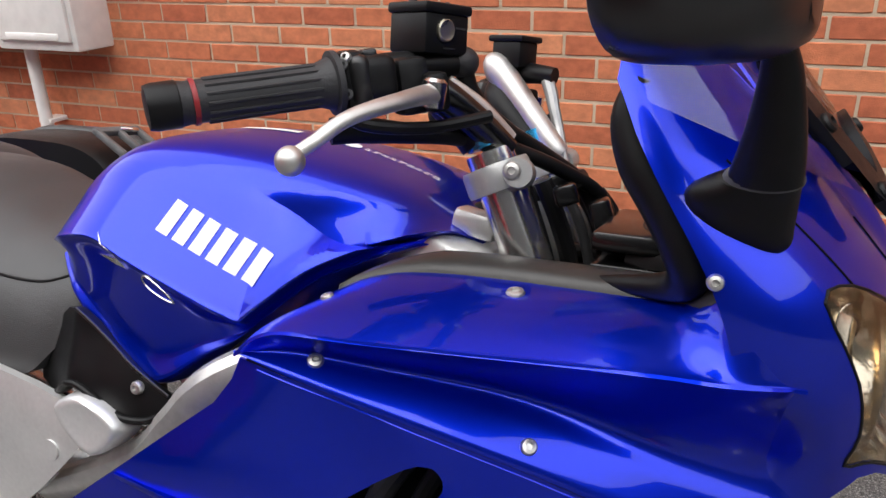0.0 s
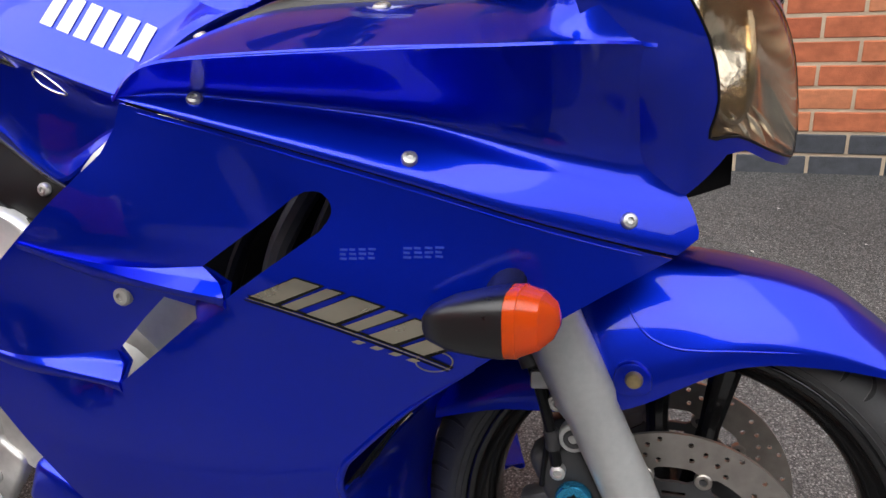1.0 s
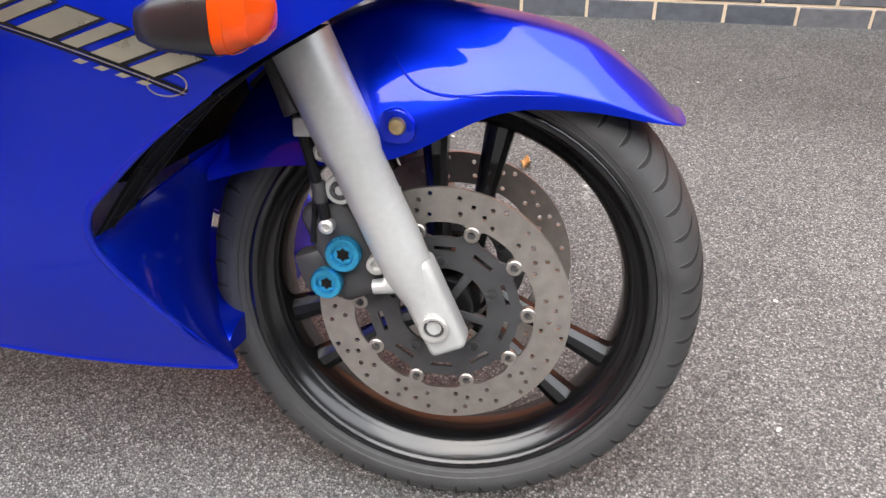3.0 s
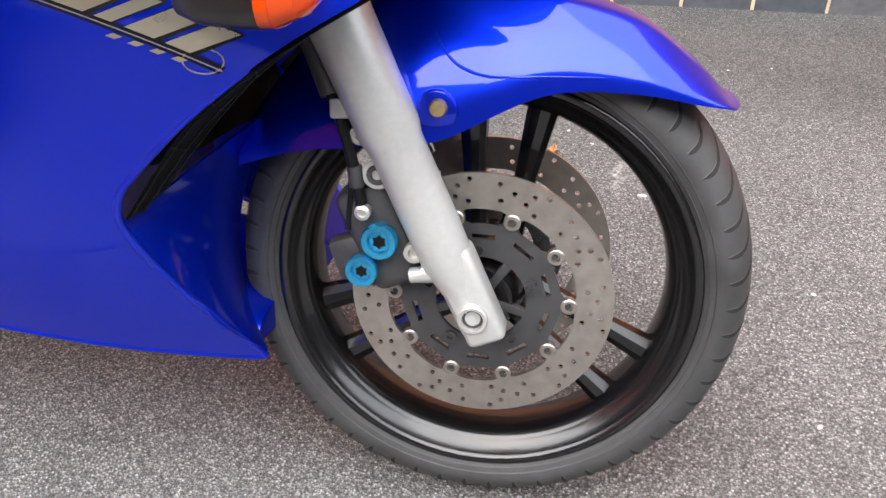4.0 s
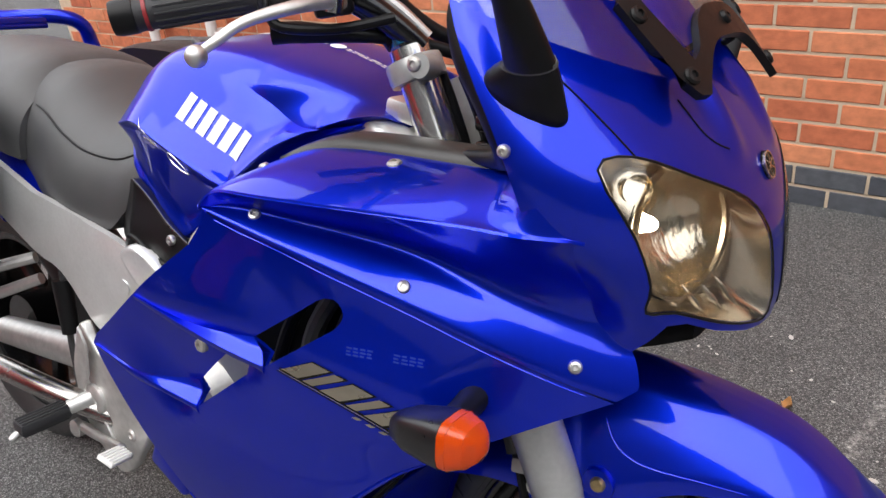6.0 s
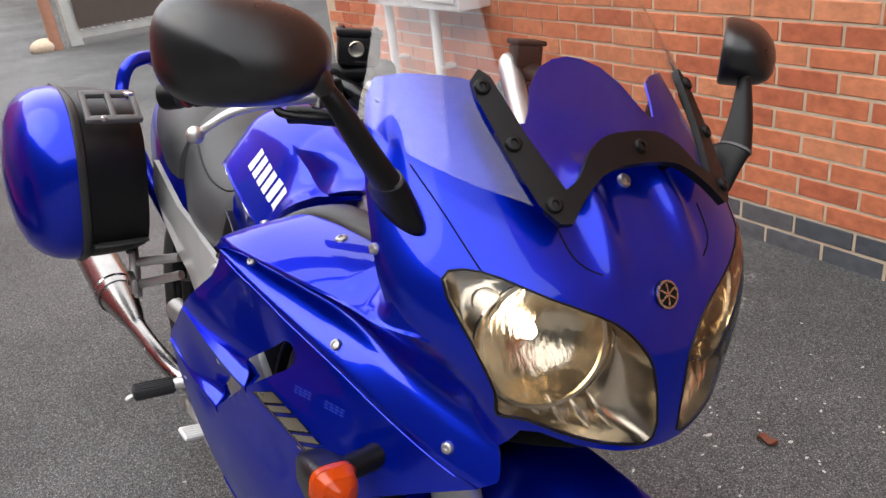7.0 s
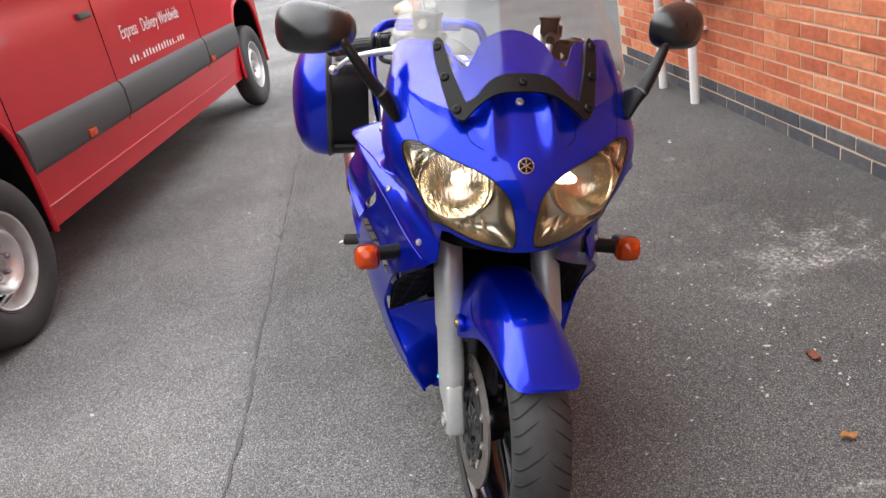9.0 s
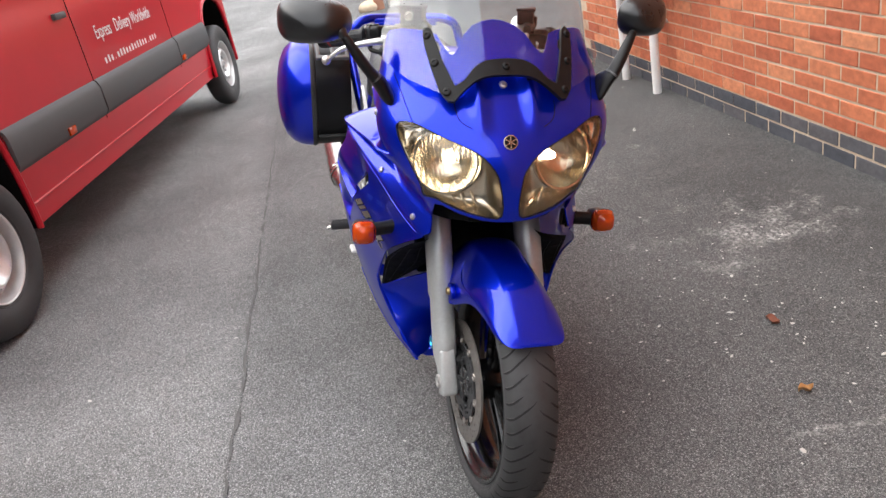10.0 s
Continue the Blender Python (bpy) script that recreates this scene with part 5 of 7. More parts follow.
seat = part("rider_seat", body_x([-1.24, -1.135, -1.057, -0.98, -0.90, -0.85, -0.80], [0.945, 0.938, 0.905, 0.880, 0.872, 0.872, 0.87], [0.160, 0.180, 0.196, 0.202, 0.194, 0.180, 0.150], [0.76, 0.735, 0.715, 0.702, 0.705, 0.75, 0.79]), SEAT, bike, "dark grey vinyl rider seat")
for s in (1, -1):
    sx_ = np.linspace(-1.16, -0.83, 26)
    fw_, ft_, fl_ = (curve([-1.24, -1.135, -1.057, -0.98, -0.90, -0.85, -0.80], v) for v in ([0.160, 0.180, 0.196, 0.202, 0.194, 0.180, 0.150], [0.945, 0.938, 0.905, 0.880, 0.872, 0.872, 0.87], [0.76, 0.735, 0.715, 0.702, 0.705, 0.75, 0.79]))
    part("seat_seam", tube([(x, -s * fw_(x) * math.sin(0.92) ** (2 / 2.6), fl_(x) + (ft_(x) - fl_(x)) * math.cos(0.92) ** (2 / 2.6)) for x in sx_], 0.0022, 8), BLACK, seat)
part("pillion_seat", body_x([-1.56, -1.50, -1.36, -1.24, -1.18], [0.955, 0.975, 0.968, 0.955, 0.915], [0.11, 0.150, 0.175, 0.190, 0.182], [0.86, 0.84, 0.81, 0.79, 0.78]), SEAT, bike, "dark grey vinyl pillion seat")
part("tail_fairing", body_x([-1.80, -1.66, -1.45, -1.25, -1.12], [0.90, 0.905, 0.885, 0.84, 0.80], [0.06, 0.13, 0.175, 0.19, 0.185], [0.86, 0.80, 0.74, 0.69, 0.70]), BLUE, bike, "metallic blue tail fairing")
rail = [(-1.24, -0.190, 0.665), (-1.33, -0.208, 0.730), (-1.42, -0.218, 0.800), (-1.53, -0.222, 0.860), (-1.575, -0.215, 0.930), (-1.58, -0.195, 0.985), (-1.60, -0.15, 1.005), (-1.66, -0.08, 1.003), (-1.69, 0, 1.000)]
both("grab_rail", tube(rail, 0.017, 12, smooth=6), BLUE, label="blue painted grab rail")
rack = join(box((0.20, 0.25, 0.012), pose(-1.70, 0, 0.985), 0.004), *[box((0.18, 0.012, 0.02), pose(-1.70, y, 0.995), 0.004) for y in (-0.115, 0, 0.115)], *[box((0.014, 0.25, 0.02), pose(x, 0, 0.995), 0.004) for x in (-1.79, -1.61)])
part("rear_rack", rack, BLUE, bike, "blue painted rear rack plate")
for side, s in SIDES:
    def shellbox(y0, y1, x0, x1, z0, z1, k=3.2, n=40):
        rows = []
        for y, f in zip(np.linspace(y0, y1, 9), (0.93, 0.96, 0.975, 0.985, 0.99, 0.995, 1, 1, 1)):
            rows.append([(0.5 * (x0 + x1) + 0.5 * (x1 - x0) * f * abs(math.cos(t)) ** (2 / k) * (1 if math.cos(t) > 0 else -1), -s * y, 0.5 * (z0 + z1) + 0.5 * (z1 - z0) * f * abs(math.sin(t)) ** (2 / k) * (1 if math.sin(t) > 0 else -1)) for t in np.linspace(0, 2 * math.pi, n + 1)[:-1]])
        return grid(rows, True, True)
    case = part("side_case", shellbox(0.250, 0.372, -1.63, -1.165, 0.582, 0.950), BLACK, bike, "hard side case with blue lid", sharp=50)
    part("case_seam", shellbox(0.370, 0.392, -1.638, -1.157, 0.574, 0.958), CASESEAM, case)
    rows = []
    for y, f in ((0.391, 1.0), (0.412, 0.995), (0.438, 0.965), (0.462, 0.90), (0.485, 0.78), (0.502, 0.58), (0.512, 0.30), (0.515, 0.05)):
        rows.append([(-1.397 + 0.238 * f * abs(math.cos(t)) ** (2 / 2.6) * (1 if math.cos(t) > 0 else -1), -s * y, 0.765 + 0.193 * f * abs(math.sin(t)) ** (2 / 2.6) * (1 if math.sin(t) > 0 else -1)) for t in np.linspace(0, 2 * math.pi, 41)[:-1]])
    part("case_lid", grid(rows, True, True), BLUE, case, "metallic blue domed case lid", sharp=60)
    part("case_stripe", tube([(-1.397 + 0.215 * math.cos(t), -s * (0.462 - 0.012 * math.cos(t) ** 2), 0.775 + 0.13 * math.sin(t)) for t in np.linspace(-1.2, 0.9, 16)], [0.0005, 0.003, 0.003, 0.0005], 8), CHROME, case)
    fr = pose(-1.203, -s * 0.312, 0.942, 0, 30, 0)
    mount = part("case_mount", join(*[box((0.092, 0.013, 0.014), fr @ Matrix.Translation((0, y, 0)), 0.004) for y in (-0.050, 0.0, 0.050)], *[box((0.016, 0.114, 0.014), fr @ Matrix.Translation((x, 0, 0)), 0.004) for x in (-0.042, 0.042)]), FRAMEGREY, case, "grey carrying frame with two openings")
    screw(fr @ Vector((0.046, -0.022 * s, 0.007)), (0.5, 0, 1), mount, 0.006)
    part("case_belt", shellbox(0.255, 0.371, -1.633, -1.162, 0.640, 0.648, 8), CASESEAM, case)
    part("case_latch", box((0.03, 0.018, 0.008), pose(-1.177, -s * 0.280, 0.972), 0.003), CHROME, case)
    hang = part("pillion_hanger", tube([(-1.33, -s * 0.262, 0.600), (-1.275, -s * 0.272, 0.540), (-1.255, -s * 0.272, 0.478)], [0.013, 0.015, 0.011], 12, sx=0.7), LEVER, bike, "bare metal pillion footrest hanger")
    part("hanger_arm", tube([(-1.24, -s * 0.270, 0.573), (-1.16, -s * 0.195, 0.600)], 0.011, 10), LEVER, hang)
    part("hanger_arm", tube([(-1.25, -s * 0.270, 0.513), (-1.15, -s * 0.195, 0.560)], 0.011, 10), LEVER, hang)
    part("hanger_plate", box((0.050, 0.016, 0.042), pose(-1.25, -s * 0.285, 0.520, 0, 12, 0), 0.006), LEVER, hang)
    part("hanger_hole", lathe([(0.007, 0), (0.007, 0.001), (0.0003, 0.001)], 14, aim((-1.245, -s * 0.2932, 0.522), (0, -s, 0))), DARK, hang)
    part("folded_peg", tube([(-1.265, -s * 0.280, 0.590), (-1.30, -s * 0.285, 0.640)], 0.011, 10), GRIP, hang)
    part("muffler", tube([(-0.92, -s * 0.200, 0.345), (-1.06, -s * 0.255, 0.382), (-1.28, -s * 0.268, 0.378), (-1.33, -s * 0.270, 0.380), (-1.50, -s * 0.275, 0.392), (-1.53, -s * 0.276, 0.395), (-1.98, -s * 0.292, 0.455)], [0.021, 0.021, 0.021, 0.024, 0.050, 0.054, 0.054], 28, smooth=3), TITAN, bike, "polished steel silencer")
    part("muffler_band", ring([(0.0545, -0.004), (0.057, 0.0), (0.0545, 0.004)], 28, aim((-1.525, -s * 0.276, 0.3945), (-0.45, -s * 0.016, 0.06))), CHROME, bike)

# ---- frame, engine, rider controls ----
both("frame_spar", tube([(-0.33, -0.085, 0.89), (-0.46, -0.150, 0.815), (-0.56, -0.205, 0.768), (-0.63, -0.190, 0.705), (-0.72, -0.165, 0.625), (-0.90, -0.15, 0.53)], [0.035, 0.045, 0.046, 0.042, 0.035], 14, sx=0.62, smooth=6), CAST, label="bare cast aluminium frame spar")
UP = Matrix.Rotation(radians(90), 4, "X")
plate = spline([(-0.787, 0.647), (-0.803, 0.626), (-0.87, 0.56), (-0.925, 0.515)], 2) + spline([(-0.941, 0.508), (-0.980, 0.528), (-1.051, 0.600), (-1.140, 0.622), (-1.30, 0.70)], 3) + [(-1.30, 0.80), (-1.103, 0.739), (-0.973, 0.722), (-0.869, 0.705), (-0.81, 0.69)]
plate = [tuple(map(float, q)) for q in plate]
for s in (1, -1):
    def bulge(x, z):
        d = (z - 0.62 - 0.45 * (-0.80 - x) * (1 if x > -0.95 else 0.55)) / 0.09
        return (x, -s * (0.200 + 0.012 * math.exp(-d * d)), z)
    part("side_cover", skin(plate, bulge, 0.018, [[(-0.838 + 0.013 * math.cos(t), 0.626 + 0.013 * math.sin(t)) for t in np.linspace(0, 2 * math.pi, 17)[:-1]]], thick=0.012), COVER, bike, "silver painted side cover", sharp=50)
    part("bolt_cup", lathe([(0.0132, 0.002), (0.0128, -0.012), (0.0003, -0.012)], 20, aim((-0.838, -0.212 * s, 0.626), (0, -s, 0))), COVER, bike)
    screw((-0.838, -0.203 * s, 0.626), (0, -s, 0), bike, 0.009, CAST, "side_cover_bolt")
    lump = [tuple(q) for q in spline([(-0.812, 0.692), (-0.797, 0.709), (-0.766, 0.716), (-0.728, 0.702), (-0.712, 0.684), (-0.728, 0.660), (-0.757, 0.644), (-0.790, 0.664)], 4, True)]
    cx_, cz_ = np.mean([q[0] for q in lump]), np.mean([q[1] for q in lump])
    rows = [[(cx_ + (x - cx_) * k, -s * y, cz_ + (z - cz_) * k) for x, z in lump] for k, y in ((1.0, 0.190), (1.0, 0.214), (0.985, 0.222), (0.93, 0.229), (0.84, 0.232), (0.70, 0.231), (0.35, 0.229), (0.03, 0.229))]
    part("cast_lug", grid(rows, True, True), COVER, bike, "rounded cast frame lug", sharp=60)
    heel = [tuple(q) for q in spline([(-0.980, 0.528), (-1.004, 0.491), (-1.028, 0.430), (-1.025, 0.370), (-1.003, 0.310), (-0.926, 0.249), (-0.880, 0.262), (-0.848, 0.305), (-0.805, 0.369), (-0.840, 0.398), (-0.863, 0.451), (-0.946, 0.487)], 3, True)]
    part("heel_plate", prism(heel, 0.022, Matrix.Translation((0, -0.200 * s + (0 if s > 0 else 0.022), 0)) @ UP, 0.006), CAST, bike, "cast aluminium heel plate", sharp=60)
    rib_ = [(-0.985, 0.50), (-0.99, 0.43), (-0.965, 0.385), (-0.915, 0.315), (-0.90, 0.28)]
    part("heel_plate_rib", tube([(x, -0.222 * s, z) for x, z in rib_], [0.004, 0.008, 0.010, 0.008, 0.004], 10, sx=0.6, smooth=4), CAST, bike)
    part("heel_plate_boss", lathe([(0.030, 0), (0.030, 0.006), (0.024, 0.010), (0.016, 0.010), (0.014, 0.006), (0.0003, 0.006)], 24, aim((-0.960, -0.222 * s, 0.382), (0, -s, 0))), CAST, bike)
    screw((-0.860, -0.222 * s, 0.345), (0, -s, 0), bike, 0.012, LEVER, "heel_plate_bolt")
    screw((-0.972, -0.222 * s, 0.478), (0, -s, 0), bike, 0.009, LEVER, "heel_plate_bolt")
    part("toe_guard", prism([(-0.962, 0.53), (-0.985, 0.46), (-0.972, 0.40), (-0.95, 0.44), (-0.945, 0.50)], 0.006, Matrix.Translation((0, -0.232 * s + (0 if s > 0 else 0.006), 0)) @ UP, 0.002), CAST, bike)
    peg = part("footrest", tube([(-0.968, -0.225 * s, 0.385), (-0.985, -0.262 * s, 0.374)], [0.016, 0.013], 12), CAST, bike, "rubber topped footrest")
    fm = aim(((-0.992), -0.305 * s, 0.370), (-0.05, -s, -0.03))
    part("footrest_rubber", box((0.036, 0.024, 0.088), fm, 0.006), GRIP, peg)
    for k in range(4):
        for e_ in (1, -1):
            part("footrest_rib", box((0.0045, 0.003, 0.080), fm @ Matrix.Translation((-0.0125 + 0.0083 * k, 0.0125 * e_, 0.0)), 0.001), GRIP, peg)
    part("footrest_tip", lathe([(0.006, 0), (0.007, 0.010), (0.005, 0.016), (0.0003, 0.017)], 12, aim((-0.994, -0.348 * s, 0.362), (0, -s, -0.5))), CAST, peg)
    pedal = part("pedal_arm", tube([(-1.026, -0.226 * s, 0.307), (-0.98, -0.236 * s, 0.318), (-0.92, -0.242 * s, 0.325), (-0.855, -0.246 * s, 0.337)], [0.009, 0.013, 0.010, 0.008], 12, sx=0.75, smooth=4), LEVER, bike, "bare metal foot pedal")
    part("pedal_pivot", lathe([(0.017, -0.006), (0.017, 0.006), (0.010, 0.010), (0.0003, 0.010)], 18, aim((-1.010, -0.240 * s, 0.312), (0, -s, 0))), CAST, pedal)
    pm = pose(-0.842, -0.266 * s, 0.334, -14 * s, 20, 12 * s)
    part("pedal_pad", box((0.034, 0.052, 0.010), pm, 0.003), PVC, pedal, "pale knurled pedal pad")
    part("pedal_knurl", join(*[box((0.003, 0.048, 0.003), pm @ Matrix.Translation((-0.012 + 0.006 * k, 0, 0.006)), 0.0008, 1) for k in range(5)]), PVC, pedal)
    # brake pipe, spring and linkage behind the footrest
    part("link_rod", tube([(-1.035, -0.21 * s, 0.32), (-1.055, -0.205 * s, 0.46), (-1.06, -0.20 * s, 0.60)], 0.006, 8), CARRIER, bike)
    part("master_cylinder", tube([(-1.05, -0.205 * s, 0.48), (-1.063, -0.20 * s, 0.58)], [0.015, 0.018], 14), BLACK, bike)
engine = join(box((0.36, 0.36, 0.30), pose(-0.62, 0, 0.47, 0, 8, 0), 0.04, 3), tube([(-0.66, -0.20, 0.46), (-0.66, -0.235, 0.46)], [0.10, 0.085], 24), tube([(-0.78, -0.18, 0.42), (-0.78, -0.215, 0.42)], [0.075, 0.06], 24))
part("engine", engine, CAST, bike, "grey cast engine behind the fairing")
# added near-black block that fills the upper vent with shade
part("vent_shade_block", box((0.20, 0.40, 0.20), pose(-0.42, 0, 0.70, 0, -40, 0), 0.03, 3), DARK, bike, "near-black block added for the shade behind the upper vent")
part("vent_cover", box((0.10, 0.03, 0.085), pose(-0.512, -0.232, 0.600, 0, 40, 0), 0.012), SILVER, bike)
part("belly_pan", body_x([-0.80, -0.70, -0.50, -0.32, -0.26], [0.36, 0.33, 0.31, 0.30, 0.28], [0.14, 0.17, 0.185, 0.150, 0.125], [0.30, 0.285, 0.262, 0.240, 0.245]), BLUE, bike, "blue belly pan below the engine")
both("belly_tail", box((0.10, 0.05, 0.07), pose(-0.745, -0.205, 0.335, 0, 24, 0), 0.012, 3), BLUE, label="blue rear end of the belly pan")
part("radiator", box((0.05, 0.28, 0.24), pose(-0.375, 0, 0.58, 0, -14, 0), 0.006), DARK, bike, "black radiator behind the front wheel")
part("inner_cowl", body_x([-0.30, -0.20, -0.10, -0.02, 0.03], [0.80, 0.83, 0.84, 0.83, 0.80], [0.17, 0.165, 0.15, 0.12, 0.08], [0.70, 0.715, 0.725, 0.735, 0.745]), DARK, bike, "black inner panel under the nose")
part("instrument_hood", body_x([-0.19, -0.16, -0.11, -0.06], [0.96, 0.99, 1.01, 1.00], [0.12, 0.14, 0.15, 0.14], [0.93, 0.935, 0.94, 0.94]), BLACK, bike, "black instrument hood behind the screen")
low_edge = spline([(-0.672, 0.702), (-0.690, 0.694), (-0.723, 0.693), (-0.756, 0.707), (-0.785, 0.719), (-0.806, 0.717), (-0.826, 0.702), (-0.845, 0.690)], 4)
TRIMSHAPE = spline([(-0.905, 0.690), (-0.890, 0.740), (-0.845, 0.790), (-0.800, 0.808), (-0.749, 0.779), (-0.701, 0.752), (-0.658, 0.729)], 2) + [(-0.560, 0.822), (-0.548, 0.812), (-0.640, 0.728)] + low_edge
TRIMSHAPE = [tuple(map(float, q)) for q in TRIMSHAPE]


def trim_y(x, z):
    return 0.198 + 0.016 * ease((0.80 - z - 0.25 * max(0, x + 0.70)) / 0.08) - 0.12 * max(0.0, x + 0.715) - 0.5 * max(0.0, -0.80 - x)


for s in (1, -1):
    trim_ = part("tank_side_trim", skin(TRIMSHAPE, lambda x, z: (x, -s * trim_y(x, z), z), 0.010, thick=0.012), BLACK, bike, "black plastic trim below the tank", sharp=50)
    part("trim_lip", tube([(x, -s * (trim_y(x, z) + 0.0005), z) for x, z in spline([(-0.800, 0.809), (-0.749, 0.780), (-0.701, 0.753), (-0.660, 0.731)], 5)], 0.0022, 8), SATIN, trim_)
    part("trim_rim", tube([(x, -s * (trim_y(x, z) + 0.001), z + 0.003) for x, z in low_edge], 0.0045, 10), BLACK, trim_)
    screw((-0.698, -s * (trim_y(-0.698, 0.736) + 0.002), 0.736), (0, -s, 0.1), bike, 0.008, LEVER, "trim_screw")
part("side_stand", join(tube([(-0.80, 0.17, 0.30), (-0.78, 0.25, 0.15), (-0.775, 0.27, 0.075)], 0.013, 10), box((0.07, 0.05, 0.012), pose(-0.775, 0.275, 0.062, 11.5, 0, 0), 0.003)), BLACK, bike, "black side stand, folded out")
part("rear_tyre", ring(spline([(0.222, -0.075), (0.25, -0.090), (0.280, -0.085), (0.305, -0.050), (0.315, 0), (0.305, 0.050), (0.280, 0.085), (0.25, 0.090), (0.222, 0.075)], 3), 72, Matrix.Translation((-1.52, 0, 0.318)) @ Matrix.Rotation(radians(90), 4, "X")), RUBBER, bike, "black rear tyre")
part("rear_rim", ring([(0.224, -0.07), (0.205, -0.07), (0.19, 0), (0.205, 0.07), (0.224, 0.07)], 56, Matrix.Translation((-1.52, 0, 0.318)) @ Matrix.Rotation(radians(90), 4, "X")), GLOSSBLACK, bike)
RW = Matrix.Translation((-1.52, 0, 0.318)) @ Matrix.Rotation(radians(90), 4, "X")
hub_ = part("rear_hub", lathe([(0.07, -0.08), (0.07, 0.08)], 24, RW), GLOSSBLACK, bike)
for a in (0.3, 1.35, 2.4, 3.45, 4.5, 5.5):
    part("rear_spoke", tube([(-1.52 + 0.05 * math.cos(a), 0, 0.318 + 0.05 * math.sin(a)), (-1.52 + 0.2 * math.cos(a), 0, 0.318 + 0.2 * math.sin(a))], 0.02, 8), GLOSSBLACK, hub_)
part("swingarm", join(tube([(-0.93, -0.11, 0.40), (-1.52, -0.12, 0.318)], [0.045, 0.032], 12), tube([(-0.93, 0.11, 0.40), (-1.52, 0.12, 0.318)], [0.045, 0.032], 12)), CAST, bike, "cast swingarm")
part("rear_guard", body_x([-1.75, -1.60, -1.40, -1.15], [0.78, 0.79, 0.77, 0.72], [0.08, 0.10, 0.11, 0.12], [0.72, 0.69, 0.68, 0.64]), DARK, bike)

# handlebars, with the right and the left controls
GE = unsteer @ Vector((-0.530, -0.364, 1.058))
GI = unsteer @ Vector((-0.415, -0.235, 1.088))
gd = (GI - GE).normalized()
for side, s in SIDES:
    e, g = my(GE, s), my(GI, s)
    d = (g - e).normalized()
    bar = turned("handlebar", tube([e + d * 0.12, g + d * 0.02, my(Vector((-0.400, -0.160, 1.092)), s), my(Vector((-0.388, -0.125, 1.076)), s), my(Vector((-0.345, -0.112, 1.030)), s)], [0.011, 0.011, 0.013, 0.018, 0.020], 14, smooth=4), BLACK, bike, "black handlebar with ribbed rubber grip")
    turned("grip", tube([e + d * t for t in (0.024, 0.03, 0.09, 0.135, 0.150)], [0.0185, 0.0175, 0.0170, 0.0175, 0.0225], 24), GRIP, bar)
    turned("grip_flange", lathe([(0.019, 0), (0.0275, 0.001), (0.0275, 0.006), (0.019, 0.008)], 24, aim(e + d * 0.150, d)), GRIP, bar)
    turned("grip_ring", lathe([(0.0188, 0), (0.0188, 0.004), (0.015, 0.005)], 24, aim(e + d * 0.034, d)), RED, bar)
    turned("grip_end", lathe([(0.012, -0.001), (0.0175, 0.0), (0.0190, 0.006), (0.0190, 0.024), (0.0165, 0.027)], 24, aim(e, d)), BLACK, bar)
    for k in range(14):
        a = 2 * math.pi * k / 14
        o = d.orthogonal().normalized()
        q = d.cross(o)
        off = (o * math.cos(a) + q * math.sin(a)) * 0.0172
        turned("grip_ridge", tube([e + d * 0.045 + off, e + d * 0.140 + off], 0.0016, 6), GRIP, bar)
    sw = join(box((0.045, 0.040, 0.042), aim(e + d * 0.185, d) , 0.010, 3), box((0.036, 0.052, 0.020), aim(e + d * 0.168, d), 0.007))
    turned("switch_pod", sw, BLACK, bar)
    turned("switch_half", box((0.050, 0.044, 0.018), aim(e + d * 0.172, d), 0.008, 3), SATIN, bar)
    for dv in (Vector((0.0, -0.024, 0.012)), Vector((0.006, -0.024, -0.012))):
        turned("switch_screw", lathe([(0.0045, -0.002), (0.0045, 0.001), (0.002, 0.0012), (0.0003, 0.0)], 12, aim(my(GE + gd * 0.172 + dv, s), (0.3, -s, 0.1))), CARRIER, bar)
    turned("starter_button", box((0.016, 0.010, 0.014), aim(my(GE + gd * 0.196 + Vector((-0.008, -0.012, 0.018)), s), d), 0.003), SATIN, bar)
    turned("throttle_cable", tube([my(q, s) for q in (GE + gd * 0.165 + Vector((0.0, 0.0, -0.018)), GE + gd * 0.170 + Vector((0.012, -0.004, -0.036)), GE + gd * 0.21 + Vector((0.03, 0.01, -0.044)), GE + gd * 0.26 + Vector((0.04, 0.02, -0.04)))], 0.006, 10, smooth=5), BLACK, bar)
    screw(steer @ (e + d * 0.180 + Vector((-0.005, -0.025 * s, 0.016))), Vector((0, -s, 0.5)), bar, 0.005)
    # lever: from the pivot out to a ball end
    tip = unsteer @ Vector((-0.402, -0.358, 1.028))
    piv = unsteer @ Vector((-0.352, -0.215, 1.080))
    lv = [piv + Vector((-0.012, 0.035, -0.004)), piv, piv.lerp(tip, 0.35) + Vector((0.014, 0, 0.013)), piv.lerp(tip, 0.70) + Vector((0.010, 0, 0.017)), piv.lerp(tip, 0.88) + Vector((0.004, 0, 0.008)), tip + Vector((-0.001, 0.008, 0.004))]
    lever = turned("brake_lever" if s > 0 else "clutch_lever", tube([my(q, s) for q in lv], [0.0115, 0.0100, 0.0078, 0.0064, 0.0056, 0.0055], 14, sx=0.8, smooth=6), LEVER, bar, "bare metal hand lever with a ball end")
    ball = bmesh.new()
    bmesh.ops.create_uvsphere(ball, u_segments=20, v_segments=14, radius=0.0115, matrix=Matrix.Translation(my(tip, s)))
    turned("lever_ball", ball, LEVER, bar)
    turned("lever_pivot", lathe([(0.011, -0.012), (0.011, 0.010), (0.008, 0.013), (0.0003, 0.012)], 16, aim(my(piv, s), (0.1, 0, 1))), CHROME, bar)
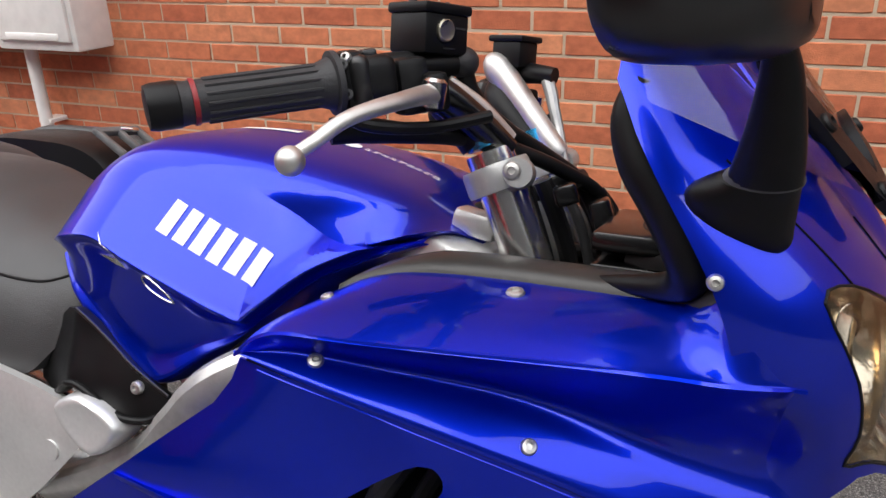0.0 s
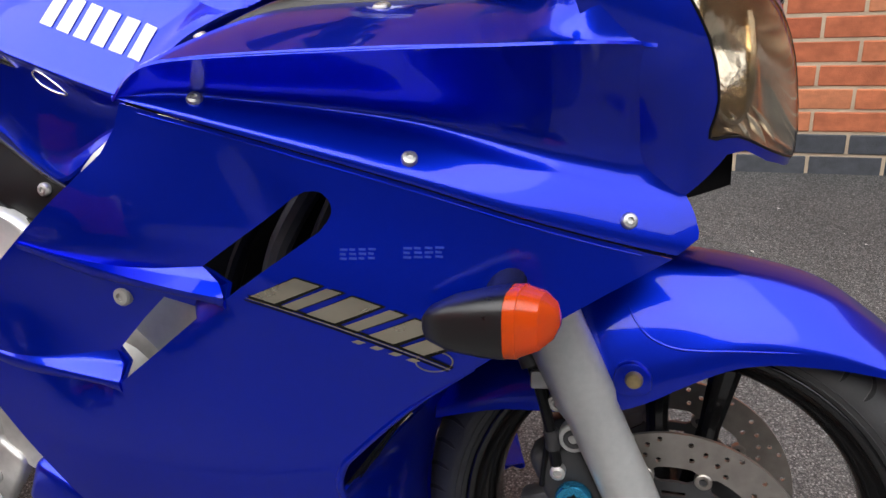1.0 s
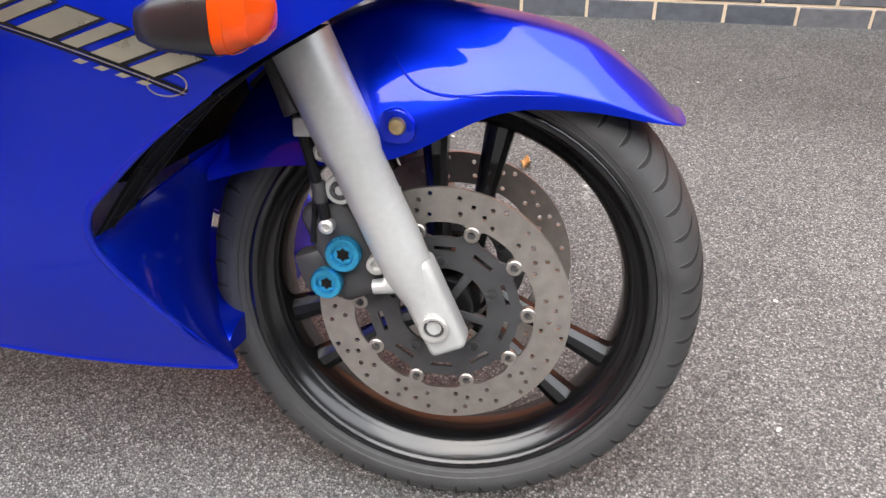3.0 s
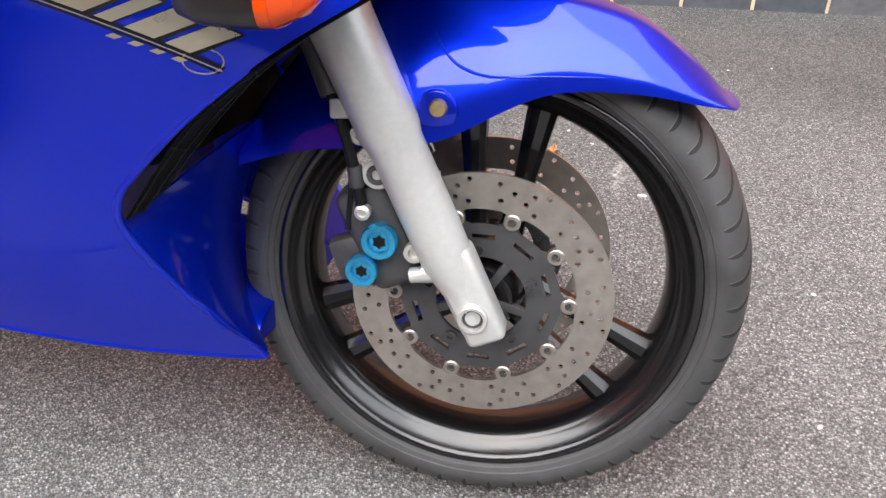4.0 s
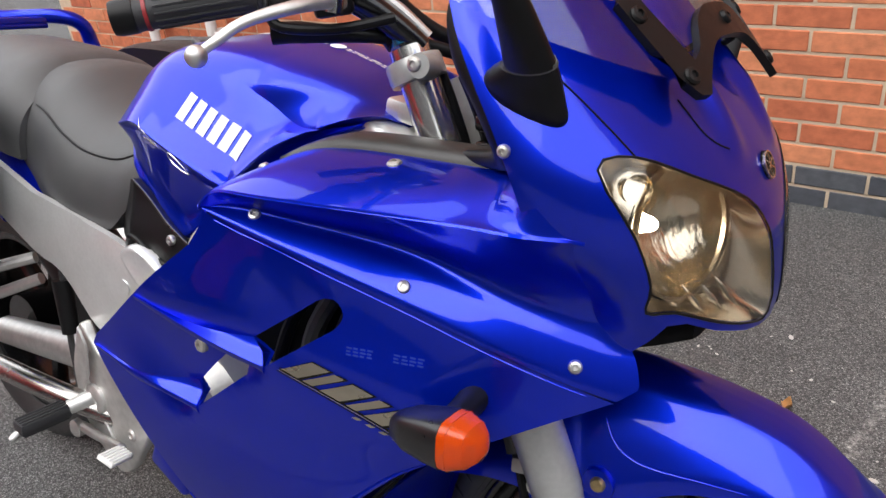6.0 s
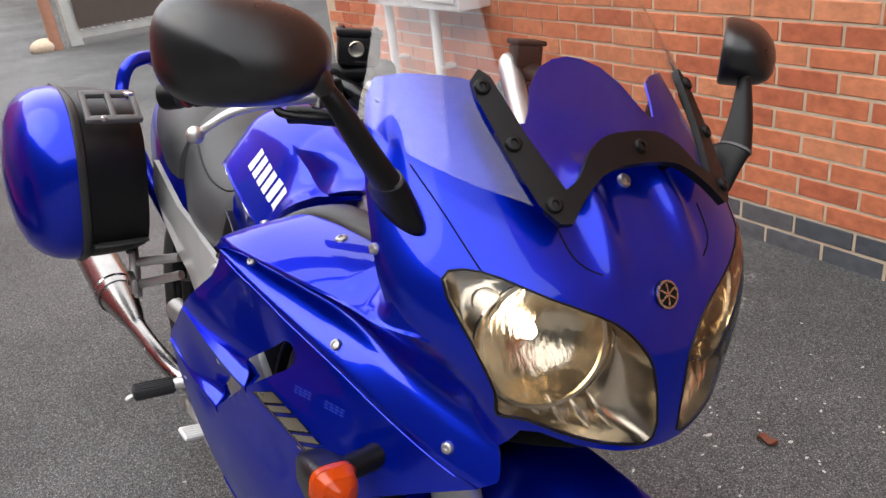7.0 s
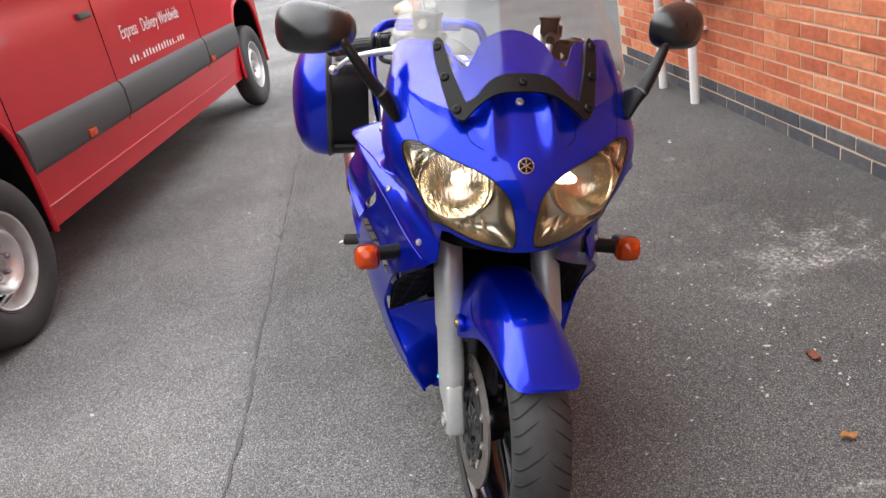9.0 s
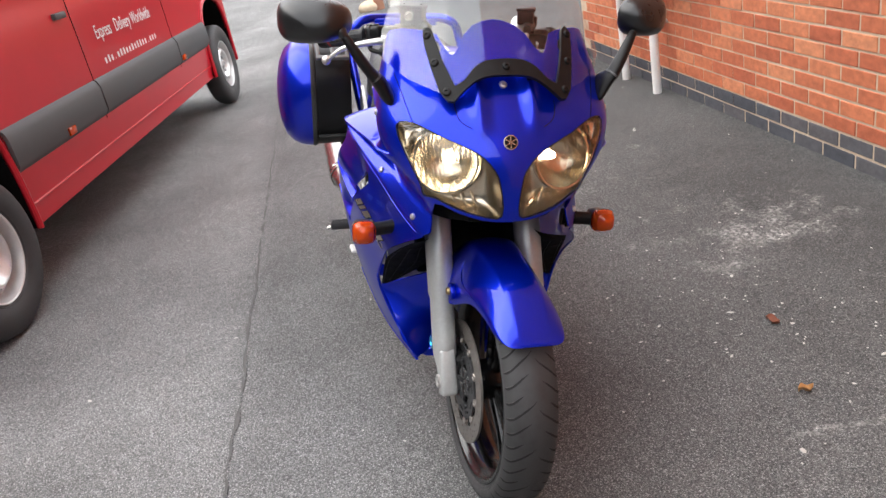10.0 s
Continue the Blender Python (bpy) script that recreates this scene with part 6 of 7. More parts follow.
    turned("lever_perch", join(box((0.05, 0.035, 0.022), aim(my(piv + Vector((-0.015, 0.03, 0.002)), s), d), 0.006), box((0.03, 0.05, 0.03), aim(my(piv + Vector((-0.03, 0.02, 0.006)), s), d), 0.006)), BLACK, bar)

# brake reservoir, master cylinder and the black bar casting on the right
rm = pose(-0.392, -0.140, 1.134, 0, 0, 66)
res = part("fluid_reservoir", box((0.056, 0.052, 0.038), rm, 0.004), BLACK, bike, "square black brake fluid reservoir with sight glass")
part("reservoir_lid", box((0.060, 0.056, 0.010), rm @ Matrix.Translation((0, 0, 0.0225)), 0.003), BLACK, res)
part("sight_glass", lathe([(0.0105, -0.002), (0.0105, 0.002), (0.009, 0.003), (0.0075, 0.0025), (0.0003, 0.0025)], 24, rm @ Matrix.Translation((-0.004, -0.0265, 0.003)) @ Matrix.Rotation(radians(90), 4, "X")), GOLD, res, "round sight glass")
part("reservoir_text_bar", box((0.014, 0.0006, 0.002), rm @ Matrix.Translation((0.016, -0.0263, 0.006))), CARRIER, res)
part("reservoir_text_bar", box((0.016, 0.0006, 0.0015), rm @ Matrix.Translation((0.002, -0.0263, -0.013))), CARRIER, res)
for dx in (-0.022, 0.022):
    screw(rm @ Vector((dx, 0.0, 0.0275)), (0, 0, 1), res, 0.004, CARRIER)
cyl = part("master_cylinder", tube([(-0.418, -0.178, 1.098), (-0.392, -0.150, 1.104), (-0.371, -0.124, 1.108)], [0.016, 0.0155, 0.012], 18, smooth=3), BLACK, bike, "black brake master cylinder")
knob = bmesh.new()
bmesh.ops.create_uvsphere(knob, u_segments=20, v_segments=14, radius=0.0155, matrix=Matrix.Translation((-0.365, -0.115, 1.110)) @ Matrix.Diagonal((1, 1.1, 1, 1)))
part("rubber_cap", knob, GRIP, cyl)
part("banjo_hose", tube([(-0.365, -0.113, 1.106), (-0.358, -0.104, 1.080), (-0.335, -0.070, 1.048), (-0.300, -0.022, 1.018), (-0.262, 0.010, 0.985), (-0.235, 0.022, 0.93)], 0.0095, 12, smooth=6), BLACK, bike)
beam = [(-0.402, -0.185, 1.094), (-0.373, -0.158, 1.080), (-0.345, -0.130, 1.055), (-0.319, -0.106, 1.026)]
part("bar_casting", tube(beam, [0.014, 0.0185, 0.0175, 0.0165], 14, sx=0.8, smooth=4), GLOSSBLACK, bike, "black cast handlebar arm")
part("bar_casting_edge", tube([(-0.372, -0.136, 1.092), (-0.345, -0.114, 1.068), (-0.318, -0.094, 1.038)], [0.006, 0.009, 0.008], 10, smooth=4), LEVER, bike, "bare top edge of the handlebar arm")
# silver arm, clutch reservoir and hose on the far side
part("bar_riser", tube([(-0.428, 0.140, 1.120), (-0.413, 0.135, 1.110), (-0.370, 0.121, 1.065), (-0.327, 0.108, 1.020), (-0.318, 0.108, 1.010)], [0.012, 0.021, 0.019, 0.0165, 0.0165], 16, sx=0.9, smooth=4), LEVER, bike, "silver cast handlebar arm")
crm = pose(-0.397, 0.150, 1.136, 0, 0, -18)
cres = part("clutch_reservoir", box((0.046, 0.042, 0.036), crm @ Matrix.Translation((0, 0, -0.006)), 0.006), BLACK, bike, "black clutch fluid reservoir")
part("reservoir_lid", box((0.054, 0.048, 0.008), crm @ Matrix.Translation((0, 0, 0.013)), 0.003), BLACK, cres)
part("clutch_cylinder", tube([(-0.405, 0.165, 1.108), (-0.370, 0.146, 1.107), (-0.338, 0.138, 1.105)], [0.015, 0.013, 0.0105], 14), BLACK, cres)
part("clutch_hose", tube([(-0.350, 0.140, 1.104), (-0.341, 0.136, 1.085), (-0.333, 0.130, 1.063), (-0.322, 0.122, 1.035), (-0.305, 0.10, 0.99)], [0.008, 0.0085, 0.0075, 0.0065, 0.0065], 10, smooth=5), BRACKET, bike, "grey clutch hose")
part("clutch_switch", box((0.03, 0.02, 0.03), pose(-0.43, 0.18, 1.115, 0, 0, -20), 0.006), BLACK, cres)
# loom that crosses in front of the bar
part("cross_cable", tube([(-0.455, -0.212, 1.040), (-0.435, -0.195, 1.042), (-0.406, -0.170, 1.041), (-0.361, -0.130, 1.038), (-0.321, -0.090, 1.029), (-0.273, -0.030, 1.003), (-0.239, 0.020, 0.969), (-0.225, 0.035, 0.90)], [0.013, 0.0125, 0.0085, 0.008, 0.008, 0.008], 12, smooth=5), BLACK, bike, "black taped wiring loom")
for k in range(5):
    x0, y0 = -0.286 + 0.013 * k, -0.085 + 0.035 * k
    part("hose", tube([(x0 - 0.020, y0, 1.000 - 0.006 * k), (x0, y0 + 0.005, 0.950), (x0 + 0.016, y0 + 0.010, 0.90), (x0 + 0.03, y0 + 0.015, 0.82)], (0.0075, 0.010, 0.006, 0.011, 0.008)[k], 10, smooth=5), BLACK if k != 2 else CARRIER, bike)
for p_, sz in (((-0.262, -0.070, 0.985), (0.024, 0.020, 0.022)), ((-0.228, -0.03, 0.955), (0.022, 0.03, 0.05)), ((-0.215, 0.02, 0.93), (0.03, 0.04, 0.06))):
    part("connector_block", box(sz, pose(*p_, 0, -20, 10), 0.004), GLOSSBLACK, bike)
part("frame_head_casting", join(box((0.12, 0.09, 0.05), pose(-0.375, -0.088, 0.918, 0, 18, -12), 0.016, 3), box((0.05, 0.03, 0.028), pose(-0.345, -0.10, 0.950, 0, 10, 0), 0.008)), COVER, bike, "bare cast frame head")
screw((-0.405, -0.125, 0.945), (0, -0.5, 1), bike, 0.012, CAST, "frame_head_bolt")
part("instrument_stay", join(box((0.10, 0.16, 0.02), pose(-0.17, -0.06, 0.955), 0.006), box((0.10, 0.16, 0.02), pose(-0.17, -0.06, 0.925), 0.006)), GLOSSBLACK, bike)
part("head_tube", tube([(-0.25, 0, 0.78), (-0.335, 0, 0.98)], 0.036, 18), CAST, bike)
part("air_box", box((0.16, 0.20, 0.12), pose(-0.38, 0, 0.86, 0, 12, 0), 0.02), CAST, bike)
part("cowl_stay", join(tube([(-0.30, -0.02, 0.88), (-0.05, -0.05, 0.90)], 0.012, 10), tube([(-0.30, 0.05, 0.90), (-0.05, 0.08, 0.90)], 0.012, 10), box((0.12, 0.30, 0.06), pose(-0.16, 0, 0.86), 0.01)), BLACK, bike)

# ---- delivery van, parked ----
van = new("delivery_van")
van.matrix_world = Matrix.Translation((-1.66, -1.665, 0)) @ Matrix.Rotation(radians(-8.5), 4, "Z")
tagged(van, "red delivery van with grey side trim, parked", "van")
# x ahead of the front wheel, y to its left
VH = 2.4


def van_side(x, z):
    crease = 0.018 * math.exp(-((z - 1.31) / 0.05) ** 2)
    return 0.06 - 0.05 * max(0, (z - 0.95) / 1.5) ** 2 - 0.03 * max(0, (0.6 - z) / 0.3) - crease


def arch(cx):
    half_ = [(-0.43, 0.33), (-0.425, 0.55), (-0.39, 0.76), (-0.30, 0.90), (-0.16, 0.965), (0, 0.98)]
    return [(cx + x, z) for x, z in half_ + [(-x, z) for x, z in half_[::-1]][1:]]


side_poly = [(-4.82, 0.34)] + arch(-4.325) + arch(0.07) + [(0.80, 0.34), (0.86, 0.75), (0.80, 1.0), (0.30, 1.25), (-0.45, 2.2), (-0.9, VH), (-4.82, VH), (-4.84, 1.2)]
part("side_panel", skin(side_poly, lambda x, z: (x, van_side(x, z), z), 0.06, thick=0.02), REDPAINT, van, "red van flank", sharp=60)
hull = [(-4.82, 0.36), (0.76, 0.36), (0.83, 0.75), (0.77, 1.0), (0.28, 1.25), (-0.45, 2.2), (-0.9, VH - 0.02), (-4.80, VH - 0.02), (-4.83, 1.2)]
part("van_body", prism(hull, 1.33, Matrix.Translation((0, -0.32, 0)) @ Matrix.Rotation(radians(90), 4, "X"), 0.03), REDPAINT, van, sharp=40)
slab = [(x, z - 0.004 if z > 2.3 else z) for x, z in side_poly]
for y0 in (0.03, -1.65):
    part("body_side", prism(slab, 0.35 if y0 > 0 else 0.30, Matrix.Translation((-0.012, y0 - 0.02, 0)) @ Matrix.Rotation(radians(90), 4, "X")), REDPAINT, van)
for dx, w, nm, lab in ((0.0, 1.5, "windscreen", "dark glass windscreen"),):
    sl = Vector((-0.45 - 0.28, 0, 2.2 - 1.25)).normalized()
    part(nm, box((0.02, w, 1.02), Matrix.Translation((-0.075, -0.98, 1.735)) @ Matrix.Rotation(math.atan2(sl.x, sl.z), 4, "Y"), 0.006), GLOSSBLACK, van, lab)
part("door_window", prism([(-1.40, 1.50), (-0.25, 1.50), (-0.62, 2.02), (-0.85, 2.12), (-1.40, 2.12)], 0.02, Matrix.Translation((0, 0.052, 0)) @ Matrix.Rotation(radians(90), 4, "X"), 0.004), GLOSSBLACK, van, "dark door window")
part("front_bumper", box((0.22, 1.86, 0.36), pose(0.80, -0.98, 0.52), 0.06, 3), TRIM, van, "dark grey plastic front bumper")
part("grille", box((0.04, 0.95, 0.20), pose(0.83, -0.98, 0.86, 0, -6, 0), 0.015), BLACK, van)
for y in (-0.20, -1.76):
    part("van_headlight", box((0.12, 0.24, 0.26), pose(0.76, y, 0.92, 0, -14, 0), 0.04, 3), PVC, van, "clear van headlight")
part("door_handle", box((0.14, 0.03, 0.035), pose(-1.33, 0.068, 1.20), 0.008), TRIM, van)
part("rear_bumper", box((0.16, 1.85, 0.22), pose(-4.85, -0.98, 0.48), 0.04), TRIM, van)
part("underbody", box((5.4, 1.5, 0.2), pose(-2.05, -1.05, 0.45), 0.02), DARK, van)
for x0, x1 in ((-3.93, -3.07), (-3.05, -1.485), (-1.465, -0.36)):
    sec = [(0.045, 0.590), (0.072, 0.612), (0.086, 0.635), (0.086, 0.765), (0.074, 0.800), (0.045, 0.825)]
    part("side_trim", shell(grid([[(x, y, z) for y, z in sec] for x in np.linspace(x0, x1, 8)]), 0.02), TRIM, van, "dark grey plastic side trim")
    part("panel_seam", box((0.0045, 0.004, 0.75), pose(x1 + 0.01, 0.0605, 0.96)), DARK, van)
part("sill_ridge", tube([(x, van_side(x, 0.435) + 0.001, 0.435) for x in np.linspace(-3.88, -0.38, 12)], 0.007, 8), REDPAINT, van)
for cx in (0.07, -4.325):
    lip = [(x, 0.062, z) for x, z in arch(cx)]
    part("arch_lip", tube(spline(lip, 3), 0.016, 8), REDPAINT, van)
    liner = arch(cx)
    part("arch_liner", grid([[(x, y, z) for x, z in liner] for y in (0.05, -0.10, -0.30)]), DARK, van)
    # near-black sheet that puts shade into the depth of the arch
    part("arch_back_shade", box((0.9, 0.02, 0.8), pose(cx, -0.30, 0.62)), DARK, van)
    wm = pose(cx - 0.02, 0.022, 0.366, -90, 0, 0)
    wheel = part("wheel", ring(spline([(0.205, -0.12), (0.26, -0.13), (0.335, -0.11), (0.364, -0.06), (0.366, 0.0), (0.352, 0.036), (0.315, 0.052), (0.26, 0.052), (0.215, 0.034), (0.205, 0.02)], 3), 64, wm), RUBBER, van, "black van tyre on a silver steel wheel")
    part("sidewall_ring", ring([(0.222, 0.038), (0.224, 0.0425), (0.226, 0.0395)], 56, wm), RUBBER, wheel)
    part("wheel_rim", ring([(0.206, 0.024), (0.214, 0.034), (0.211, 0.039), (0.203, 0.036), (0.198, 0.018), (0.192, -0.02), (0.190, -0.09), (0.206, -0.09)], 56, wm), COVER, wheel)
    hs = []
    for k in range(18):
        a = 2 * math.pi * k / 18
        hs.append([((0.162 + 0.021 * math.cos(t)) * math.cos(a) - 0.0195 * math.sin(t) * math.sin(a), (0.162 + 0.021 * math.cos(t)) * math.sin(a) + 0.0195 * math.sin(t) * math.cos(a)) for t in np.linspace(0, 2 * math.pi, 11)[:-1]])
    dish = curve([0.0, 0.05, 0.085, 0.105, 0.122, 0.138, 0.160, 0.185, 0.197], [-0.020, -0.018, -0.016, 0.010, 0.026, 0.022, -0.004, -0.030, -0.034])
    bm = skin([(0.196 * math.cos(t), 0.196 * math.sin(t)) for t in np.linspace(0, 2 * math.pi, 57)[:-1]], lambda a, b: (a, b, dish(math.hypot(a, b))), 0.011, hs, 0.005)
    bm.transform(wm)
    part("wheel_disc", bm, COVER, wheel, "silver pressed steel wheel with a ring of slots")
    part("wheel_hub", lathe([(0.042, -0.02), (0.042, 0.006), (0.034, 0.012), (0.0003, 0.012)], 24, wm), BRACKET, wheel)
    for k in range(6):
        a = 2 * math.pi * k / 6
        part("wheel_nut", lathe([(0.014, -0.02), (0.014, 0.004), (0.010, 0.010), (0.0003, 0.011)], 6, wm @ Matrix.Translation((0.068 * math.cos(a), 0.068 * math.sin(a), 0.0))), BRACKET, wheel)
    # near-black disc for the shade behind the wheel slots
    part("slot_shade_disc", lathe([(0.2, -0.1), (0.0003, -0.1)], 24, wm), DARK, wheel)
for x in (-0.955, -3.12):
    part("side_marker", box((0.085, 0.014, 0.042), pose(x, 0.090, 0.645), 0.005), ORANGE, van, "orange side marker lamp")


def writing(text, m, size, material, parent, name="lettering"):
    c = bpy.data.curves.new(name, "FONT")
    c.body, c.size, c.extrude = text, size, 0.001
    tmp = bpy.data.objects.new(name, c)
    me = bpy.data.meshes.new_from_object(tmp)
    bpy.data.objects.remove(tmp)
    ob = new(name, me)
    me.materials.append(material)
    ob.parent = parent
    ob.matrix_local = m
    return ob


# the flank faces +y, so writing runs towards -x
FL = Matrix(((-1, 0, 0, 0), (0, 0, 1, 0), (0, 1, 0, 0), (0, 0, 0, 1)))
for i, word in enumerate(("Express", "Delivery", "Worldwide")):
    x = (-1.72, -2.05, -2.36)[i]
    tagged(writing(word, Matrix.Translation((x, van_side(x, 1.03) + 0.002, 1.012)) @ FL @ Matrix.Diagonal((0.72, 1, 1, 1)), 0.115, WHITE, van), "white lettering on the van flank")
# a web address, as plain bars
rng = random.Random(11)
for k in range(19):
    x0 = -1.745 - 0.0535 * k
    h_ = 0.008 if k in (3, 15) else rng.choice((0.034, 0.034, 0.042))
    part("web_address_bar", box((0.008 if h_ < 0.02 else 0.020, 0.003, h_), pose(x0, van_side(x0, 0.885) + 0.0015, 0.862 + h_ / 2)), WHITE, van, "white bar of lettering")

# ---- things on and by the wall ----
for i, (x0, x1, z0, dep) in enumerate(((-3.02, -2.56, 0.785, 0.20), (-3.53, -3.07, 0.785, 0.20))):
    mb = part("meter_box", box((x1 - x0, dep, 0.62), pose((x0 + x1) / 2, WALL_Y - dep / 2, z0 + 0.31), 0.012), PVC, None)
    tagged(mb, "white plastic meter box fixed on the brick wall", "meter box", "meter boxes on the wall")
    part("box_door", box((x1 - x0 - 0.05, 0.02, 0.55), pose((x0 + x1) / 2, WALL_Y - dep - 0.008, z0 + 0.315), 0.006), PVC, mb)
    part("door_lip", box((x1 - x0 - 0.16, 0.012, 0.03), pose((x0 + x1) / 2, WALL_Y - dep - 0.016, z0 + 0.06), 0.004), PVC, mb)
    px = x0 + 0.05
    pipe = part("downpipe", tube([(px, WALL_Y - 0.09, z0), (px, WALL_Y - 0.09, 0.0)], 0.028, 16), PVC, None)
    tagged(pipe, "white plastic pipe running from the meter box to the ground", "pipe", "pipes on the wall")
    part("pipe_clip", box((0.075, 0.10, 0.02), pose(px, WALL_Y - 0.05, 0.45), 0.004), PVC, pipe)

# fallen leaves and pale chips on the tarmac
LEAF = mat("brown_leaf", (0.20, 0.06, 0.03), 0.7, noise=0.4, scale=60)
TAN = mat("tan_leaf", (0.42, 0.22, 0.08), 0.7, noise=0.3, scale=60)
for x, y, r, m_, a in ((-0.213, 1.126, 0.024, LEAF, 0.4), (0.131, 1.014, 0.021, TAN, 1.5)):
    rows = []
    for u in np.linspace(0, 1, 9):
        w = r * math.sin(math.pi * min(1, u * 0.92 + 0.05)) * 0.6
        rows.append([(x + (u - 0.5) * 2 * r * math.cos(a) - v * w * math.sin(a), y + (u - 0.5) * 2 * r * math.sin(a) + v * w * math.cos(a), 0.003 + 0.014 * v * v + 0.006 * math.sin(7 * u)) for v in (-1, -0.5, 0, 0.5, 1)])
    tagged(part("fallen_leaf", shell(grid(rows), 0.001), m_), "dry curled fallen leaf on the tarmac", "leaf", "fallen leaves")
CHIP = mat("pale_grit", (0.50, 0.48, 0.45), 0.8, noise=0.2)
rng = random.Random(4)
bm = bmesh.new()
for k in range(330):
    if k < 150:
        x, y = rng.gauss(-0.55, 0.45), rng.gauss(1.15, 0.25)
    else:
        x, y = rng.uniform(-5, 2.2), rng.uniform(-1.2, 2.0)
    if not -1.25 < y < 2.05:
        continue
    r = rng.uniform(0.001, 0.0042) * (1.8 if rng.random() < 0.06 else 1)
    a = rng.uniform(0, 3)
    m = pose(x, y, r * 0.2, rng.uniform(-20, 20), rng.uniform(-20, 20), math.degrees(a)) @ Matrix.Diagonal((r * rng.uniform(1, 2.2), r, r * 0.5, 1))
    bmesh.ops.create_icosphere(bm, subdivisions=1, radius=1, matrix=m)
tagged(part("grit", bm, CHIP), "pale grit and chips scattered on the tarmac", "grit", kind="stuff")
# sealed joint between two tarmac lays
rows = []
for x in np.linspace(-9, 2.5, 340):
    y = -0.60 - 0.012 * x + 0.018 * noise.noise((x * 2.3, 0, 0)) + 0.010 * noise.noise((x * 13, 3, 0))
    w = max(0.0006, 0.004 + 0.009 * noise.noise((x * 8, 7, 0)))
    rows.append([(x, y - w, 0.004), (x, y + w, 0.004)])
SEAM = mat("tarmac_joint", (0.085, 0.083, 0.08), 0.9, noise=0.3, scale=30, bump=0.6, bscale=200)
tagged(part("tarmac_joint", grid(rows), SEAM), "dark joint line between two tarmac lays", "joint", kind="structure")

# ---- distance ----
LEAFDARK = mat("dark_brown_board", (0.07, 0.05, 0.04), 0.8, noise=0.2, scale=10)
GATEBAR = mat("brown_gate_bar", (0.30, 0.26, 0.23), 0.7, noise=0.2, scale=12)
PALE = mat("pale_gate_frame", (0.50, 0.50, 0.46), 0.6, noise=0.15, scale=8)
gate = new("yard_gate")
tagged(gate, "barred yard gate in a pale frame with red panels", "gate")
gate.matrix_world = pose(-11.1, 1.18, 0, 0, 0, 97)
slat = None
for i in range(29):
    x = 0.20 + 0.085 * i
    if slat is None:
        slat = part("bar", box((0.035, 0.02, 1.45), Matrix(), 0.004, 1), GATEBAR, gate)
        slat.location = (x, 0, 0.90)
    else:
        o = slat.copy()
        scene.collection.objects.link(o)
        o.location = (x, 0, 0.90)
for z in (0.14, 1.65):
    part("gate_rail", box((2.7, 0.06, 0.11), pose(1.35, 0, z), 0.008), PALE, gate)
for x in (0.05, 2.68):
    part("gate_post", box((0.17, 0.12, 1.85), pose(x, 0, 0.925), 0.012), PALE, gate, "pale painted gate post")
part("backing_sheet", box((2.5, 0.01, 1.35), pose(1.37, -0.10, 0.90)), LEAFDARK, gate, "dark board behind the bars")
for x, w, z, h in ((0.85, 0.30, 0.34, 0.20), (1.30, 0.22, 0.90, 1.3), (2.2, 0.3, 0.5, 0.4)):
    part("red_panel", box((w, 0.012, h), pose(x, -0.07, z), 0.003), RED, gate, "red painted panel")
part("white_panel", box((0.16, 0.012, 0.7), pose(0.85, -0.06, 0.80), 0.003), PVC, gate)
TERRA = mat("terracotta_post", (0.33, 0.16, 0.10), 0.8, noise=0.2, scale=15)
post = part("bollard", lathe([(0.085, 0.0), (0.075, 0.2), (0.075, 1.05), (0.06, 1.12), (0.0003, 1.13)], 20, pose(-11.05, 0.98, 0)), TERRA, None)
tagged(post, "terracotta coloured post in a pale concrete footing", "bollard")
foot = bmesh.new()
bmesh.ops.create_icosphere(foot, subdivisions=3, radius=1, matrix=pose(-11.12, 0.86, 0.05) @ Matrix.Diagonal((0.16, 0.21, 0.12, 1)))
for v in foot.verts:
    v.co += Vector((0.02, 0.02, 0.015)) * noise.noise(v.co * 7)
part("concrete_footing", foot, MORTAR, post, "pale concrete lump round the post")
car = new("parked_car")
car.matrix_world = pose(-23.0, -2.95, 0, 0, 0, 90) @ Matrix.Diagonal((1.15, 1.15, 1.25, 1))
tagged(car, "silver car parked across the yard", "car")
prof = [(-2.1, 0.42), (-2.15, 0.80), (-1.95, 0.95), (-1.1, 1.05), (-0.5, 1.45), (1.2, 1.50), (1.9, 1.10), (2.12, 0.98), (2.15, 0.45), (1.70, 0.40), (1.62, 0.62), (1.42, 0.72), (1.18, 0.72), (0.98, 0.62), (0.90, 0.38), (-0.95, 0.38), (-1.03, 0.62), (-1.23, 0.72), (-1.47, 0.72), (-1.67, 0.62), (-1.75, 0.40)]
part("car_body", prism([(x, z) for x, z in prof], 1.75, Matrix.Translation((0, 0.87, 0)) @ Matrix.Rotation(radians(90), 4, "X"), 0.03), SILVER, car)
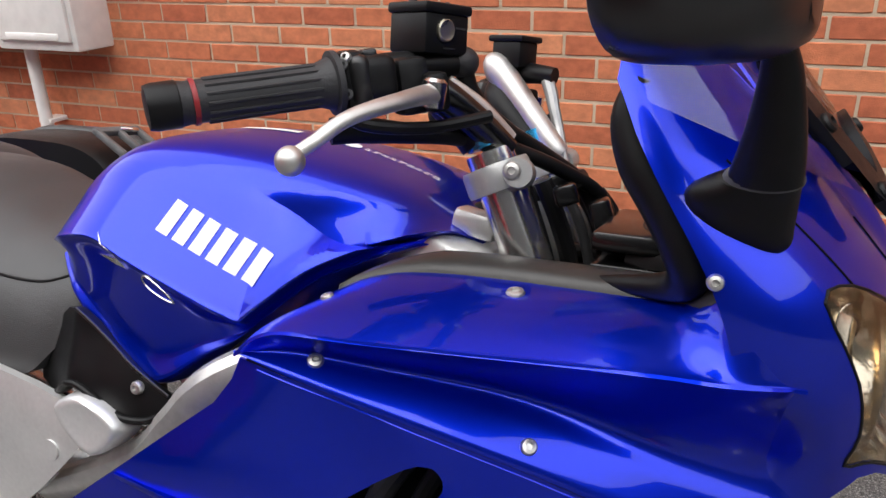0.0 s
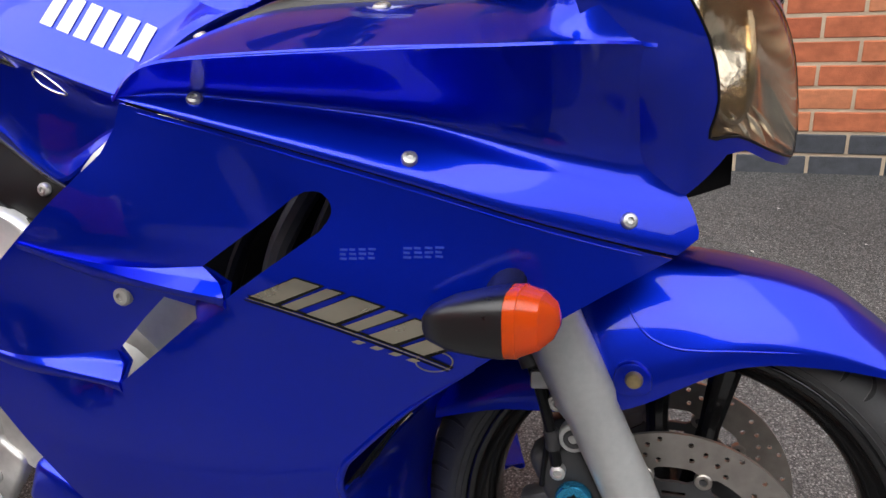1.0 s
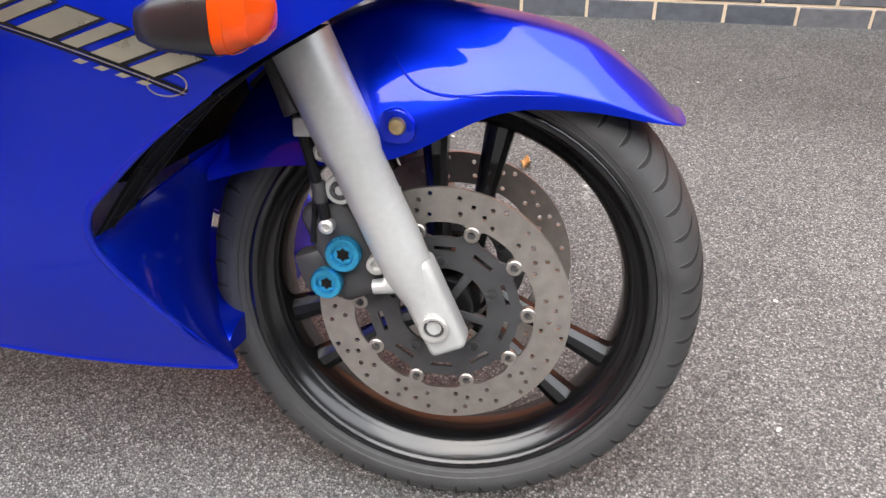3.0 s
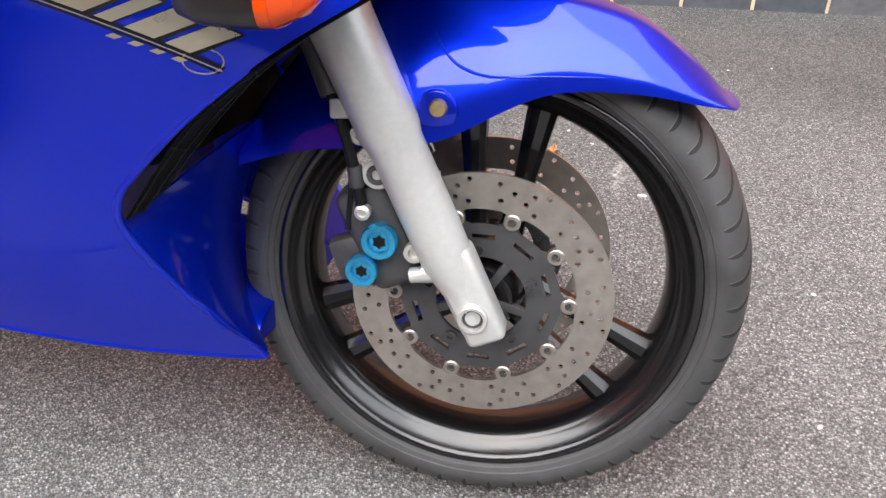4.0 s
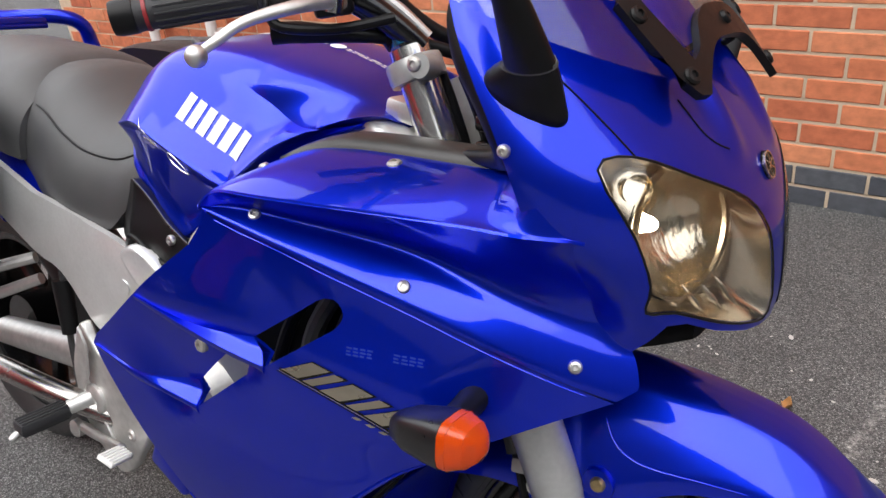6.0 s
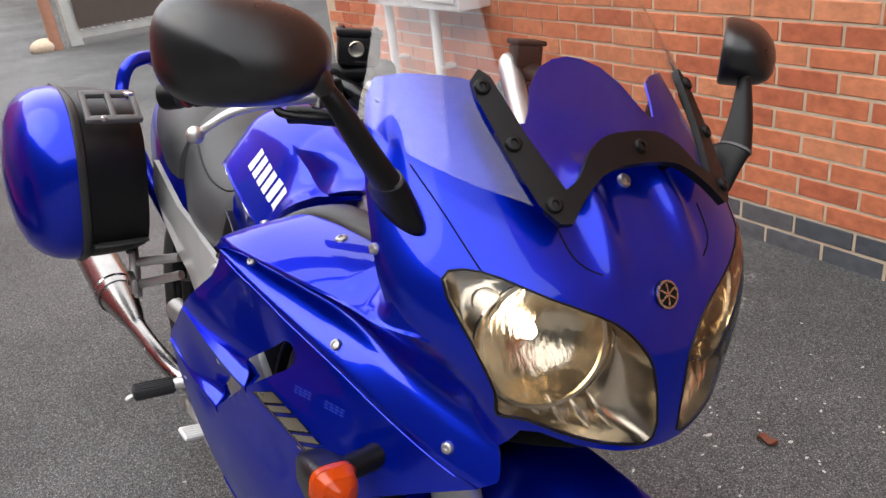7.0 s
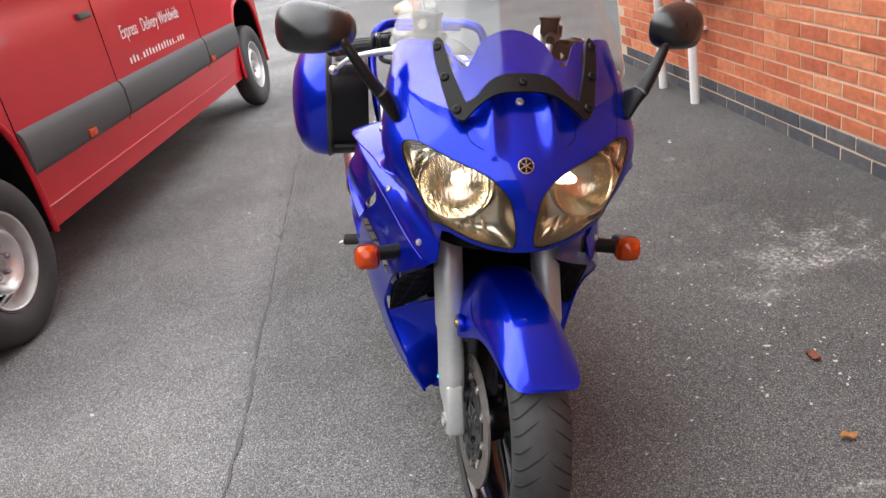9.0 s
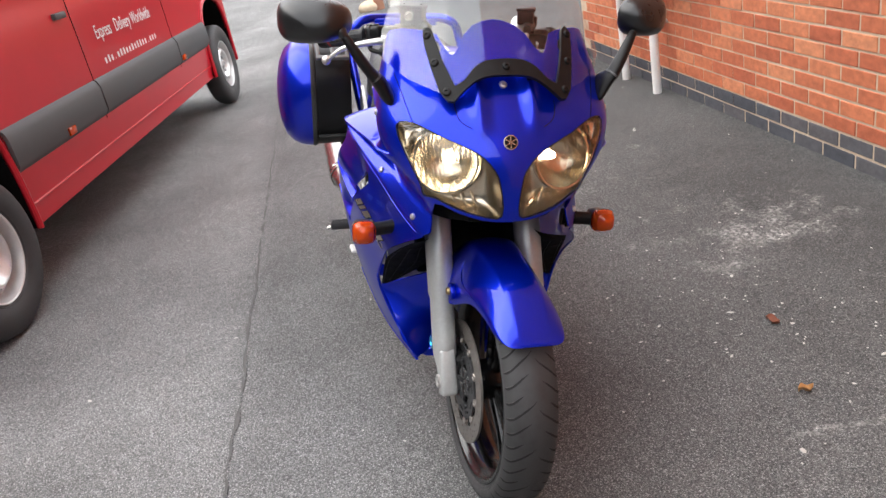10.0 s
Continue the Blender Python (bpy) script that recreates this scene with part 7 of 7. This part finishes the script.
for s in (1, -1):
    part("car_window", prism([(-0.95, 1.06), (-0.45, 1.38), (0.1, 1.40), (0.1, 1.07)], 0.012, Matrix.Translation((0, 0.880 * s, 0)) @ Matrix.Rotation(radians(90), 4, "X")), GLOSSBLACK, car)
    part("car_window", prism([(0.18, 1.07), (0.18, 1.40), (1.1, 1.42), (1.5, 1.10)], 0.012, Matrix.Translation((0, 0.880 * s, 0)) @ Matrix.Rotation(radians(90), 4, "X")), GLOSSBLACK, car)
    for x in (-1.35, 1.3):
        w = part("car_wheel", ring(spline([(0.2, -0.1), (0.31, -0.1), (0.325, -0.05), (0.325, 0.05), (0.31, 0.1), (0.2, 0.1)], 2), 32, pose(x, 0.80 * s, 0.325, 90, 0, 0)), RUBBER, car)
        part("car_wheel_rim", lathe([(0.205, -0.09), (0.205, 0.02), (0.185, 0.02), (0.17, -0.03), (0.0003, -0.03)], 24, pose(x, 0.85 * s, 0.325, -90 * s, 0, 0)), CARRIER, w)
        for k in range(6):
            part("wheel_spoke", box((0.17, 0.055, 0.02), pose(x, 0.87 * s, 0.325, -90 * s, 0, 0) @ Matrix.Rotation(radians(60 * k), 4, "Z") @ Matrix.Translation((0.09, 0, 0)), 0.006, 1), SILVER, w)
part("car_sill", box((1.7, 1.70, 0.10), pose(-0.02, 0, 0.36), 0.02), BLACK, car)
KERBSTONE = mat("kerb_stone", (0.42, 0.40, 0.36), 0.9, noise=0.2, scale=6)
tagged(part("kerb", box((2.0, 24, 0.14), pose(-26.0, 0, 0.07), 0.02), KERBSTONE), "pale raised kerb and pavement at the far side", "kerb", kind="structure")
# south and east blocks stand out of view, added to darken paint reflections
BLOCKDARK = mat("dark_unseen_block", (0.05, 0.052, 0.055), 0.8, noise=0.2, scale=2)
for nm, sz, ps, lab in (("building_back", (9, 0.4, 5.0), pose(-19, 6.5, 2.5, 0, 0, 60), "brick building beyond the yard"), ("building_west", (26, 0.4, 5.5), pose(-30, -4, 2.75, 0, 0, 88), "low buildings at the far end of the yard"), ("building_south", (44, 0.4, 9.0), pose(0, -10, 4.5), "unseen dark block across the yard, added to darken reflections"), ("building_east", (30, 0.4, 9.0), pose(20, -4, 4.5, 0, 0, 90), "unseen dark block at the open end, added to darken reflections")):
    far = part(nm, box(sz, ps), {"building_back": BRICKI, "building_west": MORTAR}.get(nm, BLOCKDARK), None)
    tagged(far, lab, "building", kind="structure")

# ---- bricks of the wall, each proud of the mortar ----
def brick_mesh(name, l, h, material):
    bm = box((l, 0.04, h), Matrix(), 0.003, 1)
    me = bpy.data.meshes.new(name)
    bm.to_mesh(me)
    bm.free()
    me.materials.append(material)
    return me


stock = {}
far_red, far_eng = bmesh.new(), bmesh.new()
count = 0
rng = random.Random(2)
for r in range(-1, 96):
    zc = BED + 0.005 + BH / 2 + 0.075 * r
    dark = r <= 0
    off = 0.1125 if r % 2 == 0 else 0.0
    x = 7.471 - off
    while x > -4.52:
        l = BL
        xc = x - l / 2 - 0.077
        if xc - l / 2 < -4.55:
            break
        yy = WALL_Y + 0.014 + rng.uniform(-0.0015, 0.0015)
        if -1.95 < xc < 1.35 and r < 14 and count < 300 and (dark or r < 13):
            key = (dark,)
            if key not in stock:
                stock[key] = brick_mesh("brick", BL, BH, ENG if dark else BRICK)
            o = new("brick", stock[key])
            o.parent = wall
            o.location = (xc, yy, zc)
            o.rotation_euler = (0, rng.uniform(-0.004, 0.004), 0)
            count += 1
        elif r < 24 or xc > -4.6:
            tgt = far_eng if dark else far_red
            m = Matrix.Translation((xc, yy, zc)) @ Matrix.Diagonal((l / 2, 0.02, BH / 2, 1))
            vs = [tgt.verts.new(m @ Vector(q)) for q in ((-1, -1, -1), (1, -1, -1), (1, -1, 1), (-1, -1, 1), (-1, 1, -1), (1, 1, -1), (1, 1, 1), (-1, 1, 1))]
            for f in ((0, 1, 2, 3), (0, 4, 5, 1), (3, 2, 6, 7), (0, 3, 7, 4), (1, 5, 6, 2)):
                tgt.faces.new([vs[i] for i in f])
        x -= 0.225
for b, m_, lab in ((far_red, BRICKI, "red facing bricks further along the wall"), (far_eng, ENGI, "blue engineering bricks further along the wall")):
    ob = part("far_bricks", b, m_, wall, lab, smooth=False)
    tagged(ob, kind="stuff")
